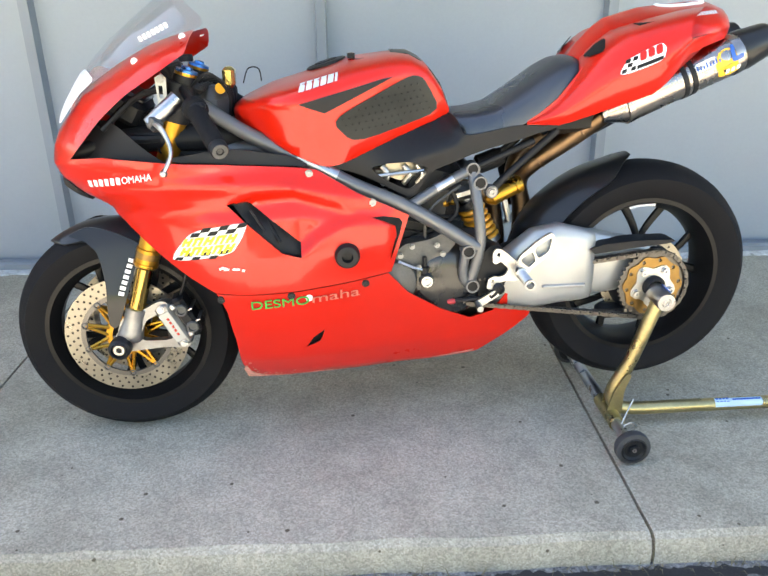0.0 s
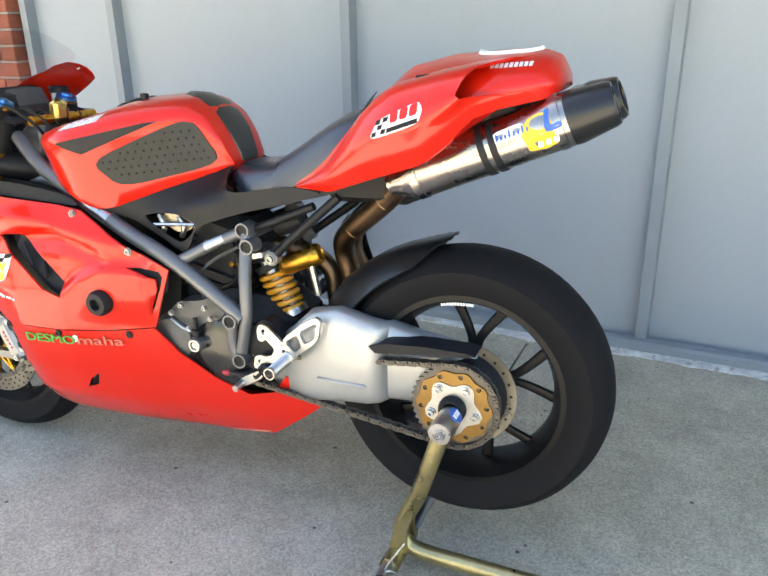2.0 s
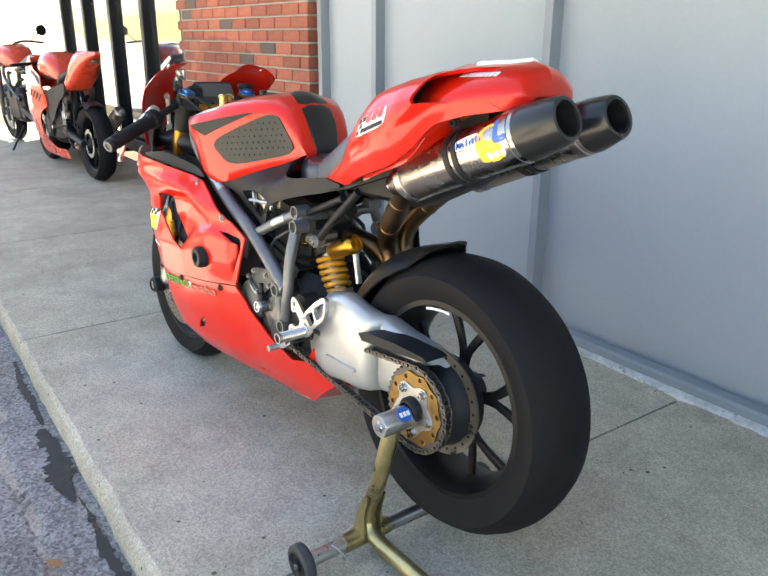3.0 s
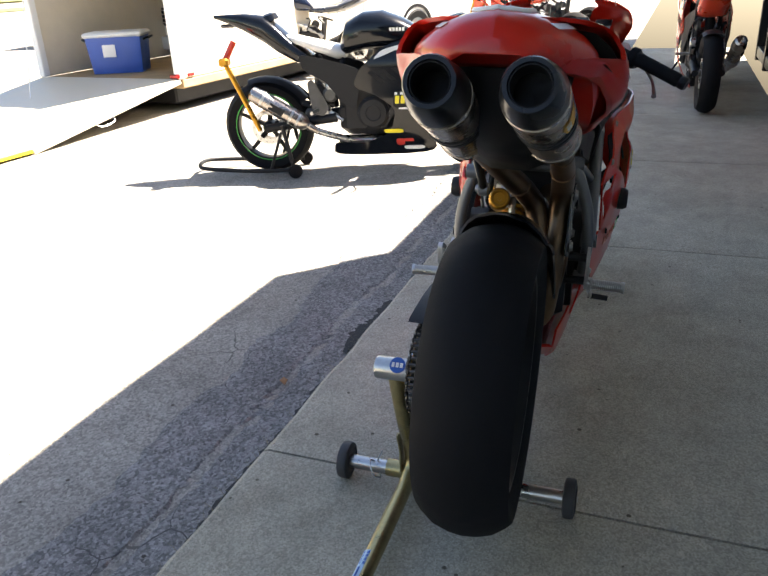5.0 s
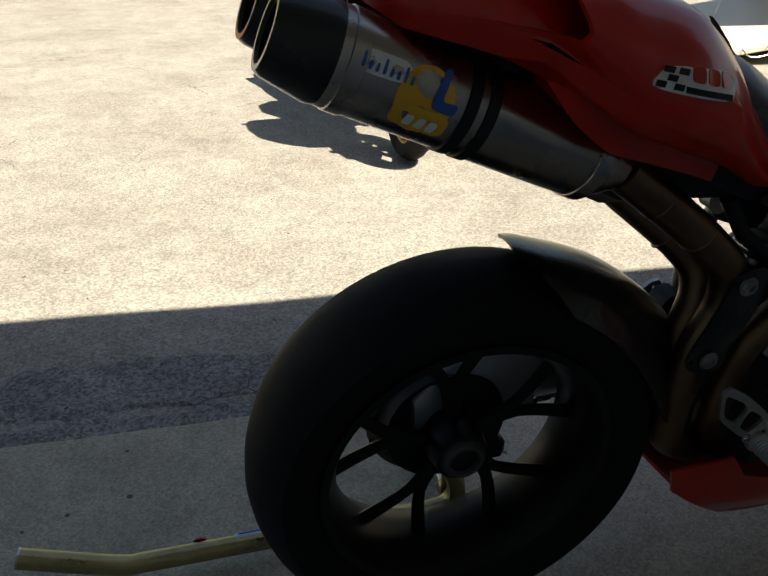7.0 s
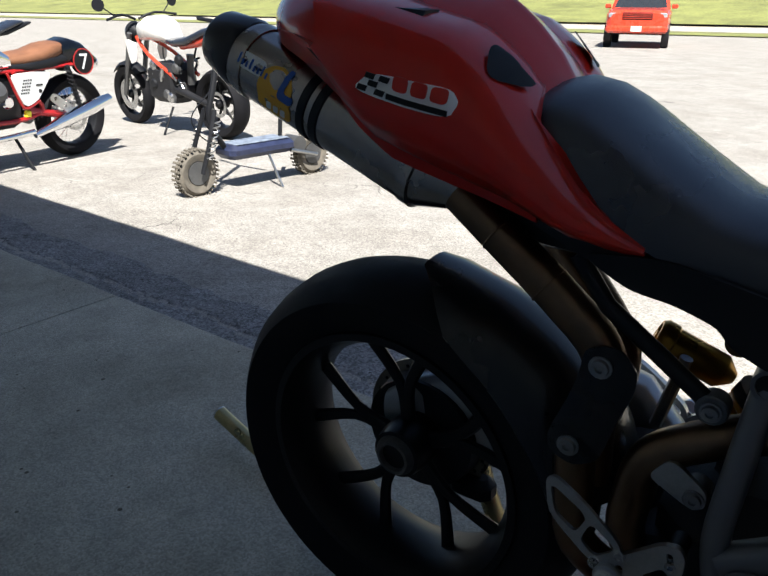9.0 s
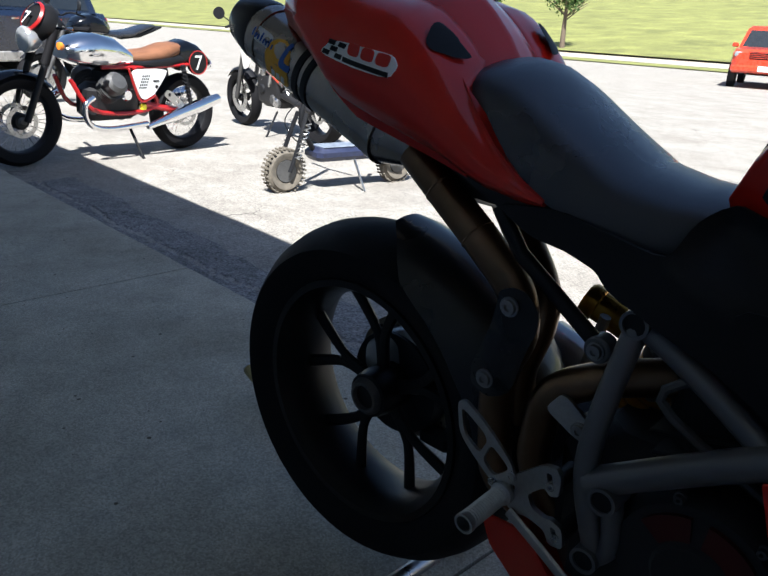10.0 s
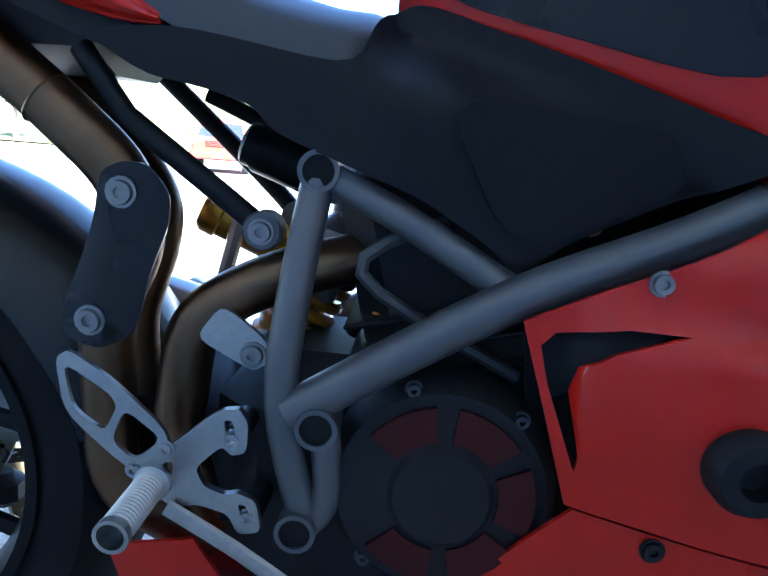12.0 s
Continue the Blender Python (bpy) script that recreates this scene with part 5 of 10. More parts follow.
def tank_half(x, z):
    zt, zb = lerp_table(TT, x), lerp_table(TB, x)
    return lerp_table(TW, x) * lerp_table(TG, min(1.0, max(0.0, (z - zb) / max(zt - zb, 0.001))))


bm = bm_new()
rings = []
for i in range(28):
    x = -1.093 + 0.537 * i / 27
    zt, zb, w = lerp_table(TT, x), lerp_table(TB, x), lerp_table(TW, x)
    half = [(w * g, zb + (zt - zb) * u) for u, g in TG]
    ring = [(x, -y, z) for y, z in half] + [(x, y, z) for y, z in reversed(half[:-1])]
    ring += [(x, w * 0.7, zb - 0.01), (x, -w * 0.7, zb - 0.01)]
    rings.append(ring)
loft(bm, rings)
tank = part("fuel_tank", bm, M_RED, bike, "red fuel tank with dark grip pads", sharp=55)
for s in (-1, 1):
    bm = bm_new()
    shell(bm, [(-0.862, 0.873), (-0.662, 0.966), (-0.626, 0.960), (-0.577, 0.872), (-0.806, 0.812)] if s < 0 else [(-0.868, 0.884), (-0.765, 0.930), (-0.690, 0.966), (-0.660, 0.974), (-0.638, 0.964), (-0.598, 0.906), (-0.589, 0.881), (-0.829, 0.816)], lambda x, z: tank_half(x, z) + 0.003, 0.004, (), 0.012, s)
    pad = part("grip_pad", bm, M_PAD if s < 0 else M_CARBON, tank, "smoked rubber grip pad with studs" if s < 0 else "plain black grip pad")
    bm = bm_new()
    shell(bm, [(-0.934, 0.914), (-0.73, 0.962), (-0.704, 0.965), (-0.874, 0.891)] if s < 0 else [(-0.93, 0.915), (-0.868, 0.946), (-0.80, 0.966), (-0.722, 0.975), (-0.80, 0.937), (-0.88, 0.902)], lambda x, z: tank_half(x, z) + 0.003, 0.004, (), 0.012, s, ease=False)
    part("grip_pad", bm, M_BLACKPLASTIC, tank)
    bm = bm_new()
    for i in range(15 if s < 0 else 0):
        for j in range(9):
            x = -0.84 + i * 0.0165 + (j % 2) * 0.008
            z = 0.822 + j * 0.0165 + (x + 0.84) * 0.12
            if inside((x, z), [(-0.845, 0.872), (-0.665, 0.954), (-0.634, 0.948), (-0.592, 0.880), (-0.80, 0.826)]):
                lathe(bm, (x, s * (tank_half(x, z) + 0.002), z), (0, s, 0.25), [(0.0026, 0), (0.0022, 0.0022), (0.0001, 0.003)], 6)
    if s < 0:
        part("studs", bm, M_BLACK, pad)
    # white letter bars where the maker's name stands
    bm = bm_new()
    for k in range(6):
        x, z, w = -0.932 + k * 0.0170, 0.940 + k * 0.0043, 0.0135 if k < 5 else 0.006
        shell(bm, [(x, z), (x + 0.004, z + 0.0165), (x + w + 0.004, z + 0.0165 + w * 0.25), (x + w, z + w * 0.25)], lambda a, b: tank_half(a, b) + 0.0035, 0.003, (), 0.006, s, ease=False)
    part("tank_lettering", bm, M_WHITE, tank, "white letter-shaped bars on the tank")
# tank rear pad and filler
bm = bm_new()
rings = []
for x in (-0.70, -0.66, -0.63, -0.60, -0.578, -0.564, -0.555):
    zt = lerp_table(TT, x)
    w = lerp_table([(-0.70, 0.030), (-0.64, 0.046), (-0.58, 0.044), (-0.555, 0.034)], x)
    x += 0.002 if x > -0.59 else 0.0
    ring = [(x, y, zt - (zt - lerp_table(TB, x)) * 0.045 * (abs(y) / w) ** 2 + 0.0045) for y in (-w, -w / 2, 0, w / 2, w)]
    ring += [(x, y, zt - 0.01) for y in (w, 0, -w)]
    rings.append(ring)
loft(bm, rings)
part("tank_pad", bm, M_CARBON, tank, "black carbon tank pad")
part("filler_cap", lathe(bm_new(), (-0.86, 0, 0.988), (-0.30, 0, 1), [(0.052, 0), (0.052, 0.005), (0.046, 0.008), (0.030, 0.008), (0.028, 0.011), (0.0001, 0.011)], 28), M_BLACKPLASTIC, tank)
part("vent_nub", lathe(bm_new(), (-0.80, -0.05, 1.005), (0, 0, 1), [(0.01, 0), (0.01, 0.012), (0.0001, 0.014)], 10), M_BLACKPLASTIC, tank)

# black side cover under tank and seat
def cover_half(x, z):
    w = lerp_table([(-0.88, 0.128), (-0.7, 0.135), (-0.56, 0.142), (-0.4, 0.125), (-0.3, 0.13)], x) + lerp_table([(0.70, 0.0), (0.80, 0.02), (0.86, 0.03)], z) * lerp_table([(-0.9, 1.0), (-0.62, 0.8), (-0.5, 0.0)], x)
    zb = lerp_table(TB, x)
    k = max(0.0, min(1.0, 1 - (zb - z) / 0.06)) * lerp_table([(-0.88, 1.0), (-0.56, 1.0), (-0.53, 0.0)], x)
    return w * (1 - k) + (tank_half(x, zb) - 0.004) * k


def right_cover_half(x, z):
    """On the right the cover laps over the tank's lower edge."""
    zb = lerp_table(TB, x)
    return max(cover_half(x, z), tank_half(x, max(z, zb)) + 0.010) if z > zb - 0.03 and x < -0.56 else cover_half(x, z)


for s in (-1, 1):
    bm = bm_new()
    shell(bm, ([(-0.875, 0.760), (-0.84, 0.764), (-0.70, 0.816), (-0.56, 0.870)] if s < 0 else [(-0.93, 0.798), (-0.875, 0.780), (-0.84, 0.783), (-0.70, 0.836), (-0.575, 0.877)]) + [(-0.545, 0.862), (-0.53, 0.815), (-0.385, 0.84), (-0.30, 0.832)] + ([(-0.38, 0.803), (-0.50, 0.775), (-0.617, 0.735), (-0.650, 0.675), (-0.668, 0.668)] if s < 0 else
               [(-0.355, 0.80), (-0.405, 0.792), (-0.446, 0.781), (-0.463, 0.763), (-0.484, 0.754), (-0.522, 0.741), (-0.589, 0.718), (-0.649, 0.682), (-0.672, 0.659)]) + [(-0.71, 0.69), (-0.80, 0.737)], cover_half if s < 0 else right_cover_half, 0.005,
          [[(-0.768, 0.748), (-0.725, 0.757), (-0.666, 0.761), (-0.616, 0.742), (-0.640, 0.708), (-0.672, 0.688), (-0.728, 0.715)]] if s < 0 else [], 0.016, s)
    part("side_cover", bm, M_BLACKPLASTIC, bike, "matt black cover under the seat", sharp=50)
    if s > 0:
        bm = bm_new()
        shell(bm, [(-0.77, 0.785), (-0.60, 0.80), (-0.655, 0.695), (-0.70, 0.69), (-0.80, 0.745)], lambda x, z: lerp_table([(-0.88, 0.135), (-0.7, 0.142), (-0.56, 0.149)], x) + lerp_table([(0.70, 0.0), (0.80, 0.02)], z), 0.003, (), 0.025, s)
        part("cover_recess", bm, M_BLACKPLASTIC, bike)
# bridge over the frame beneath the seat
bm = bm_new()
rings = []
for x, zt, zb, w in ((-0.57, 0.862, 0.80, 0.055), (-0.50, 0.83, 0.78, 0.11), (-0.40, 0.845, 0.80, 0.12), (-0.30, 0.875, 0.825, 0.12), (-0.18, 0.93, 0.87, 0.10), (-0.05, 1.0, 0.94, 0.09), (0.08, 1.06, 1.01, 0.07)):
    rings.append([(x, -w, zb), (x, -w, (zt + zb) / 2), (x, -w * 0.6, zt), (x, w * 0.6, zt), (x, w, (zt + zb) / 2), (x, w, zb)])
loft(bm, rings)
part("undertail", bm, M_BLACKPLASTIC, bike)
bm = bm_new()
loft(bm, [[(x, -w, zt), (x, -w, zb + 0.02), (x, -w * 0.5, zb), (x, w * 0.5, zb), (x, w, zb + 0.02), (x, w, zt)] for x, zt, zb, w in
          ((-0.30, 0.85, 0.80, 0.10), (-0.15, 0.93, 0.80, 0.075), (0.0, 1.0, 0.87, 0.055), (0.07, 1.02, 0.93, 0.055), (0.105, 1.03, 1.0, 0.05))])
part("undertray", bm, M_BLACK, bike)

# ---------- seat ----------
ST = [(-0.562, 0.862), (-0.54, 0.874), (-0.50, 0.876), (-0.443, 0.889), (-0.372, 0.935), (-0.31, 0.977), (-0.275, 0.994), (-0.24, 1.000), (-0.215, 0.990)]
SB = [(-0.562, 0.84), (-0.53, 0.812), (-0.45, 0.815), (-0.391, 0.832), (-0.355, 0.85), (-0.30, 0.885), (-0.215, 0.945)]
SWD = [(-0.562, 0.07), (-0.54, 0.095), (-0.50, 0.108), (-0.42, 0.118), (-0.34, 0.126), (-0.28, 0.126), (-0.24, 0.118), (-0.215, 0.095)]
bm = bm_new()
rings = []
for i in range(24):
    x = -0.562 + 0.347 * i / 23
    zt, zb, w = lerp_table(ST, x), lerp_table(SB, x), lerp_table(SWD, x)
    ring = []
    for j in range(13):
        a = math.pi * j / 12
        u = -math.cos(a)
        ring.append((x, u * w, zb + (zt - zb) * (math.sin(a) ** 0.55)))
    ring += [(x, w * 0.8, zb - 0.008), (x, -w * 0.8, zb - 0.008)]
    rings.append(ring)
loft(bm, rings)
part("seat", bm, M_SEAT, bike, "black foam race seat", sharp=60)

# ---------- tail ----------
LT = [(-0.385, 0.836), (-0.35, 0.862), (-0.315, 0.895), (-0.27, 0.955), (-0.234, 1.010), (-0.20, 1.046), (-0.166, 1.072), (-0.074, 1.096), (0.05, 1.107), (0.10, 1.108), (0.135, 1.097), (0.150, 1.070)]
LB = [(-0.385, 0.826), (-0.303, 0.823), (-0.20, 0.862), (-0.088, 0.900), (-0.043, 0.935), (-0.002, 0.985), (0.05, 1.005), (0.12, 1.020), (0.150, 1.038)]
LW = [(-0.385, 0.13), (-0.31, 0.152), (-0.22, 0.188), (-0.14, 0.206), (-0.06, 0.208), (0.0, 0.196), (0.05, 0.175), (0.13, 0.10)]
HW = [(-0.385, 0.10), (-0.25, 0.125), (-0.12, 0.155), (-0.04, 0.164), (0.03, 0.156), (0.09, 0.124), (0.13, 0.092), (0.150, 0.06)]


def tail_shape(x, z, table, prof):
    zt, zb = lerp_table(LT, x), lerp_table(LB, x)
    u = min(1.0, max(0.0, (z - zb) / max(zt - zb, 0.001)))
    return lerp_table(table, x) * lerp_table(prof, u)


def tail_half(x, z):
    """Outer flank with the winged scoop."""
    return tail_shape(x, z, LW, [(0, 0.88), (0.2, 0.97), (0.38, 1.0), (0.55, 0.97), (0.72, 0.88), (0.86, 0.72), (1, 0.42)])


def hump_half(x, z):
    return tail_shape(x, z, HW, [(0, 0.93), (0.25, 1.0), (0.45, 0.95), (0.65, 0.80), (0.82, 0.58), (0.93, 0.36), (1, 0.0)])


bm = bm_new()
rings = []
US = (0, 0.1, 0.2, 0.32, 0.42, 0.52, 0.62, 0.72, 0.82, 0.90, 0.96, 0.99)
for i in range(30):
    x = -0.262 + 0.412 * i / 29
    zt, zb = lerp_table(LT, x), lerp_table(LB, x)
    crown = 0.006 if i > 0 else 0
    half = [(x, -hump_half(x, zb + (zt - zb) * u), zb + (zt - zb) * u) for u in US] + [(x, 0, zt + 0.001)]
    full = half + [(x, -y, z) for x, y, z in reversed(half[:-1])]
    full += [(x, hump_half(x, zb) * 0.75, zb + 0.008), (x, -hump_half(x, zb) * 0.75, zb + 0.008)]
    rings.append(full)
loft(bm, rings)
tail = part("tail_cowl", bm, M_RED, bike, "red tail cowl with open side scoops", sharp=50)
# where each flank ends: it sweeps back low under the scoop and again along the top rim
FLANK_END = [(0.0, 0.120), (0.22, 0.100), (0.32, 0.02), (0.38, -0.012), (0.50, -0.022), (0.66, -0.012), (0.80, 0.012), (0.92, 0.055), (1.0, 0.09)]
for s in (-1, 1):
    bm = bm_new()
    outer, inner = [], []
    for u in [k / 22 for k in range(23)]:
        end = lerp_table(FLANK_END, u)
        row, row_in = [], []
        for i in range(27):
            x = -0.385 + (end + 0.385) * i / 26
            zt, zb = lerp_table(LT, x), lerp_table(LB, x)
            rise = lerp_table([(-0.36, 0.0), (-0.24, 0.030), (-0.06, 0.032), (0.04, 0.0)], x) * max(0.0, 1 - u / 0.34) if s > 0 else 0.0
            z = zb + (zt - zb) * lerp_table([(0, 0), (0.78, 0.78), (0.9, 0.86), (1, 0.87)], u) + rise
            y = lerp_table(LW, x) * lerp_table([(0, 0.88), (0.2, 0.97), (0.38, 1.0), (0.55, 0.97), (0.70, 0.89), (0.82, 0.78), (0.92, 0.64), (1, 0.50)], u)
            low = max(0.0, min(1.0, (0.42 - u) / 0.14))
            high = max(0.0, min(1.0, (u - 0.86) / 0.14))
            blend = max(0.0, min(1.0, (x + 0.08) / 0.11)) * low
            y = y * (1 - blend) + (hump_half(x, z) + 0.002) * blend
            if x > -0.25:
                y = y * (1 - high) + (hump_half(x, z) - 0.003) * high
            if x < -0.25:
                y = max(y, lerp_table(SWD, max(x, -0.56)) * 1.02)
            row.append((x, s * y, z))
            row_in.append((x, s * (y - 0.008), z - (0.006 if u > 0.8 else 0.0)))
        outer.append(row), inner.append(row_in)
    loft(bm, [r + list(reversed(q)) for r, q in zip(outer, inner)])
    flank = part("tail_flank", bm, M_RED, tail, "red flank curling into an air scoop", sharp=50)
    # black filler as painted shade inside each scoop, and the rim seam at its front
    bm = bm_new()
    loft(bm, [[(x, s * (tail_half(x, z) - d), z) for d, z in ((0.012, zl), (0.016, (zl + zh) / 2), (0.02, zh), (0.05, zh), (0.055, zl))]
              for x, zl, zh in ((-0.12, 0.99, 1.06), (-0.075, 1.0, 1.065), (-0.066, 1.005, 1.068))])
    part("scoop_duct", bm, M_BLACK, tail, "black filler painting the shade inside the air scoop")
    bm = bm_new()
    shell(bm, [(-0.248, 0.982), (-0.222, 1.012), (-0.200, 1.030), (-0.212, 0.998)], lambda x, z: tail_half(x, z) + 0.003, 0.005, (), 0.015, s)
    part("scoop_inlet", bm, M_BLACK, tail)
    # sticker with a chequered flag
    def deck(u, v):
        u = u if s < 0 else 1 - u
        x, z = (-0.185 + u * 0.10, 0.943 + u * 0.036 + v * 0.042) if s < 0 else (-0.192 + u * 0.108, 0.958 + u * 0.025 + v * 0.029)
        return x, z
    bm = bm_new()
    shell(bm, [deck(-0.05, 0.0), deck(0.15, 0.8), deck(0.95, 1.0), deck(1.05, 0.6), deck(0.98, 0.0)], lambda x, z: tail_half(x, z) + 0.0022, 0.003, (), 0.015, s)
    flag = part("number_sticker", bm, M_WHITE, tail, "white race series sticker with a chequered flag")
    for k in range(3):
        bm = bm_new()
        q = [deck(0.42 + k * 0.19, 0.45), deck(0.42 + k * 0.19, 0.95), deck(0.57 + k * 0.19, 0.95), deck(0.57 + k * 0.19, 0.45)]
        shell(bm, q, lambda x, z: tail_half(x, z) + 0.0036, 0.002, (), 0.02, s)
        part("red_bar", bm, M_RED, flag)
    for u, v in ((0.02, 0.1), (0.14, 0.34), (0.22, 0.1), (0.10, 0.58), (0.26, 0.6)):
        bm = bm_new()
        shell(bm, [deck(u, v), deck(u + 0.02, v + 0.2), deck(u + 0.12, v + 0.2), deck(u + 0.10, v)], lambda x, z: tail_half(x, z) + 0.0036, 0.002, (), 0.02, s, ease=False)
        part("flag_square", bm, M_BLACK, flag)
    bm = bm_new()
    shell(bm, [deck(0.36, 0.08), deck(0.36, 0.28), deck(0.97, 0.28), deck(0.97, 0.08)], lambda x, z: tail_half(x, z) + 0.0036, 0.002, (), 0.02, s, ease=False)
    part("black_bar", bm, M_BLACK, flag)
    bm = bm_new()
    for k in range(9):
        x = 0.02 + k * 0.0085
        z = 1.074 + k * 0.0006
        shell(bm, [(x, z), (x, z + 0.008), (x + 0.006, z + 0.008), (x + 0.006, z)], lambda a, b: hump_half(a, b) + 0.004, 0.002, (), 0.02, s, ease=False)
    part("tail_lettering", bm, M_WHITE, tail, "small white bars")
    bolt(bike, (0.03, s * 0.105, 1.005), (0, s, -0.2), 0.010, 0.012, M_ENGINE)
HUMP = [(0.0, 1.0), (0.36, 0.93), (0.58, 0.82), (0.80, 0.65)]
ring = []
for k in range(25):
    x, y = 0.035 + 0.062 * math.cos(math.tau * k / 24), 0.05 * math.sin(math.tau * k / 24)
    zt, zb = lerp_table(LT, x), lerp_table(LB, x)
    ring.append((x, y, zb + (zt - zb) * lerp_table(HUMP, abs(y) / lerp_table(HW, x)) + 0.002))
bm = tube(bm_new(), ring, 0.0045, 6, 1, flat=0.5)
part("number_roundel", bm, M_WHITE, tail, "white ring on the tail")
tail.location = (0.018, 0.0, 0.013)

# ---------- front end ----------
front_wheel = new("front_wheel")
front_wheel.parent = bike
tyre(front_wheel, FAX, FAY, FAZ, 0.302, 0.122, 0.214, "slick front tyre")
spoked_rim(front_wheel, FAX, FAY, FAZ, 0.218, 0.095, 0.045, 5, offset=0.0, split=0.22, width=0.014, turn=0.9)
for s in (-1, 1):
    c = (FAX, FAY + s * 0.066, FAZ)
    drilled_disc(front_wheel, c, 0.122, 0.164, M_DISC, 3, 36)
    part("disc_rim", disc_ring(bm_new(), c, 0.109, 0.1215, 0.007), mat("grey_disc_rim", (0.16, 0.15, 0.14), 0.4, metal=0.8) if s < 0 else bpy.data.materials["grey_disc_rim"], front_wheel)
    carrier = part("disc_carrier", disc_ring(bm_new(), c, 0.040, 0.056, 0.005), M_GOLD, front_wheel, "gold brake disc carrier")
    for k in range(10):
        a = math.tau * k / 10
        bm = bm_new()
        for da in (-0.22, 0.22):
            tube(bm, [(c[0] + 0.05 * math.cos(a + da * 0.4), c[1], c[2] + 0.05 * math.sin(a + da * 0.4)), (c[0] + 0.110 * math.cos(a + da * 1.36), c[1], c[2] + 0.110 * math.sin(a + da * 1.36))], 0.0055, 7, 1)
        part("carrier_arm", bm, M_GOLD, carrier)
        part("disc_bobbin", lathe(bm_new(), (c[0] + 0.113 * math.cos(a + 0.314), c[1] - s * 0.004, c[2] + 0.113 * math.sin(a + 0.314)), (0, s, 0), [(0.0095, 0), (0.0095, 0.009), (0.006, 0.010), (0.0055, 0.007), (0.0001, 0.007)], 12), M_ENGINEGREY, carrier)
    part("spacer", lathe(bm_new(), (FAX, FAY + s * 0.07, FAZ), (0, s, 0), [(0.026, 0), (0.026, 0.02)], 18), M_ALU, front_wheel)

# fork legs: gold tubes with cast feet, calipers
FT = Vector((-1.195, 0, 0.985))
FB = Vector((FAX + 0.022, 0, FAZ + 0.02))
fd = (FB - FT).normalized()
for s in (-1, 1):
    fork = new("fork_leg")
    fork.parent = bike
    y = FAY * 0.6 + s * 0.107
    top, low = FT + Vector((0, y, 0)), FB + Vector((0, y, 0))
    part("outer_tube", tube(bm_new(), [top, top.lerp(low, 0.705)], 0.0275, 20, 1), M_GOLD, fork, "gold anodised fork tube")
    part("top_sleeve", tube(bm_new(), [top.lerp(low, 0.01), top.lerp(low, 0.17)], 0.0295, 20, 1), M_BLACKPLASTIC, fork)
    part("fork_collar", lathe(bm_new(), top.lerp(low, 0.705), fd, [(0.0275, -0.045), (0.0305, -0.043), (0.0305, -0.006), (0.0318, -0.005), (0.0318, 0.003), (0.026, 0.010)], 22), M_GOLD, fork)
    part("fork_label", lathe(bm_new(), top.lerp(low, 0.705) - fd * 0.026, fd, [(0.0306, -0.008), (0.0312, -0.008), (0.0312, 0.008), (0.0306, 0.008)], 22), M_SPROCKET, fork)
    part("inner_tube", tube(bm_new(), [top.lerp(low, 0.69), top.lerp(low, 0.90)], 0.0215, 18, 1), mat("gold_nitride", (0.55, 0.36, 0.10), 0.18, metal=1.0) if s < 0 else bpy.data.materials["gold_nitride"], fork)
    bm = bm_new()
    tube(bm, [top.lerp(low, 0.885), top.lerp(low, 0.935), low, low + fd * 0.012], [0.028, 0.027, 0.034, 0.026], 16, 3)
    fy0, fy1 = sorted((y - s * 0.010, y + s * 0.012))
    plate(bm, [(FAX + dx, FAZ + dz) for dx, dz in ((-0.022, -0.008), (0.0, -0.026), (0.04, -0.022), (0.11, -0.016), (0.168, -0.022), (0.180, -0.008), (0.168, 0.012), (0.128, 0.112), (0.108, 0.116), (0.055, 0.088), (0.005, 0.072))], fy0, fy1,
          [[(FAX + dx, FAZ + dz) for dx, dz in ((0.046, 0.004), (0.142, 0.004), (0.112, 0.084), (0.066, 0.062))]], step=0.04)
    part("fork_foot", bm, mat("grey_cast_alloy", (0.30, 0.30, 0.30), 0.4, metal=0.9, vary=0.2, scale=18) if s < 0 else bpy.data.materials["grey_cast_alloy"], fork, "cast aluminium fork foot")
    part("axle_slider", lathe(bm_new(), (FAX, y + s * 0.03, FAZ), (0, s, 0), [(0.027, -0.012), (0.029, 0), (0.028, 0.022), (0.020, 0.030), (0.018, 0.02), (0.0175, 0.02)], 24), M_BLACKPLASTIC, fork)
    part("axle_nut", lathe(bm_new(), (FAX, y + s * 0.03, FAZ), (0, s, 0), [(0.0172, 0.004), (0.0172, 0.021), (0.014, 0.025), (0.008, 0.025), (0.0075, 0.018), (0.0001, 0.018)], 12), M_ALU, fork)
    cal = new("brake_caliper")
    cal.parent = fork
    q = pose(FAX + 0.142, y - s * 0.018, FAZ + 0.047, 0, -27, 0)
    part("caliper_body", box(bm_new(), None, (0.046, 0.058, 0.135), 0.010, q @ pose(-0.004, s * 0.008, 0)), bpy.data.materials["grey_cast_alloy"], cal, "silver radial brake caliper")
    part("caliper_bridge", box(bm_new(), None, (0.040, 0.075, 0.115), 0.010, q @ pose(0.036, -s * 0.002, 0.004)), M_BLACKPLASTIC, cal)
    part("caliper_window", box(bm_new(), None, (0.014, 0.012, 0.016), 0.003, q @ pose(0.024, s * 0.034, -0.040)), M_ALU, cal)
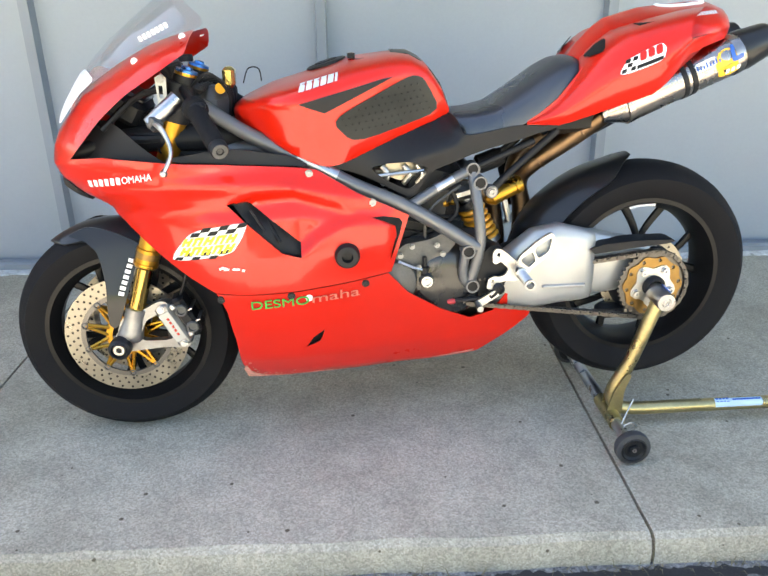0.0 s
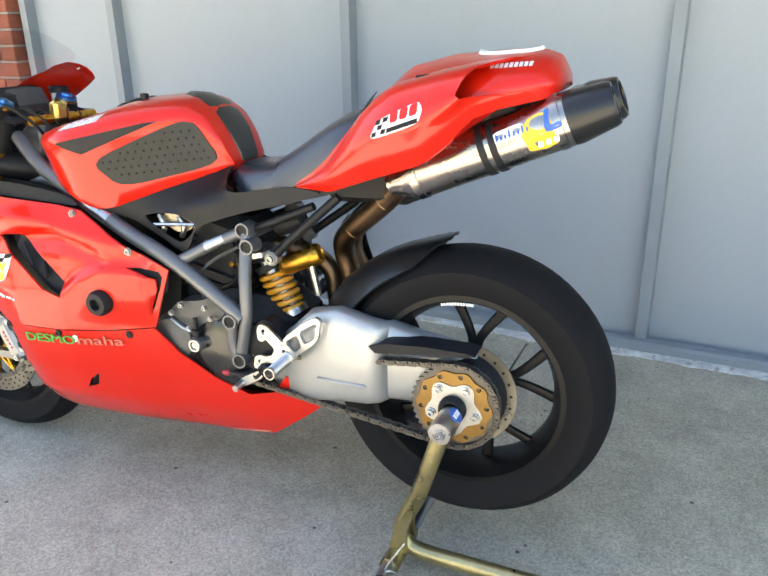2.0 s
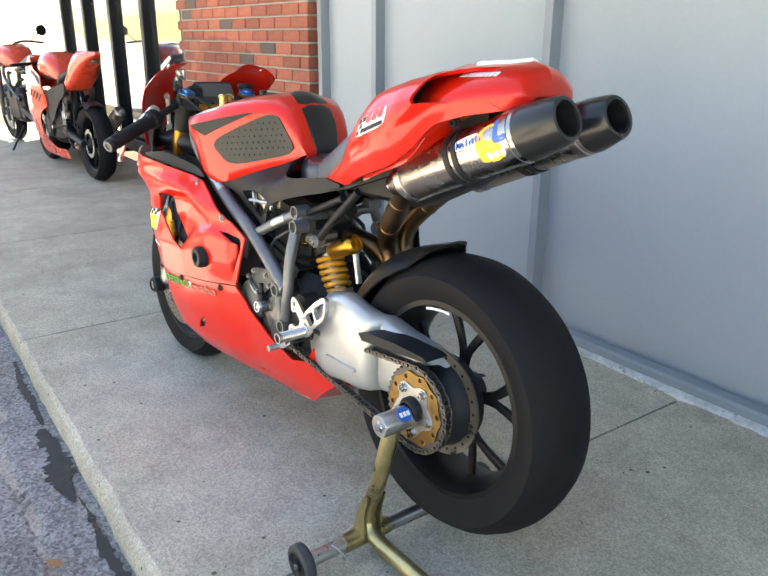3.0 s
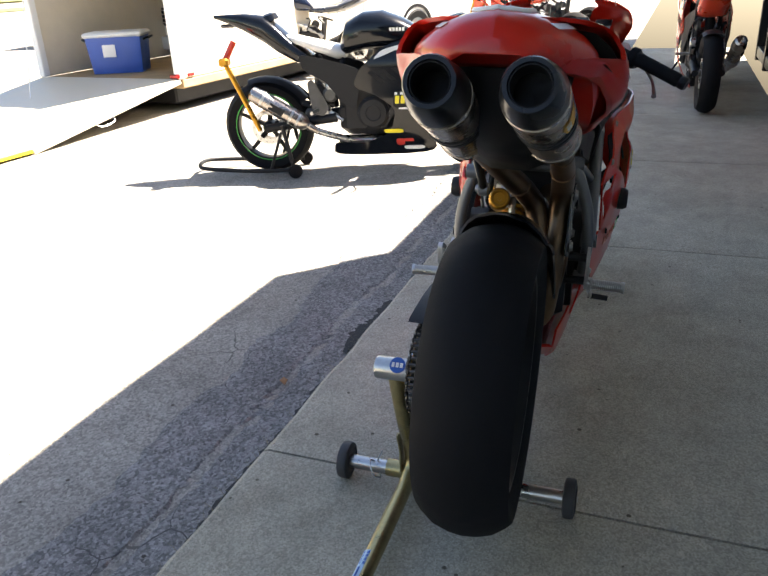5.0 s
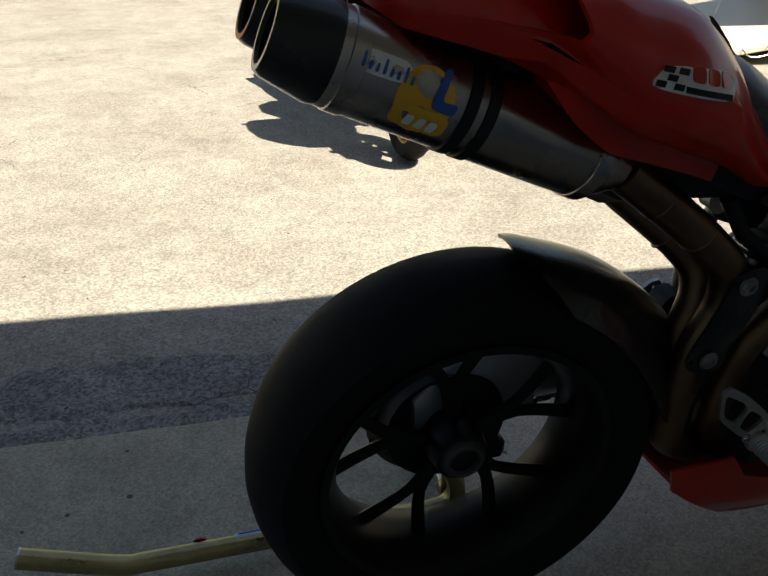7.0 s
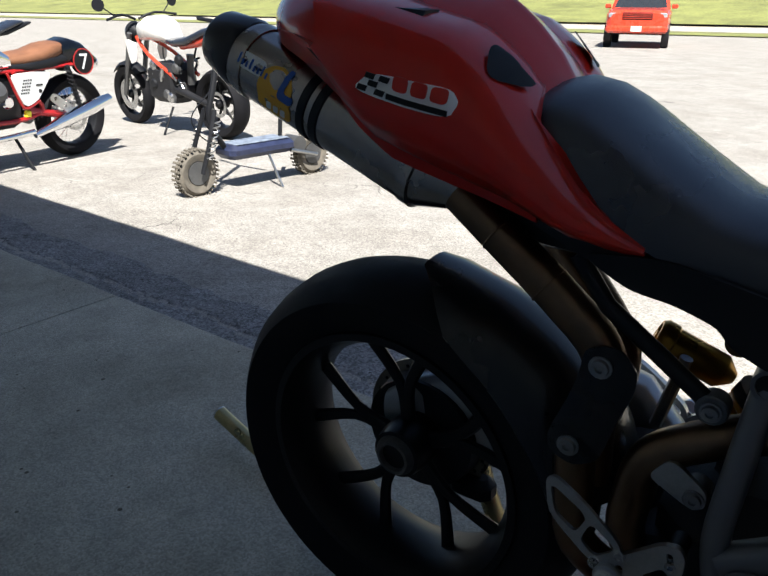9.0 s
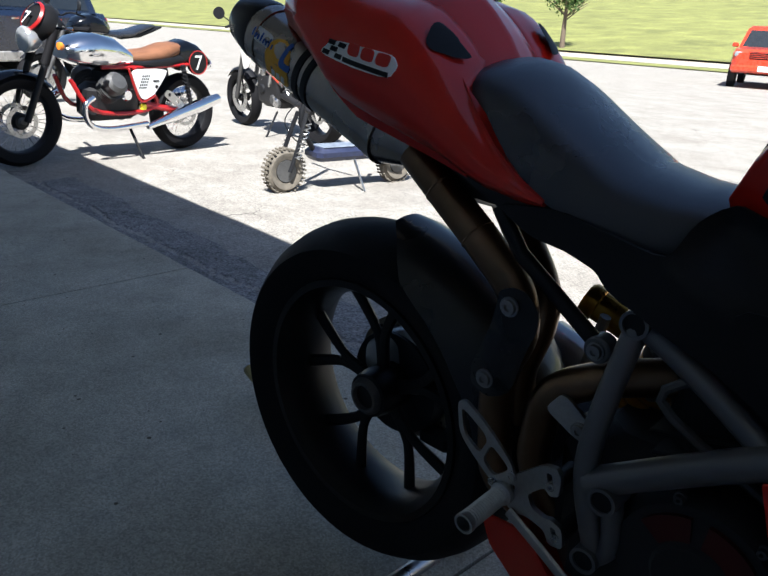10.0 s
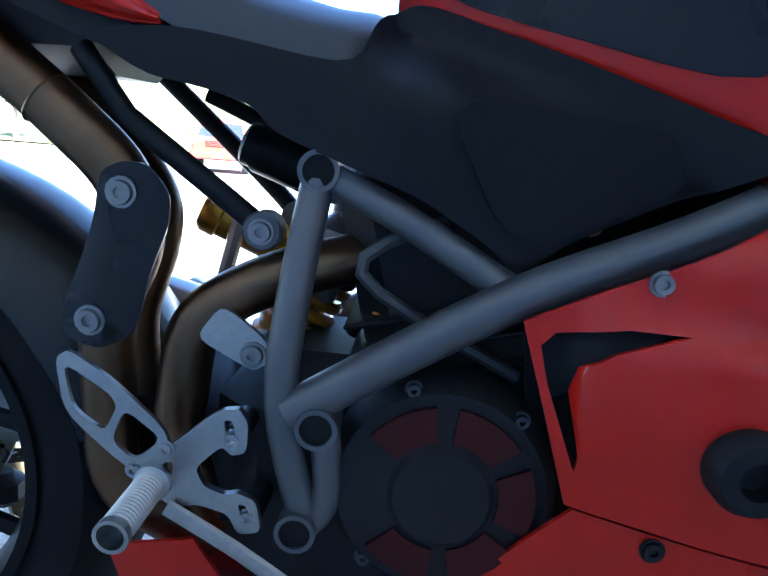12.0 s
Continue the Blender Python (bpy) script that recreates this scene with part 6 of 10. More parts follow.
    part("caliper_window", box(bm_new(), None, (0.014, 0.012, 0.016), 0.003, q @ pose(0.024, s * 0.034, 0.046)), M_ALU, cal)
    for k in (-1, 1):
        part("piston_cap", lathe(bm_new(), q @ Vector((0.038, s * 0.034, k * 0.027)), (0, s, 0), [(0.017, 0), (0.017, 0.004), (0.014, 0.007), (0.010, 0.007), (0.009, 0.003), (0.0001, 0.003)], 18), M_ENGINEGREY, cal)
        part("cooling_fin", box(bm_new(), None, (0.030, 0.066, 0.005), 0.001, q @ pose(0.050, 0, k * 0.018)), M_STEEL, cal)
    part("caliper_face", box(bm_new(), None, (0.030, 0.003, 0.088), 0.0008, q @ pose(-0.006, s * 0.0375, 0)), M_SWINGARM, cal, "pale machined face plate")
    bm = bm_new()
    for k in range(5):
        box(bm, None, (0.006, 0.002, 0.0075), 0, q @ pose(-0.004, s * 0.0392, -0.024 + k * 0.012))
    part("caliper_lettering", bm, mat("red_print", (0.5, 0.03, 0.02), 0.4) if s < 0 else bpy.data.materials["red_print"], cal, "red lettering bar")
    for k in (-1, 1):
        p = q @ Vector((-0.006, s * 0.036, k * 0.056))
        bolt(cal, p, (0, s, 0), 0.008, 0.008, M_STEEL)
    part("brake_hose", tube(bm_new(), [q @ Vector((0.03, 0, 0.04)), (FAX + 0.20, y * 0.9, FAZ + 0.25), (FAX + 0.16, y * 0.7, FAZ + 0.40), (FAX + 0.20, y * 0.5, FAZ + 0.55)], 0.0045, 7, 5), M_BLACKPLASTIC, cal)
# clamps
for f, h in ((0.045, 0.022), (0.30, 0.034)):
    c = FT.lerp(FB, f)
    bm = bm_new()
    box(bm, None, (0.075, 0.25, h), 0.012, Matrix.Translation(c + Vector((0.015, FAY * 0.6, 0))) @ pose(0, 0, 0, 0, 23, 0))
    part("fork_clamp", bm, M_BLACKPLASTIC if f > 0.1 else M_ENGINE, bike)
for s in (-1, 1):
    part("fork_cap", lathe(bm_new(), FT + Vector((0, FAY * 0.6 + s * 0.107, 0)), -fd, [(0.0275, -0.004), (0.026, 0.006), (0.014, 0.008), (0.012, 0.014), (0.0001, 0.014)], 20),
         mat("blue_anodised", (0.05, 0.2, 0.5), 0.3, metal=0.8) if s < 0 else bpy.data.materials["blue_anodised"], bike)

# front mudguard
bm = bm_new()
rings = []
for i in range(17):
    a = math.radians(62 + i * 3.9)
    w = lerp_table([(0, 0.066), (0.6, 0.068), (0.86, 0.052), (0.95, 0.030), (1.0, 0.006)], i / 16)
    r0 = lerp_table([(0, 0.318), (0.75, 0.319), (1.0, 0.3155)], i / 16)
    drop = 0.045 * (w / 0.068) ** 1.5
    ring = []
    for j in range(9):
        u = -1 + j / 4
        ring.append((FAX + (r0 - drop * abs(u) ** 2.4) * math.cos(a), FAY + u * w, FAZ + (r0 - drop * abs(u) ** 2.4) * math.sin(a)))
    for j in range(9):
        u = 1 - j / 4
        ring.append((FAX + (r0 - 0.005 - drop * abs(u) ** 2.4) * math.cos(a), FAY + u * w * 0.95, FAZ + (r0 - 0.005 - drop * abs(u) ** 2.4) * math.sin(a)))
    rings.append(ring)
loft(bm, rings)
LEGW = [(0.28, 0.125), (0.42, 0.118), (0.5, 0.098), (0.56, 0.082), (0.61, 0.06)]
guard = part("front_mudguard", bm, M_CARBON, bike, "black carbon front mudguard", sharp=60)
for s in (-1, 1):
    bm = bm_new()
    shell(bm, [(-1.550, 0.585), (-1.50, 0.606), (-1.44, 0.594), (-1.365, 0.562), (-1.370, 0.533), (-1.397, 0.454), (-1.436, 0.352), (-1.450, 0.340), (-1.463, 0.352), (-1.462, 0.387), (-1.459, 0.455), (-1.467, 0.512), (-1.477, 0.546), (-1.505, 0.571)],
          lambda x, z: lerp_table(LEGW, z) + s * FAY, 0.004, (), 0.02, s)
    leg = part("mudguard_side", bm, M_CARBON, guard, sharp=60)
    bm = bm_new()
    for k in range(7):
        box(bm, None, (0.014, 0.001, 0.010), 0, pose(-1.421 + 0.0053 * k, s * (lerp_table(LEGW, 0.437 + k * 0.0138) + 0.0045) + FAY, 0.437 + k * 0.0138, s * 12, 20, 0))
    part("mudguard_lettering", bm, M_WHITE, leg, "white bars down the mudguard")

# handlebars: clip-ons, grips, levers
for s in (-1, 1):
    bar = new("clip_on")
    bar.parent = bike
    y0 = FAY * 0.6 + s * 0.107
    c = Vector((-1.212, y0, 0.945))
    e = Vector((-1.105, s * 0.372, 0.852))
    i0 = c + Vector((0.012, s * 0.035, 0.004))
    part("clamp_ring", lathe(bm_new(), c, fd, [(0.028, -0.018), (0.036, -0.017), (0.036, 0.017), (0.028, 0.018)], 22), M_BLACKPLASTIC, bar)
    part("bar_tube", tube(bm_new(), [i0, e], 0.011, 12, 1), M_BLACKPLASTIC, bar)
    g0 = i0.lerp(e, 0.33)
    d = (e - i0).normalized()
    part("grip", lathe(bm_new(), g0, d, [(0.027, 0), (0.029, 0.005), (0.029, 0.022), (0.0225, 0.028), (0.0205, 0.05), (0.0212, 0.075), (0.0205, 0.10), (0.021, (e - g0).length - 0.006), (0.017, (e - g0).length)], 18), M_RUBBER, bar, "black rubber grip")
    plug = part("bar_end", lathe(bm_new(), e, d, [(0.018, 0), (0.020, 0.003), (0.020, 0.018), (0.017, 0.022), (0.006, 0.022), (0.005, 0.016), (0.0001, 0.016)], 20), M_BLACKPLASTIC, bar)
    part("bar_end_ring", lathe(bm_new(), e + d * 0.0215, d, [(0.0165, 0), (0.0165, 0.002), (0.0085, 0.002), (0.0085, 0)], 20), M_ENGINEGREY, plug)
    pump = part("master_cylinder", tube(bm_new(), [(-1.205, s * 0.20, 0.936), (-1.240, s * 0.215, 0.906), (-1.272, s * 0.228, 0.884)], [0.019, 0.0185, 0.014], 14, 2), M_ALU, bar)
    part("lever_perch", box(bm_new(), None, (0.034, 0.022, 0.030), 0.006, pose(-1.255, s * 0.232, 0.884, 0, 30, 0)), M_ENGINEGREY, pump)
    part("pivot_bolt", lathe(bm_new(), (-1.256, s * 0.234, 0.872), (0, s, 0.3), [(0.007, 0), (0.007, 0.014), (0.004, 0.016), (0.0001, 0.016)], 12), M_BLACKPLASTIC, pump)
    part("lever", tube(bm_new(), [(-1.262, s * 0.228, 0.886), (-1.240, s * 0.262, 0.880), (-1.222, s * 0.285, 0.856), (-1.215, s * 0.30, 0.832), (-1.221, s * 0.306, 0.811), (-1.232, s * 0.31, 0.791)], [0.008, 0.007, 0.006, 0.0075], 8, 5, flat=0.7), M_ALU, bar, "silver lever")
    part("lever_ball", lathe(bm_new(), (-1.234, s * 0.31, 0.786), (-0.4, 0, -1), [(0.003, -0.008), (0.0085, -0.004), (0.0085, 0.004), (0.003, 0.008)], 10), M_ALU, bar)
    part("switch_box", box(bm_new(), None, (0.035, 0.035, 0.03), 0.006, Matrix.Translation(i0.lerp(e, 0.42) + Vector((0.004, 0, 0.006)))), M_BLACKPLASTIC, bar)
    if s < 0:
        part("link_arm", plate(bm_new(), [(-1.258, 0.888), (-1.262, 0.978), (-1.247, 0.986), (-1.236, 0.976), (-1.242, 0.888)], -0.143, -0.137, [[(-1.254, 0.897), (-1.255, 0.922), (-1.247, 0.922), (-1.246, 0.897)], [(-1.255, 0.931), (-1.256, 0.959), (-1.246, 0.959), (-1.246, 0.931)]], ease=False, step=0.05), M_SWINGARM, bar, "drilled silver link arm")
        bolt(bar, (-1.249, -0.143, 0.974), (0, -1, 0), 0.008, 0.006)
        part("instrument_box", box(bm_new(), None, (0.030, 0.05, 0.042), 0.007, pose(-1.222, -0.06, 0.986, 0, -12, 0)), M_BLACKPLASTIC, bar)
    else:
        part("reservoir_cup", lathe(bm_new(), (-1.235, 0.13, 0.965), (0, 0, 1), [(0.02, 0), (0.022, 0.034), (0.0001, 0.034)], 18), mat("cloudy_plastic", (0.55, 0.58, 0.60), 0.3), bar, "cloudy plastic fluid cup")
        part("cup_cap", lathe(bm_new(), (-1.235, 0.13, 0.998), (0, 0, 1), [(0.0255, 0), (0.0255, 0.014), (0.023, 0.017), (0.0001, 0.017)], 20), M_BLACKPLASTIC, bar)
        part("cup_hose", tube(bm_new(), [(-1.235, 0.13, 0.966), (-1.232, 0.15, 0.945), (-1.22, 0.19, 0.935)], 0.006, 8, 4), M_BLACKPLASTIC, bar)
part("steering_damper", tube(bm_new(), [(-1.12, -0.09, 0.945), (-1.115, 0.12, 0.945)], 0.013, 12, 1), M_GOLD, bike)
part("ignition_bracket", box(bm_new(), (-1.105, -0.01, 0.965), (0.03, 0.05, 0.05), 0.008), mat("brass_fitting", (0.7, 0.5, 0.16), 0.3, metal=0.9), bike)
for i in range(6):
    y0 = -0.09 + i * 0.035
    part("cable", tube(bm_new(), [(-1.19, y0 * 1.3, 0.945), (-1.14, y0 * 1.6, 0.985 - 0.01 * i), (-1.10, y0, 0.93), (-1.11, y0 * 0.5, 0.86)], 0.004, 6, 5), M_BLACKPLASTIC, bike)
part("thin_wire", tube(bm_new(), [(-1.07, -0.02, 0.95), (-1.055, -0.03, 0.985), (-1.03, -0.03, 0.985), (-1.025, -0.02, 0.955)], 0.0016, 5, 6), M_BLACK, bike)

# ---------- rearsets ----------
for s in (-1, 1):
    rs = new("rearset")
    rs.parent = bike
    if s > 0:
        rs.location = (-0.008, 0, 0.006)
    y = s * 0.175
    y0, y1 = sorted((y - s * 0.008, y))
    bm = bm_new()
    plate(bm, [(-0.360, 0.469), (-0.393, 0.496), (-0.430, 0.529), (-0.448, 0.532), (-0.456, 0.520), (-0.455, 0.494), (-0.443, 0.490), (-0.434, 0.498), (-0.412, 0.476), (-0.420, 0.460), (-0.438, 0.454), (-0.448, 0.457), (-0.465, 0.451),
               (-0.470, 0.423), (-0.450, 0.419), (-0.441, 0.437), (-0.415, 0.443), (-0.402, 0.440), (-0.388, 0.441), (-0.369, 0.456)], y0, y1,
          [[(-0.435, 0.521), (-0.443, 0.521), (-0.447, 0.500), (-0.440, 0.498)], [(-0.449, 0.447), (-0.457, 0.446), (-0.462, 0.428), (-0.455, 0.427)], [(-0.385, 0.478), (-0.393, 0.480), (-0.394, 0.468), (-0.387, 0.466)]], ease=True, step=0.03)
    part("rearset_plate", bm, M_ALU, rs, "machined aluminium rearset plate")
    for x, z in ((-0.442, 0.503), (-0.458, 0.434)):
        bolt(rs, (x, y - s * 0.006, z), (0, s, 0), 0.007, 0.007, M_STEEL)
        part("mount_spacer", tube(bm_new(), [(x, s * 0.12, z), (x, y - s * 0.009, z)], 0.011, 10, 1), M_ENGINE, rs)
    peg0, peg1 = Vector((-0.378, y, 0.462)), Vector((-0.378, s * 0.262, 0.458))
    bm = bm_new()
    prof = [(0.016, 0), (0.016, 0.008)]
    k = 0.01
    while k < 0.078:
        prof += [(0.0118, k), (0.0132, k + 0.0015), (0.0118, k + 0.003)]
        k += 0.0045
    prof += [(0.0138, 0.080), (0.0138, 0.087), (0.0105, 0.087), (0.010, 0.06), (0.0001, 0.06)]
    lathe(bm, peg0, (0, s, -0.03), prof, 18)
    part("foot_peg", bm, M_ALU, rs, "knurled aluminium foot peg")
    # heel guard
    bm = bm_new()
    plate(bm, [(-0.294, 0.562), (-0.306, 0.570), (-0.342, 0.547), (-0.385, 0.510), (-0.392, 0.491), (-0.359, 0.466), (-0.301, 0.515)], y0 + s * 0.004, y1 + s * 0.001,
          [[(-0.300, 0.559), (-0.340, 0.535), (-0.346, 0.524), (-0.335, 0.501), (-0.308, 0.519)], [(-0.352, 0.523), (-0.381, 0.502), (-0.379, 0.494), (-0.360, 0.478), (-0.341, 0.494)]], step=0.03)
    part("heel_guard", bm, M_ALU, rs, "cut-out aluminium heel guard")
    for x, z in ((-0.388, 0.492), (-0.361, 0.470)):
        bolt(rs, (x, y + s * 0.001, z), (0, s, 0), 0.006, 0.005, M_STEEL)
    if s < 0:
        part("shift_lever", plate(bm_new(), [(-0.447, 0.424), (-0.438, 0.418), (-0.440, 0.406), (-0.487, 0.378), (-0.500, 0.378), (-0.502, 0.390), (-0.494, 0.397)], y - 0.014, y - 0.006, [[(-0.459, 0.410), (-0.464, 0.412), (-0.466, 0.406), (-0.461, 0.404)]], step=0.05), M_ALU, rs)
        part("lever_joint", lathe(bm_new(), (-0.438, y + 0.01, 0.424), (0, -1, 0), [(0.015, 0), (0.015, 0.022), (0.008, 0.026), (0.007, 0.022), (0.0001, 0.022)], 16), M_BLACKPLASTIC, rs)
        part("lever_link", tube(bm_new(), [(-0.438, y - 0.004, 0.424), (-0.458, y - 0.004, 0.404), (-0.480, y, 0.396)], 0.011, 10, 3), M_BLACKPLASTIC, rs)
        part("shift_peg", tube(bm_new(), [(-0.494, y - 0.01, 0.386), (-0.494, y - 0.045, 0.384)], 0.0085, 10, 1), M_ALU, rs)
        part("shift_rod", tube(bm_new(), [(-0.478, y + 0.005, 0.396), (-0.55, y + 0.02, 0.386)], 0.006, 8, 1), M_ENGINE, rs)
        part("rod_end", lathe(bm_new(), (-0.548, y + 0.02, 0.386), (-1, 0.1, -0.1), [(0.006, 0), (0.008, 0.006), (0.008, 0.016), (0.005, 0.022)], 10), mat("red_boot", (0.4, 0.03, 0.04), 0.5), rs)
    else:
        part("brake_lever", tube(bm_new(), [(-0.39, y + 0.004, 0.44), (-0.45, y + 0.008, 0.41), (-0.515, y + 0.01, 0.37)], 0.008, 8, 3, flat=0.6), M_ALU, rs)
        part("brake_peg", tube(bm_new(), [(-0.515, y + 0.005, 0.37), (-0.515, y + 0.055, 0.367)], 0.0075, 10, 1), M_BLACKPLASTIC, rs)

# ---------- stickers on the left flank ----------
def writing(parent, name, text, x0, x1, z0, h, slope, skin, material, label):
    """Raised writing on the left skin: fills x0..x1 and the height h, rising by slope."""
    ob = letters(parent, name, text, (0, 0, 0), (1, 0, 0), (0, 0, 1), 1.0, material, label)
    us, ws = [v.co.x for v in ob.data.vertices], [v.co.z for v in ob.data.vertices]
    for v in ob.data.vertices:
        u = (v.co.x - min(us)) / (max(us) - min(us))
        w = (v.co.z - min(ws)) / (max(ws) - min(ws))
        front = v.co.y < 0
        x = x0 + (x1 - x0) * u
        z = z0 + h * w + slope * (x - x0)
        v.co = (x, -(skin(x, z) + (0.0018 if front else -0.001)), z)
    return ob


def on_side(x, z):
    return upper_half(x, z) + 0.0025


for s in (-1, 1):
    def F(u, v):
        u = u if s < 0 else 1 - u
        return (-1.262 + u * 0.155 + v * 0.045, 0.549 + u * 0.020 + v * 0.088) if s < 0 else (-1.232 + u * 0.165, 0.545 + u * 0.035 + v * 0.095)
    bm = bm_new()
    shell(bm, [F(0.0, 0.0), F(-0.02, 0.3), F(0.12, 0.92), F(0.98, 1.0), F(1.0, 0.55), F(0.95, 0.12)], on_side, 0.003, (), 0.02, s)
    tag = part("team_sticker", bm, M_WHITE, bike, "chequered flag sticker with yellow lettering")
    for row in range(2):
        for k in range(6):
            if (k + row) % 2 == 0:
                bm = bm_new()
                u0, v0 = 0.13 + k * 0.14, 0.74 + row * 0.12
                shell(bm, [F(u0, v0), F(u0 + 0.02, v0 + 0.12), F(u0 + 0.16, v0 + 0.12), F(u0 + 0.14, v0)], lambda x, z: on_side(x, z) + 0.0015, 0.002, (), 0.03, s, ease=False)
                part("flag_square", bm, M_BLACK, tag)
                bm = bm_new()
                shell(bm, [F(u0 - 0.1, v0 - 0.70), F(u0 - 0.08, v0 - 0.60), F(u0 + 0.05, v0 - 0.60), F(u0 + 0.03, v0 - 0.70)], lambda x, z: on_side(x, z) + 0.0015, 0.002, (), 0.03, s, ease=False)
                part("flag_square", bm, M_BLACK, tag)
    bm = bm_new()
    for row, n in ((0, 5), (1, 5)):
        for k in range(n):
            u0, v0 = 0.05 + k * 0.175 + (0.03 if row else 0), 0.47 - row * 0.28
            for du, dv, w, h in ((0.0, 0.0, 0.05, 0.24), (0.09, 0.0, 0.05, 0.24), (0.0, 0.18 if k % 2 else 0.09, 0.14, 0.07)):
                shell(bm, [F(u0 + du, v0 + dv), F(u0 + du + 0.02, v0 + dv + h), F(u0 + du + w + 0.02, v0 + dv + h), F(u0 + du + w, v0 + dv)], lambda x, z: on_side(x, z) + 0.0025, 0.002, (), 0.05, s, ease=False)
    part("yellow_lettering", bm, M_YELLOW, tag)
    # white maker's bars on the nose
    bm = bm_new()
    for k in range(6 if s < 0 else 11):
        x = -1.446 + k * 0.0158
        z = 0.729 + 0.0028 * k
        bold = 0.010 if k < 6 else 0.004
        shell(bm, [(x, z), (x, z + 0.017), (x + bold, z + 0.017), (x + bold, z)], on_side, 0.002, (), 0.05, s, ease=False)
        if k >= 6:
            shell(bm, [(x + 0.007, z), (x + 0.007, z + 0.017), (x + 0.0095, z + 0.017), (x + 0.0095, z)], on_side, 0.002, (), 0.05, s, ease=False)
    part("nose_lettering", bm, M_WHITE, bike, "white letter-shaped bars")
    if s < 0:
        writing(bike, "nose_writing", "OMAHA", -1.352, -1.276, 0.7455, 0.0165, 0.17, on_side, M_WHITE, "thin white capitals reading OMAHA")
        writing(bike, "green_writing", "DESMO", -1.076, -0.934, 0.427, 0.0225, 0.035, body_half, M_GREEN, "green vinyl capitals reading DESMO")
        writing(bike, "faded_writing", "maha", -0.926, -0.806, 0.4325, 0.024, 0.05, body_half, M_FADED, "worn pale ghost of the letters maha")
    for count, x0, material, nm in () if s < 0 else ((5, -1.076, M_GREEN, "green_lettering"), (4, -0.925, M_FADED, "faded_lettering")):
        bm = bm_new()
        for k in range(count):
            x, z, h = x0 + k * (0.029 if count == 5 else 0.035), 0.427 - (x0 + 1.076 + k * 0.03) * 0.02, 0.023
            for dx, dz, w, hh in ((0, 0, 0.006, h), (0.016, 0, 0.006, h), (0, 0 if k % 2 else h - 0.006, 0.02, 0.006), (0, (h - 0.006) * 0.5, 0.02, 0.005)):
                shell(bm, [(x + dx, z + dz), (x + dx, z + dz + hh), (x + dx + w, z + dz + hh), (x + dx + w, z + dz)], lambda a, b: body_half(a, b) - 0.0015, 0.002, (), 0.05, s, ease=False)
        part(nm, bm, material, bike, "letter-shaped vinyl bars, partly worn away")
    bm = lathe(bm_new(), (-0.934, s * (body_half(-0.934, 0.447) - 0.004), 0.447), (0, s, 0), [(0.009, 0), (0.009, 0.0025), (0.0001, 0.0025)], 14)
    part("white_dot", bm, M_WHITE, bike)
    # paint chips
    rnd = random.Random(11)
    bm = bm_new()
    for k in range(9):
        x, z = -1.146 + rnd.random() * 0.07, 0.534 + rnd.random() * 0.006
        w = rnd.uniform(0.004, 0.02)
        shell(bm, [(x, z), (x + w * 0.3, z + 0.005), (x + w, z + 0.003), (x + w * 0.8, z - 0.002)], on_side, 0.002, (), 0.05, s, ease=False)
    part("paint_chips", bm, M_WHITE, bike, "chipped paint showing white")
    # exhaust maker's sticker
    a, b = CAN_A + Vector((0, s * 0.086, 0)), CAN_B + Vector((0, s * 0.075, 0))
    d = (b - a).normalized()
    a = a + d * (0.026 if s > 0 else 0.0)
    side = Vector((0, s, 0))
    up2 = d.cross(side).normalized() * (1 if d.cross(side).z > 0 else -1)

    def can_point(u, ang, lift):
        u = u if s < 0 else 0.310 - (u - 0.19) * 0.86
        return a + d * u + (0.0505 + lift) * (math.cos(ang) * side + math.sin(ang) * up2)

    def can_patch(poly, lift, material, nm, parent, lb=""):
        bm = bm_new()
        from mathutils.geometry import delaunay_2d_cdt
        ring = rounded(poly, 3)
        vs, es, fs, *_ = delaunay_2d_cdt([Vector(p) for p in ring] + [Vector((sum(p[0] for p in ring) / len(ring), sum(p[1] for p in ring) / len(ring)))], [(i, (i + 1) % len(ring)) for i in range(len(ring))], [], 1, 1e-6)
        grow(bm, [can_point(v.x, v.y / 0.0505, lift) for v in vs] + [can_point(v.x, v.y / 0.0505, lift - 0.001) for v in vs],
             [tuple(f) for f in fs] + [tuple(i + len(vs) for i in reversed(f)) for f in fs])
        return part(nm, bm, material, parent, lb)
    disc = [(0.278 + 0.036 * math.cos(k * math.tau / 12), -0.002 + 0.036 * math.sin(k * math.tau / 12)) for k in range(12)]
    base = can_patch([(0.19, 0.004), (0.19, 0.026), (0.25, 0.028), (0.25, 0.006)], 0.0008, M_WHITE, "maker_sticker", bike, "white, yellow and blue sticker on the silencer")
    amber = mat("amber_vinyl", (0.80, 0.42, 0.03), 0.4, vary=0.06) if s < 0 else bpy.data.materials["amber_vinyl"]
    can_patch(disc, 0.0012, amber, "amber_disc", base)
    can_patch([(0.246, -0.034), (0.246, -0.008), (0.316, -0.008), (0.316, -0.034)], 0.0014, amber, "amber_band", base)
    for k in range(8):
        u = 0.194 + k * 0.0085
        can_patch([(u, 0.008), (u + 0.001, 0.022 if k % 3 == 0 else 0.016), (u + 0.004, 0.022 if k % 3 == 0 else 0.016), (u + 0.004, 0.008)], 0.002, M_BLUE, "blue_letter", base)
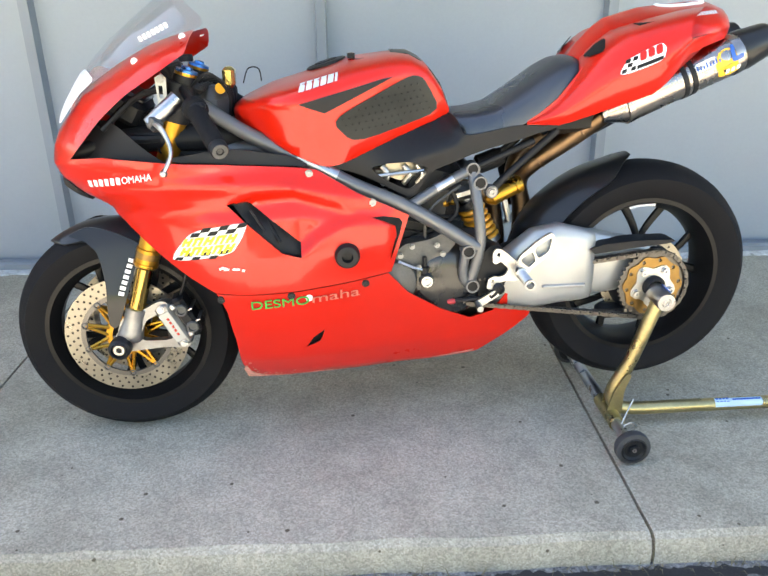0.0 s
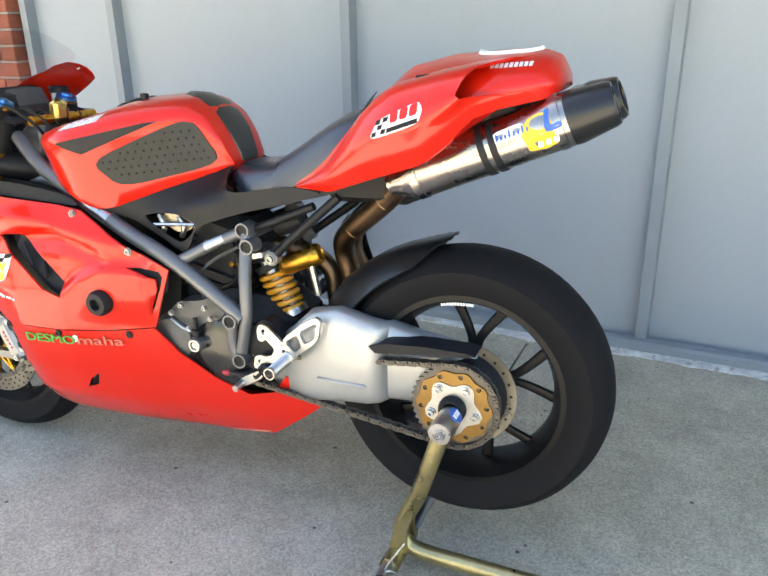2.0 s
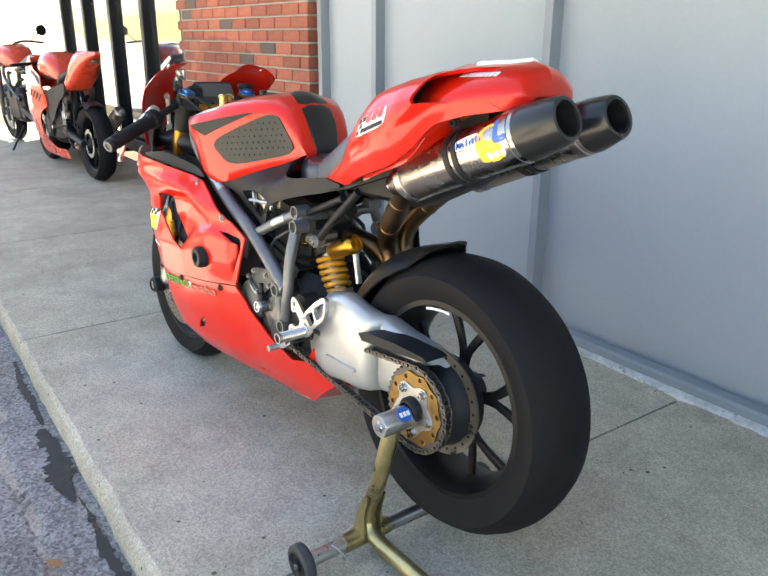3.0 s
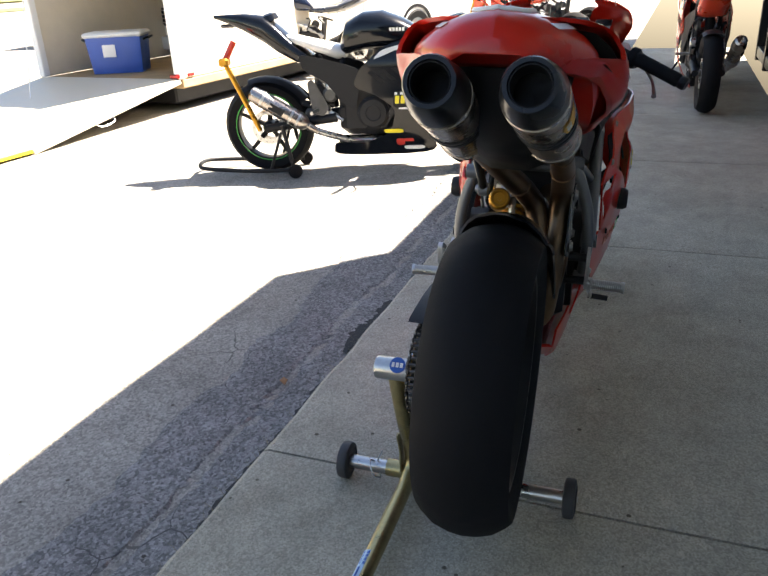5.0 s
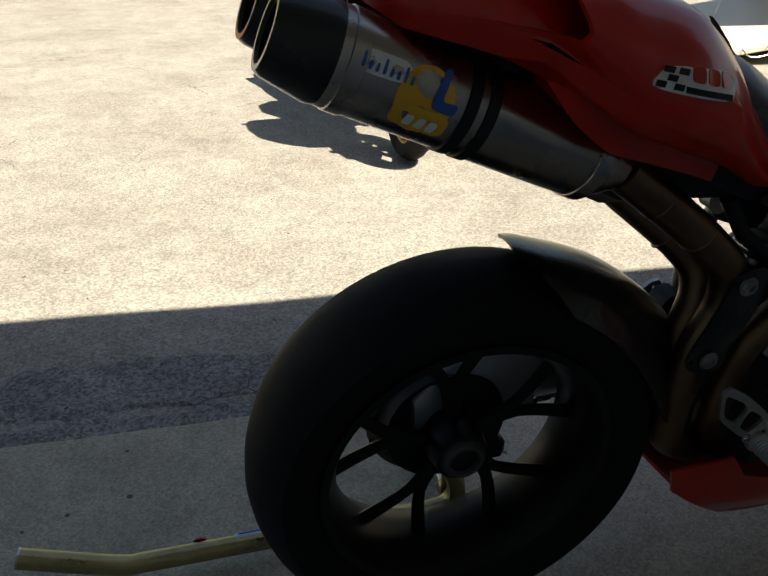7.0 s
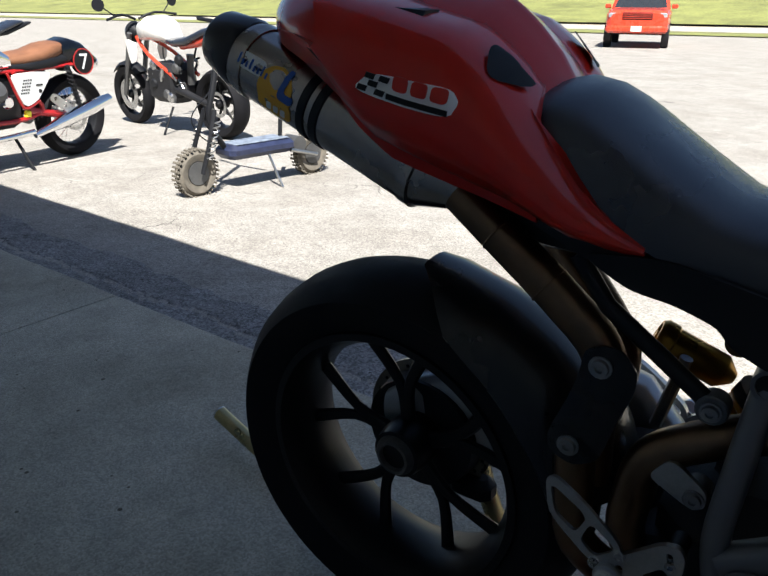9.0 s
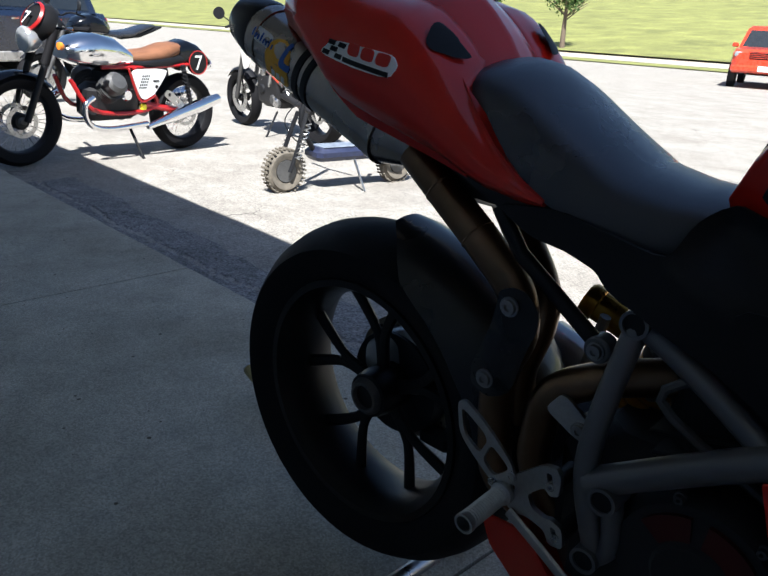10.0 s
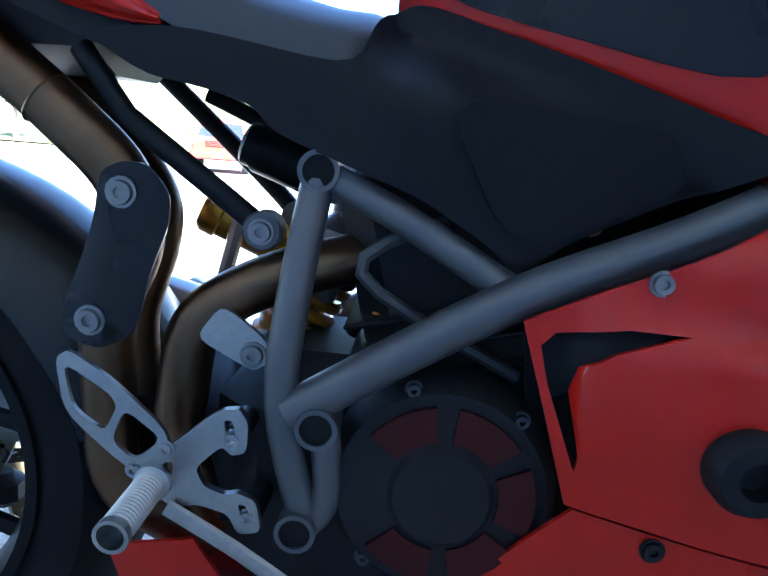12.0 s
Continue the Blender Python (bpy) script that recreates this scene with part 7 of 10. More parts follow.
    can_patch([(0.284, -0.006), (0.292, 0.036), (0.302, 0.036), (0.296, 0.004), (0.318, 0.006), (0.316, -0.006)], 0.002, M_BLUE, "blue_mark", base)
    for k in range(3):
        u = 0.264 + k * 0.015
        can_patch([(u, -0.030), (u + 0.002, -0.018), (u + 0.012, -0.018), (u + 0.010, -0.030)], 0.002, M_WHITE, "pale_letter", base)

# ---------- paddock stand ----------
stand = thing("paddock_stand", pose(-0.012, 0.143, 0, 0, 0, 2), "gold zinc-plated single-sided paddock stand with small black wheels", "paddock stand")
SY = -0.197
part("pin", lathe(bm_new(), (0, -0.09, RAZ - 0.008), (0, -1, 0), [(0.016, 0), (0.016, 0.04)], 16), M_STEEL, stand)
part("pin_sleeve", lathe(bm_new(), (0.004, -0.152, RAZ - 0.010), (0, -1, 0), [(0.024, 0), (0.0245, 0.003), (0.0245, 0.082), (0.023, 0.085), (0.012, 0.085), (0.011, 0.082), (0.0001, 0.082)], 26), M_ALU, stand, "bare steel pin sleeve")
bolt(stand, (0.004, -0.236, RAZ - 0.010), (0, -1, 0), 0.011, 0.005, M_STEEL)
bm = lathe(bm_new(), (0.0215, -0.185, RAZ + 0.0095), (0.7, 0, 0.71), [(0.017, -0.001), (0.017, 0.0012), (0.0001, 0.0012)], 22)
ovalbase = part("maker_label", bm, M_BLUE, stand, "round blue and white label")
for k in range(3):
    part("label_print", box(bm_new(), None, (0.003, 0.006, 0.010), 0, pose(0.0225, -0.194 + k * 0.009, RAZ + 0.0105, 0, -45, 0)), M_WHITE, ovalbase)
arm = tube(bm_new(), [(0.0, SY, RAZ - 0.02), (-0.02, SY, 0.31), (-0.055, SY, 0.20), (-0.090, SY, 0.12), (-0.088, SY, 0.075), (-0.045, SY, 0.052), (0.10, SY, 0.05), (0.35, SY, 0.05), (0.49, SY, 0.05), (0.545, SY, 0.055), (0.70, SY - 0.012, 0.10)], 0.0185, 18, 5)
part("lever_tube", arm, M_ZINC, stand, "bent yellow-zinc steel tube")
part("tube_end", lathe(bm_new(), (0.702, SY - 0.0122, 0.1008), (1, -0.08, 0.29), [(0.0185, -0.002), (0.0185, 0.002), (0.0155, 0.002), (0.0155, -0.03), (0.0001, -0.03)], 18), M_STEEL, stand)
part("cross_tube", tube(bm_new(), [(-0.098, -0.36, 0.045), (-0.098, 0.18, 0.045)], 0.0165, 16, 1), M_STEEL, stand)
part("cross_sleeve", tube(bm_new(), [(-0.098, -0.262, 0.045), (-0.098, -0.137, 0.045)], 0.0215, 16, 1), M_ZINC, stand)
for s in (-1, 1):
    bm = bm_new()
    plate(bm, [(-0.115, 0.05), (-0.07, 0.05), (-0.072, 0.12), (-0.055, 0.17), (-0.07, 0.175), (-0.10, 0.12)], SY + s * 0.0235 - 0.002, SY + s * 0.0235 + 0.002)
    part("gusset", bm, M_ZINC, stand)
for y, s in ((-0.37, -1), (0.172, 1)):
    w = part("wheel", lathe(bm_new(), (-0.098, y, 0.0455), (0, s, 0), [(0.034, -0.014), (0.044, -0.011), (0.0455, -0.006), (0.0455, 0.006), (0.044, 0.011), (0.034, 0.014)], 30, closed=True), mat("grey_wheel_rubber", (0.035, 0.036, 0.04), 0.6, vary=0.25, scale=30) if s < 0 else bpy.data.materials["grey_wheel_rubber"], stand, "small dark grey stand wheel with a black hub")
    part("wheel_hub", lathe(bm_new(), (-0.098, y, 0.0455), (0, s, 0), [(0.012, -0.012), (0.0345, -0.0125), (0.0345, 0.0125), (0.030, 0.015), (0.024, 0.010), (0.014, 0.010), (0.013, 0.0155), (0.0001, 0.0155)], 30), M_BLACKPLASTIC, w)
    bolt(w, (-0.098, y + s * 0.010, 0.0455), (0, s, 0), 0.006, 0.008, M_ALU)
label = part("stand_label", tube(bm_new(), [(0.20, SY - 0.0035, 0.0535), (0.335, SY - 0.0035, 0.0535)], 0.0152, 18, 1), mat("pale_blue_label", (0.42, 0.58, 0.72), 0.4), stand, "pale blue label with print along the tube")
for k in range(4):
    bm = box(bm_new(), None, (0.007, 0.013, 0.0016), 0, pose(0.207 + k * 0.010, SY - 0.008, 0.0668, 24, 0, 0))
    part("label_print", bm, M_BLUE, label)
part("label_line", box(bm_new(), None, (0.08, 0.004, 0.0016), 0, pose(0.29, SY - 0.0095, 0.0682, 24, 0, 0)), M_BLUE, label)
part("round_label", lathe(bm_new(), (0.40, SY - 0.0172, 0.058), (0, -1, 0.4), [(0.012, 0), (0.012, 0.002), (0.0001, 0.002)], 14), bpy.data.materials["red_print"], stand)
part("wire_loop", tube(bm_new(), [(-0.10, -0.29, 0.05), (-0.078, -0.30, 0.072), (-0.055, -0.285, 0.05), (-0.078, -0.275, 0.028), (-0.10, -0.29, 0.05), (-0.06, -0.26, 0.12)], 0.0022, 6, 5), M_ALU, stand)

# ---------- other motorcycles ----------
def simple_wheel(parent, cx, cz, r, w, spokes, rim_mat, disc=True, wire=False, name="wheel"):
    wh = new(name)
    wh.parent = parent
    rr = r * 0.73
    tyre(wh, cx, 0, cz, r, w, rr - 0.004, "black road tyre")
    h = w * 0.36
    rim = part("rim", lathe(bm_new(), (cx, 0, cz), (0, 1, 0), [(rr, -h), (rr - 0.012, -h * 0.8), (rr - 0.02, 0), (rr - 0.012, h * 0.8), (rr, h), (rr + 0.004, h), (rr + 0.002, 0), (rr + 0.004, -h)], 40, closed=True), rim_mat, wh)
    part("hub", lathe(bm_new(), (cx, 0, cz), (0, 1, 0), [(0.02, -0.07), (0.04, -0.05), (0.045, 0), (0.04, 0.05), (0.02, 0.07)], 18), M_ENGINEGREY if wire else rim_mat, wh)
    if wire:
        bm = bm_new()
        for i in range(36):
            a = math.tau * i / 36
            b = a + (0.5 if i % 2 else -0.5)
            tube(bm, [(cx + 0.04 * math.cos(b), (0.03 if i % 4 < 2 else -0.03), cz + 0.04 * math.sin(b)), (cx + (rr - 0.015) * math.cos(a), 0, cz + (rr - 0.015) * math.sin(a))], 0.0018, 4, 1)
        tagged(part("wire_spokes", bm, M_CHROME, rim), kind="stuff")
    else:
        for i in range(spokes):
            a = math.tau * i / spokes + 0.3
            part("spoke", tube(bm_new(), [(cx + 0.03 * math.cos(a), 0, cz + 0.03 * math.sin(a)), (cx + (rr - 0.015) * math.cos(a + 0.12), 0, cz + (rr - 0.015) * math.sin(a + 0.12))], [0.018, 0.012], 6, 1, flat=0.6), rim_mat, rim)
    if disc:
        for s in (-1, 1):
            drilled_disc(wh, (cx, s * 0.055, cz), 0.085, 0.15 if disc != "small" else 0.115, M_STEEL, 1, 14)
    return wh


def body_loft(parent, name, stations, material, label="", n=16, power=0.6):
    """A rounded body through stations (x, zc, half height, half width)."""
    rings = []
    for x, zc, h, w in stations:
        rings.append([(x, w * (abs(math.cos(a)) ** power) * (1 if math.cos(a) > 0 else -1), zc + h * (abs(math.sin(a)) ** power) * (1 if math.sin(a) > 0 else -1)) for a in (math.tau * i / n for i in range(n))])
    return part(name, loft(bm_new(), rings), material, parent, label, sharp=50)


def clutter(parent, seed, x0, x1, z0, z1, w, count, mats):
    """Covers, pipes and brackets that fill an engine bay."""
    r = random.Random(seed)
    for i in range(count):
        x, z, y = r.uniform(x0, x1), r.uniform(z0, z1), r.choice((-1, 1)) * r.uniform(0.5, 1.0) * w
        if r.random() < 0.5:
            part("engine_cover", lathe(bm_new(), (x, y * 0.7, z), (0, 1 if y > 0 else -1, 0), [(0.05, 0), (0.05, 0.03), (0.035, 0.045), (0.0001, 0.045)], 16), r.choice(mats), parent)
        else:
            p = [(x, y, z), (x + r.uniform(-0.12, 0.12), y * 0.9, z + r.uniform(-0.12, 0.12)), (x + r.uniform(-0.15, 0.15), y * 0.7, z + r.uniform(-0.1, 0.15))]
            part("bracket_tube", tube(bm_new(), p, r.uniform(0.006, 0.016), 7, 3), r.choice(mats), parent)


def rear_stand(m, material, label, front=0.0, far=0.62):
    st = thing("paddock_stand", m, label, "paddock stand", "paddock stands")
    for s in (-1, 1):
        part("upright", tube(bm_new(), [(0.0, s * 0.15, 0.34), (-0.05, s * 0.16, 0.08)], 0.014, 10, 1), material, st)
        part("brace", tube(bm_new(), [(0.01, s * 0.15, 0.30), (0.10, s * 0.17, 0.05)], 0.010, 8, 1), material, st)
        part("stand_wheel", lathe(bm_new(), (-0.07, s * 0.19, 0.046), (0, s, 0), [(0.02, -0.015), (0.046, -0.014), (0.046, 0.014), (0.02, 0.016), (0.0001, 0.016)], 18), M_RUBBER, st)
    part("handle_loop", tube(bm_new(), [(-0.06, -0.17, 0.05), (0.2, -0.18, 0.05), (far - 0.08, -0.14, 0.06), (far, -0.07, 0.07), (far, 0.07, 0.07), (far - 0.08, 0.14, 0.06), (0.2, 0.18, 0.05), (-0.06, 0.17, 0.05)], 0.014, 10, 4), material, st)
    return st


def sport_bike(m, body, accent, label, rim_mat, seed, stripes=None, group="parked motorcycles"):
    """A faired sport bike; front wheel at -x, rear axle over the origin."""
    b = thing("sport_motorcycle", m, label, "motorcycle", group)
    simple_wheel(b, 0, 0.305, 0.305, 0.14, 5, rim_mat, "small", name="rear_wheel")
    simple_wheel(b, -1.405, 0.295, 0.295, 0.11, 5, rim_mat, True, name="front_wheel")
    if stripes:
        for cx, cz, r in ((0, 0.305, 0.305), (-1.405, 0.295, 0.295)):
            for s in (-1, 1):
                part("rim_stripe", disc_ring(bm_new(), (cx, s * 0.052, cz), r * 0.715, r * 0.735, 0.004), stripes, b)
    fairing = [(-0.651, 0.675), (-0.814, 0.814), (-1.08, 0.873), (-1.288, 0.986), (-1.436, 0.912), (-1.518, 0.793), (-1.495, 0.66), (-1.347, 0.527), (-1.169, 0.423), (-1.125, 0.275), (-1.14, 0.127), (-0.444, 0.113), (-0.459, 0.21), (-0.666, 0.201), (-0.844, 0.275), (-0.879, 0.423), (-0.77, 0.512), (-0.607, 0.571)]
    cover = [(-0.252, 0.779), (-0.533, 0.719), (-0.666, 0.675), (-0.622, 0.423), (-0.548, 0.453), (-0.429, 0.601), (-0.281, 0.675)]

    def wf(x, z):
        return lerp_table([(-1.52, 0.04), (-1.46, 0.12), (-1.38, 0.17), (-1.2, 0.205), (-1.0, 0.215), (-0.7, 0.20), (-0.4, 0.15)], x) * lerp_table([(0.1, 0.55), (0.3, 0.88), (0.5, 1), (0.72, 1), (0.80, 0.86), (0.98, 0.62)], z)
    for s in (-1, 1):
        part("fork_leg", tube(bm_new(), [(-1.16, s * 0.09, 0.83), (-1.39, s * 0.09, 0.30)], 0.022, 12, 1), M_BLACKPLASTIC, b)
        part("swingarm", tube(bm_new(), [(0, s * 0.10, 0.305), (-0.48, s * 0.10, 0.37)], [0.026, 0.034], 10, 1), M_BLACKPLASTIC, b)
        panel = part("side_fairing", shell(bm_new(), fairing, wf, 0.006, (), 0.035, s), body, b, sharp=40)
        for k in range(4):
            x0 = -1.04 + k * 0.075
            z0 = 0.635 - k * 0.012
            part("slot", shell(bm_new(), [(x0, z0), (x0 + 0.075, z0 + 0.062), (x0 + 0.105, z0 + 0.058), (x0 + 0.035, z0)], lambda x, z: wf(x, z) + 0.003, 0.004, (), 0.05, s, ease=False), M_BLACK, panel)
        part("pale_panel", shell(bm_new(), [(-1.08, 0.855), (-0.98, 0.83), (-0.80, 0.79), (-0.74, 0.73), (-0.90, 0.79), (-1.05, 0.825)], lambda x, z: wf(x, z) + 0.004, 0.004, (), 0.05, s), accent, panel)
        part("panel_line", shell(bm_new(), [(-1.42, 0.70), (-1.20, 0.66), (-1.06, 0.70), (-1.06, 0.694), (-1.20, 0.652), (-1.42, 0.694)], lambda x, z: wf(x, z) + 0.003, 0.003, (), 0.05, s, ease=False), M_BLACK, panel)
        part("side_cover", shell(bm_new(), cover, lambda x, z: lerp_table([(-0.68, 0.185), (-0.45, 0.15), (-0.25, 0.125)], x), 0.006, (), 0.05, s), M_BLACKPLASTIC, b, sharp=50)
        part("clip_on", tube(bm_new(), [(-1.16, s * 0.09, 0.90), (-1.07, s * 0.33, 0.89)], 0.015, 10, 1), M_RUBBER, b)
        part("lever", tube(bm_new(), [(-1.18, s * 0.14, 0.90), (-1.20, s * 0.25, 0.885), (-1.15, s * 0.34, 0.87)], 0.006, 6, 3), M_ALU, b)
        part("rearset", tube(bm_new(), [(-0.36, s * 0.13, 0.42), (-0.34, s * 0.24, 0.42)], 0.012, 8, 1), M_ALU, b)
        part("rearset_plate", plate(bm_new(), [(-0.30, 0.60), (-0.34, 0.62), (-0.44, 0.44), (-0.40, 0.38), (-0.33, 0.40)], min(s * 0.125, s * 0.132), max(s * 0.125, s * 0.132), [], step=0.1), M_ENGINEGREY, b)
        if stripes:
            lime = mat("lime_sticker", (0.5, 0.75, 0.1), 0.4, vary=0.35, scale=40) if "lime_sticker" not in bpy.data.materials else bpy.data.materials["lime_sticker"]
            ring = [(-1.085 + 0.052 * math.cos(k * math.tau / 16), 0.585 + 0.056 * math.sin(k * math.tau / 16)) for k in range(16)]
            part("sticker", shell(bm_new(), ring, lambda x, z: wf(x, z) + 0.003, 0.003, (), 0.05, s), lime, panel, "round lime green sticker")
            tag = part("team_sticker", shell(bm_new(), [(-0.86, 0.43), (-0.87, 0.54), (-1.03, 0.545), (-1.02, 0.45)], lambda x, z: wf(x, z) + 0.003, 0.003, (), 0.05, s), M_BLACK, panel, "chequered sticker with yellow lettering")
            for k in range(4):
                x0 = -0.875 - k * 0.036
                part("sticker_letter", shell(bm_new(), [(x0, 0.462), (x0 - 0.004, 0.512), (x0 - 0.03, 0.512), (x0 - 0.026, 0.462)], lambda x, z: wf(x, z) + 0.0055, 0.003, (), 0.05, s, ease=False), M_YELLOW, tag)
                part("flag_square", shell(bm_new(), [(x0, 0.518), (x0, 0.534), (x0 - 0.018, 0.534), (x0 - 0.018, 0.518)], lambda x, z: wf(x, z) + 0.0055, 0.003, (), 0.05, s, ease=False), M_WHITE, tag)
            for x0, z0, w, h, mm, nm in ((-0.90, 0.425, 0.12, 0.012, M_WHITE, "white_label"), (-0.80, 0.27, 0.12, 0.028, M_YELLOW, "yellow_label"), (-0.925, 0.155, 0.13, 0.026, M_WHITE, "white_label"), (-0.925, 0.21, 0.06, 0.022, bpy.data.materials["red_print"], "red_label"), (-0.875, 0.185, 0.05, 0.045, bpy.data.materials["red_print"], "red_label")):
                part(nm, shell(bm_new(), [(x0, z0), (x0 + 0.004, z0 + h), (x0 - w, z0 + h), (x0 - w - 0.004, z0)], lambda x, z: wf(x, z) + 0.004, 0.003, (), 0.05, s), mm, panel)
            bm = bm_new()
            for k in range(5):
                box(bm, None, (0.014, 0.002, 0.020), 0, pose(-0.86 - k * 0.02, s * 0.158, 0.905, -s * 12, 0, 0))
            part("tank_lettering", bm, M_WHITE, b, "small white bars on the tank")
    body_loft(b, "fuel_tank", [(-0.53, 0.80, 0.05, 0.08), (-0.57, 0.86, 0.10, 0.13), (-0.68, 0.895, 0.115, 0.155), (-0.80, 0.90, 0.115, 0.165), (-0.93, 0.865, 0.10, 0.15), (-1.06, 0.83, 0.06, 0.11)], body, "dark blue-black fuel tank", n=24, power=0.75)
    body_loft(b, "seat", [(-0.16, 0.875, 0.018, 0.06), (-0.25, 0.852, 0.028, 0.10), (-0.38, 0.812, 0.035, 0.125), (-0.50, 0.775, 0.045, 0.115), (-0.555, 0.765, 0.03, 0.08)], accent, "pale seat pad")
    tail = body_loft(b, "tail", [(0.295, 1.012, 0.010, 0.02), (0.20, 0.998, 0.028, 0.055), (0.09, 0.972, 0.055, 0.085), (-0.04, 0.925, 0.085, 0.105), (-0.12, 0.865, 0.085, 0.115), (-0.24, 0.775, 0.06, 0.12), (-0.34, 0.73, 0.03, 0.12)], body)
    part("tail_lamp", box(bm_new(), (0.21, 0, 0.955), (0.09, 0.06, 0.025), 0.008), M_MIRROR, tail)
    part("seat_hump", lathe(bm_new(), (-0.06, 0, 0.99), (0.3, 0, 1), [(0.07, -0.02), (0.06, 0.018), (0.03, 0.03), (0.0001, 0.032)], 18), body, tail)
    body_loft(b, "nose", [(-1.535, 0.80, 0.03, 0.03), (-1.50, 0.79, 0.09, 0.09), (-1.42, 0.81, 0.13, 0.14), (-1.30, 0.87, 0.11, 0.15), (-1.22, 0.92, 0.045, 0.13)], body)
    bm = bm_new()
    for s in (-1, 1):
        shell(bm, [(-1.44, 0.94), (-1.30, 1.10), (-1.20, 1.13), (-1.20, 0.98), (-1.30, 0.96)], lambda x, z: 0.14 * math.sqrt(max(0.05, min(1.0, (x + 1.46 - (z - 0.9) * 0.6) / 0.2))), 0.003, (), 0.04, s)
    part("windscreen", bm, M_SCREEN, b).visible_shadow = False
    part("front_mudguard", loft(bm_new(), [[(-1.405 + r * math.cos(a), u * 0.065, 0.295 + r * math.sin(a)) for u, r in ((-1, 0.275), (-0.6, 0.315), (0, 0.322), (0.6, 0.315), (1, 0.275), (0, 0.316))] for a in (radians(30 + k * 11) for k in range(11))]), body, b)
    part("rear_mudguard", loft(bm_new(), [[(r * math.cos(a), u * 0.08, 0.305 + r * math.sin(a)) for u, r in ((-1, 0.30), (-0.6, 0.325), (0, 0.332), (0.6, 0.325), (1, 0.30), (0, 0.326))] for a in (radians(70 + k * 11) for k in range(8))]), M_BLACKPLASTIC, b)
    part("engine", box(bm_new(), (-0.68, 0, 0.42), (0.36, 0.28, 0.34), 0.05), M_ENGINE, b)
    for s in (-1, 1):
        cov = part("engine_cover", lathe(bm_new(), (-0.73, s * 0.13, 0.40), (0, s, 0), [(0.105, 0), (0.105, 0.03), (0.085, 0.05), (0.05, 0.052), (0.045, 0.046), (0.0001, 0.046)], 26), M_ENGINE, b)
        for k in range(6):
            a = math.tau * k / 6
            bolt(cov, (-0.73 + 0.095 * math.cos(a), s * 0.16, 0.40 + 0.095 * math.sin(a)), (0, s, 0), 0.006, 0.006)
    clutter(b, seed, -0.62, -0.30, 0.34, 0.66, 0.15, 22, (M_ENGINE, M_ENGINEGREY, M_BLACKPLASTIC, M_STEEL))
    d = Vector((0.82, 0.04, 0.52)).normalized()
    c0 = Vector((-0.28, 0.185, 0.345))
    can = part("silencer", lathe(bm_new(), c0, d, [(0.02, -0.10), (0.026, -0.02), (0.045, 0.0), (0.054, 0.03), (0.054, 0.33), (0.046, 0.39), (0.030, 0.40), (0.028, 0.36), (0.0001, 0.36)], 24), M_TITAN, b, "short steel silencer")
    for h in (0.05, 0.10, 0.31):
        part("band", lathe(bm_new(), c0 + d * h, d, [(0.054, -0.008), (0.0565, -0.007), (0.0565, 0.007), (0.054, 0.008)], 24, closed=False), M_ALU, can)
    part("black_label", box(bm_new(), None, (0.10, 0.004, 0.045), 0.001, Matrix.Translation(c0 + d * 0.20 + Vector((0, 0.053, 0))) @ pose(0, 0, 0, 0, -32, 0)), M_BLACK, can)
    part("link_pipe", tube(bm_new(), [c0 - d * 0.08, (-0.45, 0.15, 0.26), (-0.62, 0.08, 0.21), (-0.95, 0.05, 0.22)], 0.022, 12, 5), M_STEEL, b)
    part("tail_shock", tube(bm_new(), [(-0.42, 0.0, 0.70), (-0.45, 0.0, 0.42)], 0.035, 10, 1), M_BLACKPLASTIC, b)
    return b


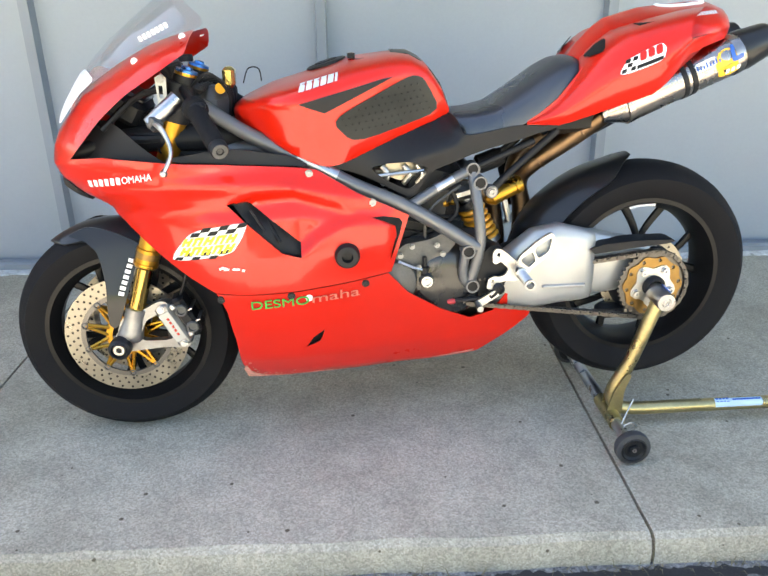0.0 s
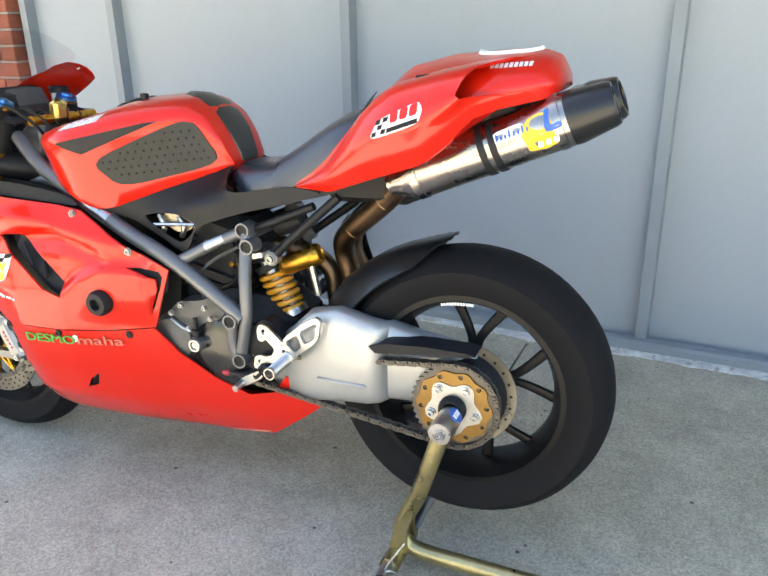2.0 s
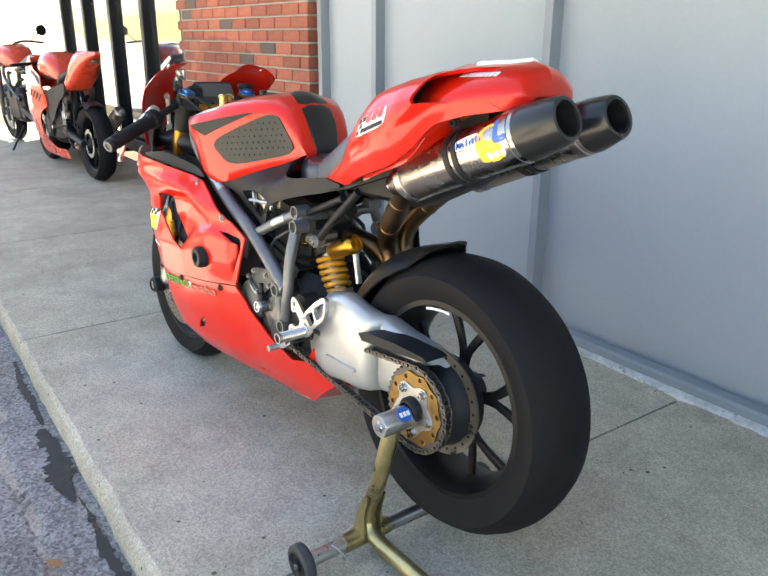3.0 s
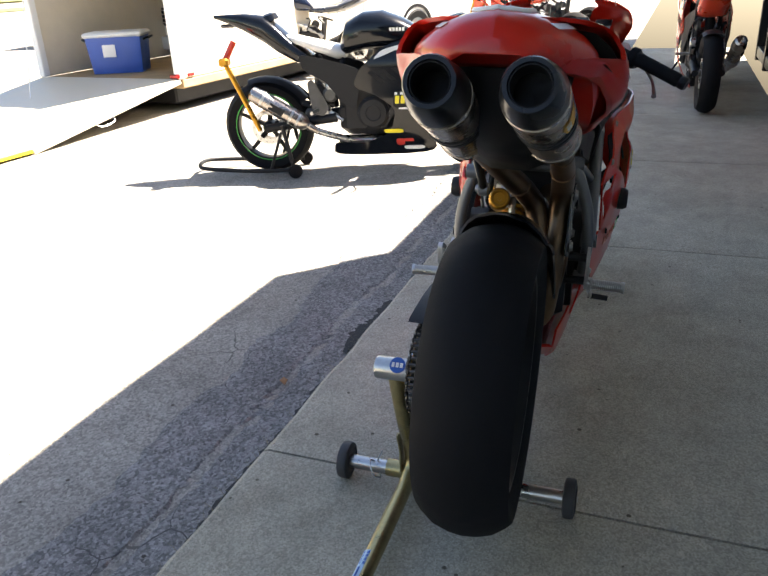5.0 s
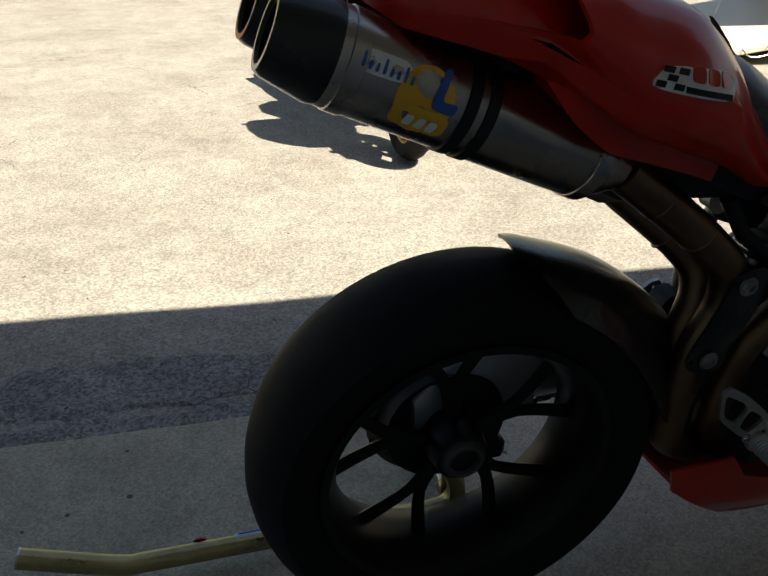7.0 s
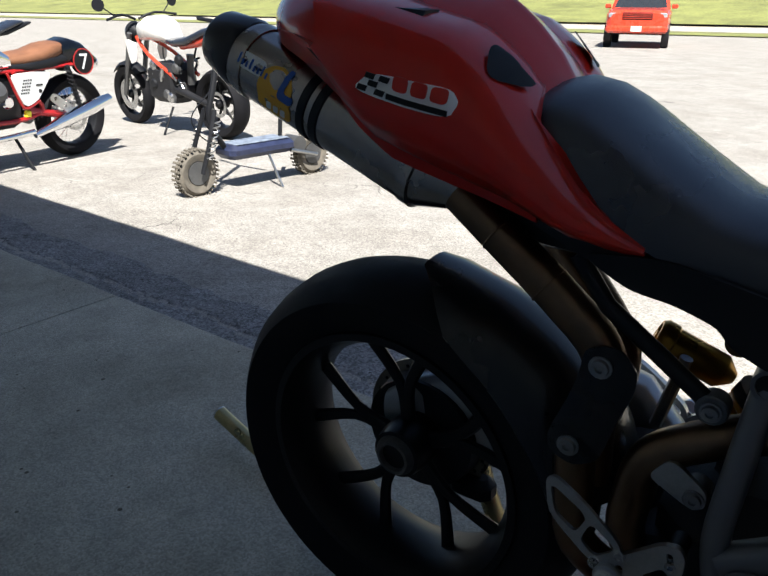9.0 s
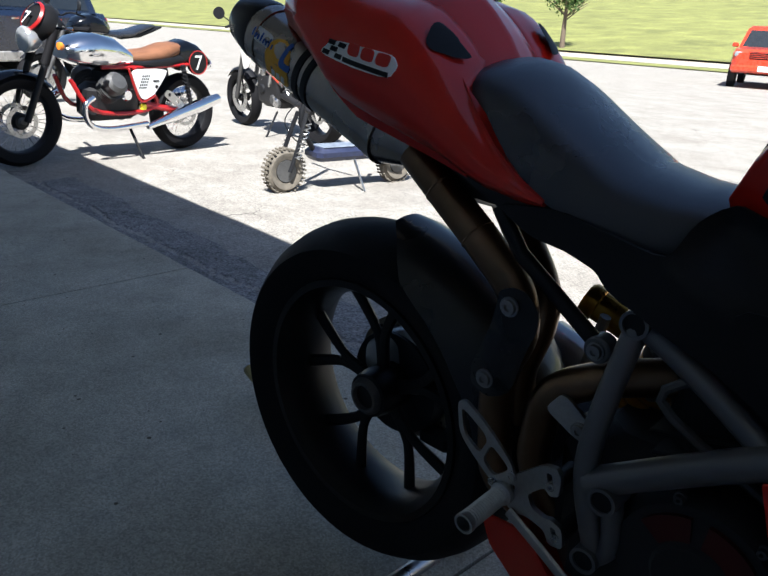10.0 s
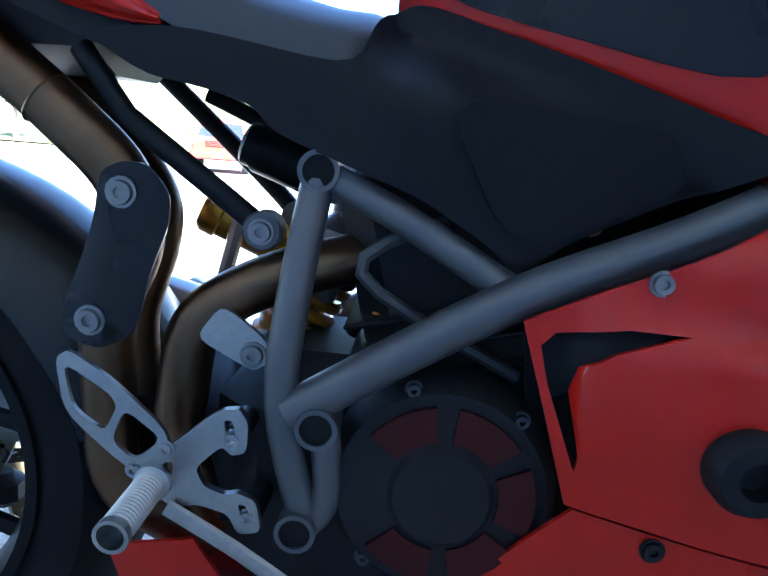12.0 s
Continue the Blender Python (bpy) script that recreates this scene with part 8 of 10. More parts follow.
def naked_bike(m, tank_mat, tail_mat, label, seed, seat_mat=None, rim_mat=None, gold=False, group="parked motorcycles"):
    """A bare roadster; front wheel at -x."""
    b = thing("roadster_motorcycle", m, label, "motorcycle", group)
    rim_mat = rim_mat or M_RIM
    simple_wheel(b, 0, 0.31, 0.31, 0.17, 5, rim_mat, "small", name="rear_wheel")
    simple_wheel(b, -1.43, 0.30, 0.30, 0.12, 5, rim_mat, True, name="front_wheel")
    for s in (-1, 1):
        part("fork_leg", tube(bm_new(), [(-1.17, s * 0.10, 0.90), (-1.42, s * 0.10, 0.30)], 0.024, 12, 1), M_GOLD if gold else M_ENGINEGREY, b)
        part("swingarm", tube(bm_new(), [(0, s * 0.12, 0.31), (-0.50, s * 0.11, 0.42)], [0.026, 0.036], 10, 1), M_ENGINE, b)
        part("frame_tube", tube(bm_new(), [(-1.12, s * 0.06, 0.86), (-0.85, s * 0.14, 0.72), (-0.48, s * 0.13, 0.52)], 0.018, 8, 3), tail_mat, b)
        part("handlebar", tube(bm_new(), [(-1.16, s * 0.02, 1.02), (-1.12, s * 0.18, 1.07), (-1.05, s * 0.38, 1.04)], 0.012, 10, 3), M_BLACKPLASTIC, b)
        part("mirror", lathe(bm_new(), (-1.13, s * 0.40, 1.17), (1, s * 0.2, 0), [(0.012, -0.02), (0.055, -0.01), (0.058, 0.006), (0.0001, 0.006)], 16), M_BLACKPLASTIC, b)
        part("mirror_stem", tube(bm_new(), [(-1.10, s * 0.26, 1.06), (-1.13, s * 0.38, 1.16)], 0.006, 6, 1), M_BLACKPLASTIC, b)
        part("radiator_cowl", shell(bm_new(), [(-1.16, 0.86), (-0.98, 0.82), (-1.0, 0.66), (-1.12, 0.62)], lambda x, z: 0.17, 0.01, (), 0.08, s), tank_mat, b)
    body_loft(b, "fuel_tank", [(-1.06, 0.88, 0.04, 0.08), (-0.98, 0.92, 0.09, 0.14), (-0.82, 0.95, 0.11, 0.17), (-0.68, 0.92, 0.09, 0.14), (-0.58, 0.86, 0.03, 0.09)], tank_mat)
    body_loft(b, "seat", [(-0.62, 0.84, 0.03, 0.09), (-0.48, 0.83, 0.04, 0.13), (-0.28, 0.85, 0.04, 0.14), (-0.05, 0.93, 0.035, 0.11), (0.08, 0.95, 0.015, 0.06)], seat_mat or M_SEAT)
    body_loft(b, "tail", [(-0.40, 0.80, 0.03, 0.10), (-0.15, 0.84, 0.04, 0.10), (0.08, 0.91, 0.03, 0.07), (0.20, 0.94, 0.012, 0.04)], tail_mat)
    part("headlamp", lathe(bm_new(), (-1.24, 0, 0.90), (-1, 0, 0.1), [(0.03, -0.1), (0.085, -0.04), (0.095, 0.02), (0.085, 0.035), (0.0001, 0.045)], 24), M_LAMP, b)
    part("lamp_shell", lathe(bm_new(), (-1.235, 0, 0.90), (-1, 0, 0.1), [(0.03, -0.11), (0.092, -0.04), (0.099, 0.012), (0.092, 0.014)], 24), M_BLACKPLASTIC, b)
    part("engine", box(bm_new(), (-0.72, 0, 0.46), (0.46, 0.30, 0.36), 0.06), M_ENGINE, b)
    clutter(b, seed, -0.98, -0.40, 0.32, 0.70, 0.18, 22, (M_ENGINE, M_ENGINEGREY, M_BLACKPLASTIC, M_STEEL, M_ENGINEGREY))
    part("front_mudguard", loft(bm_new(), [[(-1.43 + r * math.cos(a), u * 0.07, 0.30 + r * math.sin(a)) for u, r in ((-1, 0.29), (-0.6, 0.32), (0, 0.328), (0.6, 0.32), (1, 0.29), (0, 0.32))] for a in (radians(45 + k * 13) for k in range(8))]), M_BLACKPLASTIC, b)
    part("silencer", lathe(bm_new(), (-0.42, 0.16, 0.36), (0.93, 0.1, 0.30), [(0.022, -0.15), (0.026, -0.02), (0.052, 0.03), (0.055, 0.30), (0.03, 0.37), (0.0001, 0.34)], 20), M_BLACKPLASTIC, b)
    part("side_stand", tube(bm_new(), [(-0.60, -0.12, 0.25), (-0.56, -0.30, 0.005)], 0.011, 8, 1), M_BLACKPLASTIC, b)
    part("shock", tube(bm_new(), [(-0.42, 0.02, 0.72), (-0.46, 0.02, 0.45)], 0.034, 10, 1), M_GOLD if gold else M_ENGINEGREY, b)
    return b


def cafe_racer(m):
    """The retro twin with the chrome tank and a round number plate."""
    b = thing("cafe_racer_motorcycle", m, "retro motorcycle with chrome tank, red frame and brown seat", "motorcycle", "parked motorcycles")
    simple_wheel(b, 0, 0.32, 0.32, 0.14, 5, M_BLACKPLASTIC, "small", wire=True, name="rear_wheel")
    simple_wheel(b, -1.45, 0.325, 0.325, 0.115, 5, M_BLACKPLASTIC, "small", wire=True, name="front_wheel")
    part("wheel_hub", lathe(bm_new(), (-1.45, -0.055, 0.325), (0, 1, 0), [(0.0001, 0), (0.05, 0), (0.06, 0.02), (0.06, 0.09), (0.05, 0.11), (0.0001, 0.11)], 20), M_BLACKPLASTIC, b)
    redf = mat("red_frame_paint", (0.36, 0.012, 0.012), 0.35, coat=0.3)
    for s in (-1, 1):
        part("fork_leg", tube(bm_new(), [(-1.20, s * 0.10, 0.96), (-1.29, s * 0.10, 0.72)], 0.030, 10, 1), M_RUBBER, b)
        part("fork_leg", tube(bm_new(), [(-1.28, s * 0.10, 0.74), (-1.44, s * 0.10, 0.33)], 0.024, 10, 1), M_BLACKPLASTIC, b)
        part("frame_tube", tube(bm_new(), [(-1.10, s * 0.10, 0.62), (-0.95, s * 0.14, 0.40), (-0.60, s * 0.14, 0.36), (-0.36, s * 0.13, 0.42), (-0.48, s * 0.13, 0.58), (-0.58, s * 0.13, 0.70)], 0.017, 8, 4), redf, b)
        part("seat_rail", tube(bm_new(), [(-0.85, s * 0.11, 0.70), (-0.40, s * 0.12, 0.705), (0.05, s * 0.11, 0.725)], 0.014, 8, 3), redf, b)
        part("swingarm", tube(bm_new(), [(0, s * 0.12, 0.32), (-0.48, s * 0.12, 0.42)], [0.022, 0.030], 8, 1), redf, b)
        sh = part("rear_shock", tube(bm_new(), [(-0.12, s * 0.15, 0.72), (-0.02, s * 0.15, 0.38)], 0.018, 8, 1), M_BLACKPLASTIC, b)
        pts = [Vector((-0.12, s * 0.15, 0.70)).lerp(Vector((-0.035, s * 0.15, 0.43)), i / 60) + Vector((0.026 * math.cos(i * 0.9), 0.026 * math.sin(i * 0.9), 0)) for i in range(61)]
        part("spring", tube(bm_new(), pts, 0.005, 6, 1), M_BLACKPLASTIC, sh)
        pan = part("side_panel", shell(bm_new(), [(-0.64, 0.690), (-0.45, 0.697), (-0.30, 0.690), (-0.31, 0.645), (-0.42, 0.500), (-0.51, 0.460), (-0.555, 0.485)], lambda x, z: 0.175, 0.012, (), 0.06, s), M_WHITE, b, "white side panel with drilled holes")
        bm = bm_new()
        for i in range(4):
            for j in range(5):
                lathe(bm, (-0.56 + i * 0.019 + j * 0.008, s * 0.175, 0.555 + j * 0.022), (0, s, 0), [(0.007, 0), (0.007, 0.002), (0.0001, 0.002)], 8)
        part("drilled_holes", bm, M_BLACK, pan)
        part("panel_print", box(bm_new(), (-0.405, s * 0.1765, 0.605), (0.055, 0.003, 0.012), 0.0), M_BLACK, pan)
        bolt(pan, (-0.40, s * 0.175, 0.56), (0, s, 0), 0.012, 0.004, M_ENGINE)
        part("panel_edge", tube(bm_new(), [(-0.65, s * 0.165, 0.70), (-0.565, s * 0.165, 0.48), (-0.51, s * 0.165, 0.447), (-0.41, s * 0.165, 0.49)], 0.010, 8, 2), redf, pan)
        part("bracket_plate", plate(bm_new(), [(-0.33, 0.49), (-0.28, 0.54), (-0.11, 0.41), (-0.14, 0.36)], min(s * 0.165, s * 0.172), max(s * 0.165, s * 0.172), [[(-0.282, 0.505), (-0.255, 0.505), (-0.255, 0.477), (-0.282, 0.477)], [(-0.205, 0.445), (-0.178, 0.445), (-0.178, 0.418), (-0.205, 0.418)]], step=0.1), M_ALU, b)
        part("silencer", lathe(bm_new(), (-0.36, s * 0.19, 0.29), (0.95, s * 0.03, 0.27), [(0.022, -0.14), (0.028, -0.04), (0.046, 0.12), (0.056, 0.40), (0.05, 0.47), (0.040, 0.60), (0.034, 0.60), (0.0001, 0.55)], 22), M_CHROME, b, "long chrome silencer")
        part("header_pipe", tube(bm_new(), [(-0.98, s * 0.20, 0.50), (-1.06, s * 0.21, 0.44), (-1.02, s * 0.20, 0.31), (-0.85, s * 0.19, 0.26), (-0.50, s * 0.19, 0.28)], 0.020, 12, 5), M_CHROME, b)
        cyl = part("cylinder", lathe(bm_new(), (-0.80, s * 0.06, 0.50), (0, s, 0.65), [(0.075, 0), (0.075, 0.12), (0.06, 0.14), (0.085, 0.15), (0.085, 0.20), (0.06, 0.23), (0.0001, 0.235)], 20), M_ENGINEGREY, b)
        for k in range(5):
            part("cylinder_fin", lathe(bm_new(), Vector((-0.80, s * 0.06, 0.50)) + Vector((0, s, 0.65)).normalized() * (0.03 + 0.02 * k), (0, s, 0.65), [(0.095, -0.003), (0.095, 0.003)], 18), M_ENGINEGREY, cyl)
        part("handlebar", tube(bm_new(), [(-1.19, s * 0.05, 0.96), (-1.13, s * 0.28, 0.98)], 0.012, 8, 1), M_CHROME, b)
        part("grip", tube(bm_new(), [(-1.14, s * 0.24, 0.978), (-1.10, s * 0.36, 0.985)], 0.017, 8, 1), M_RUBBER, b)
        part("indicator", lathe(bm_new(), (-1.21, s * 0.17, 0.855), (-1, 0, 0), [(0.012, -0.03), (0.028, -0.01), (0.026, 0.012), (0.0001, 0.015)], 14), M_ORANGE, b)
        num = part("number_plate", lathe(bm_new(), (0.06, s * 0.118, 0.738), (0, s, 0.08), [(0.098, -0.02), (0.098, 0.008), (0.09, 0.010), (0.0001, 0.010)], 30), M_BLACK, b, "round black number roundel with a red ring")
        part("number_ring", lathe(bm_new(), (0.06, s * 0.127, 0.738), (0, s, 0.08), [(0.098, 0), (0.098, 0.004), (0.090, 0.004), (0.090, 0)], 30, closed=True), redf, num)
        letters(num, "number", "7", (0.06 + s * 0.042, s * 0.137, 0.680), (-s, 0, 0) if s > 0 else (1, 0, 0), (0, -s * 0.08, 1), 0.17, M_WHITE, "white figure seven")
    body_loft(b, "fuel_tank", [(-1.11, 0.80, 0.05, 0.10), (-1.03, 0.81, 0.10, 0.15), (-0.88, 0.815, 0.125, 0.17), (-0.72, 0.80, 0.115, 0.155), (-0.575, 0.76, 0.06, 0.12)], M_CHROME, "chrome fuel tank", n=24, power=0.75)
    body_loft(b, "seat", [(-0.59, 0.765, 0.03, 0.11), (-0.48, 0.772, 0.04, 0.135), (-0.33, 0.785, 0.045, 0.14), (-0.20, 0.818, 0.055, 0.135), (-0.11, 0.835, 0.05, 0.11), (-0.07, 0.825, 0.025, 0.08)], M_BROWN, "brown suede seat")
    body_loft(b, "seat_base", [(-0.62, 0.728, 0.03, 0.11), (-0.45, 0.728, 0.04, 0.145), (-0.25, 0.745, 0.05, 0.145), (-0.08, 0.765, 0.05, 0.12)], M_BLACKPLASTIC, "dark lower edge of the seat")
    body_loft(b, "tail_hump", [(-0.12, 0.80, 0.08, 0.12), (-0.03, 0.81, 0.10, 0.125), (0.08, 0.785, 0.095, 0.12), (0.18, 0.75, 0.06, 0.095), (0.25, 0.73, 0.03, 0.06)], M_SATINBLACK, n=20)
    part("tail_lamp", lathe(bm_new(), (0.24, 0, 0.71), (1, 0, -0.1), [(0.03, -0.05), (0.05, 0.0), (0.045, 0.04), (0.0001, 0.05)], 18), M_CHROME, b)
    part("fly_screen", lathe(bm_new(), (-1.26, 0, 1.005), (-1, 0, 0.6), [(0.13, -0.06), (0.135, -0.02), (0.10, 0.04), (0.0001, 0.06)], 24), M_BLACK, b, "black fly screen with a red ring")
    part("screen_ring", lathe(bm_new(), (-1.272, 0, 1.012), (-1, 0, 0.6), [(0.112, 0.026), (0.112, 0.032), (0.098, 0.046), (0.098, 0.04)], 24, closed=True), redf, b)
    part("headlamp", lathe(bm_new(), (-1.36, 0, 0.875), (-1, 0, 0), [(0.04, -0.1), (0.085, -0.04), (0.09, 0.01), (0.08, 0.025), (0.0001, 0.035)], 24), M_LAMP, b)
    part("crankcase", box(bm_new(), (-0.72, 0, 0.44), (0.46, 0.24, 0.28), 0.05), M_ENGINE, b)
    part("airbox", box(bm_new(), (-0.66, 0, 0.60), (0.30, 0.22, 0.20), 0.04), M_BLACKPLASTIC, b)
    clutter(b, 31, -0.8, -0.35, 0.34, 0.50, 0.15, 10, (M_ENGINE, M_ENGINEGREY, M_CHROME))
    part("front_mudguard", loft(bm_new(), [[(-1.45 + r * math.cos(a), u * 0.07, 0.325 + r * math.sin(a)) for u, r in ((-1, 0.325), (-0.6, 0.345), (0, 0.35), (0.6, 0.345), (1, 0.325), (0, 0.345))] for a in (radians(40 + k * 13) for k in range(9))]), M_SATINBLACK, b)
    part("side_stand", tube(bm_new(), [(-0.62, -0.12, 0.25), (-0.58, -0.26, 0.0)], 0.012, 8, 1), M_BLACKPLASTIC, b)
    letters(b, "number", "7", (-1.372, 0.030, 0.985), (0, -1, 0), (0.51, 0, 0.86), 0.13, M_WHITE, "white figure seven on the fly screen")
    part("yellow_filter", box(bm_new(), (-0.50, -0.14, 0.40), (0.05, 0.03, 0.05), 0.008), M_YELLOW, b)
    return b


def vintage_racer(m):
    """The pearl white track bike with the big round fairing and the figures 33."""
    b = thing("track_motorcycle", m, "pearl white track motorcycle with number 33 on a rounded fairing", "motorcycle", "parked motorcycles")
    simple_wheel(b, 0, 0.33, 0.31, 0.16, 5, M_RIM, "small", name="rear_wheel")
    simple_wheel(b, -1.41, 0.297, 0.297, 0.12, 5, M_GOLD, True, name="front_wheel")
    for s in (-1, 1):
        part("fork_leg", tube(bm_new(), [(-1.16, s * 0.10, 0.90), (-1.40, s * 0.10, 0.30)], 0.026, 12, 1), M_GOLD, b, "gold fork leg")
        part("axle_slider", lathe(bm_new(), (-1.41, s * 0.13, 0.297), (0, s, 0), [(0.012, 0), (0.012, 0.05), (0.024, 0.055), (0.024, 0.09), (0.0001, 0.092)], 14), M_BLACKPLASTIC, b)
        part("clip_on", tube(bm_new(), [(-1.17, s * 0.12, 0.86), (-1.06, s * 0.36, 0.82)], 0.016, 10, 1), M_RUBBER, b)
        part("swingarm", tube(bm_new(), [(0, s * 0.12, 0.33), (-0.50, s * 0.11, 0.42)], [0.026, 0.036], 10, 1), M_ENGINEGREY, b)
        part("frame_tube", tube(bm_new(), [(-1.10, s * 0.07, 0.84), (-0.82, s * 0.15, 0.66), (-0.48, s * 0.13, 0.50)], 0.018, 8, 3), M_TEAL, b)
        part("belly_panel", shell(bm_new(), [(-1.05, 0.40), (-0.95, 0.36), (-0.60, 0.27), (-0.42, 0.25), (-0.48, 0.17), (-0.95, 0.17), (-1.05, 0.24)], lambda x, z: 0.15 * lerp_table([(0.15, 0.5), (0.3, 1), (0.5, 1)], z), 0.006, (), 0.06, s), M_SILVERWHITE, b)
        part("rearset", tube(bm_new(), [(-0.36, s * 0.13, 0.44), (-0.34, s * 0.25, 0.44)], 0.012, 8, 1), M_ALU, b)
    fair = body_loft(b, "upper_fairing", [(-1.56, 0.85, 0.11, 0.10), (-1.52, 0.87, 0.155, 0.17), (-1.42, 0.89, 0.20, 0.24), (-1.28, 0.90, 0.22, 0.27), (-1.16, 0.90, 0.20, 0.28), (-1.10, 0.89, 0.16, 0.28)], M_SILVERWHITE, "rounded pearl white upper fairing", 28, 0.8)
    figures = letters(fair, "number", "33", (-1.567, 0.10, 0.775), (0, -1, 0), (0.0, 0, 1), 0.20, M_BLACK, "black figures 33")
    for v in figures.data.vertices:
        v.co.x = v.co.x + 1.567 + lerp_table([(0, -1.566), (0.09, -1.562), (0.17, -1.526), (0.24, -1.43)], abs(v.co.y)) - 0.004
    letters(fair, "number", "33", (-1.40, -0.255, 0.80), (1, 0, 0), (0, 0.1, 1), 0.20, M_BLACK, "black figures 33")
    bm = bm_new()
    for s in (-1, 1):
        shell(bm, [(-1.48, 1.03), (-1.38, 1.16), (-1.26, 1.19), (-1.24, 1.06), (-1.36, 1.03)], lambda x, z: 0.17 * math.sqrt(max(0.05, min(1.0, (x + 1.5 - (z - 1.03) * 0.7) / 0.2))), 0.003, (), 0.04, s)
    part("windscreen", bm, M_SCREEN, b).visible_shadow = False
    body_loft(b, "fuel_tank", [(-1.02, 0.86, 0.05, 0.10), (-0.90, 0.92, 0.10, 0.16), (-0.75, 0.93, 0.10, 0.16), (-0.60, 0.86, 0.05, 0.12)], M_SILVERWHITE)
    body_loft(b, "seat_tail", [(-0.55, 0.80, 0.03, 0.10), (-0.35, 0.82, 0.05, 0.14), (-0.10, 0.90, 0.08, 0.13), (0.15, 0.95, 0.07, 0.10), (0.25, 0.95, 0.03, 0.06)], M_TEAL, "teal and white tail")
    part("engine", box(bm_new(), (-0.74, 0, 0.46), (0.46, 0.30, 0.36), 0.06), M_ENGINE, b)
    clutter(b, 12, -1.0, -0.4, 0.32, 0.70, 0.18, 24, (M_ENGINE, M_ENGINEGREY, M_BLACKPLASTIC, M_STEEL))
    part("front_mudguard", loft(bm_new(), [[(-1.41 + r * math.cos(a), u * 0.075, 0.297 + r * math.sin(a)) for u, r in ((-1, 0.22), (-0.95, 0.30), (-0.6, 0.318), (0, 0.325), (0.6, 0.318), (0.95, 0.30), (1, 0.22), (0, 0.315))] for a in (radians(50 + k * 13) for k in range(8))]), M_SILVERWHITE, b)
    part("silencer", lathe(bm_new(), (-0.20, 0.16, 0.66), (0.85, 0.1, 0.45), [(0.024, -0.2), (0.03, -0.03), (0.055, 0.02), (0.056, 0.32), (0.04, 0.36), (0.0001, 0.34)], 20), M_TITAN, b)
    part("silencer", lathe(bm_new(), (-0.20, -0.16, 0.66), (0.85, -0.1, 0.45), [(0.024, -0.2), (0.03, -0.03), (0.055, 0.02), (0.056, 0.32), (0.04, 0.36), (0.0001, 0.34)], 20), M_TITAN, b)
    return b


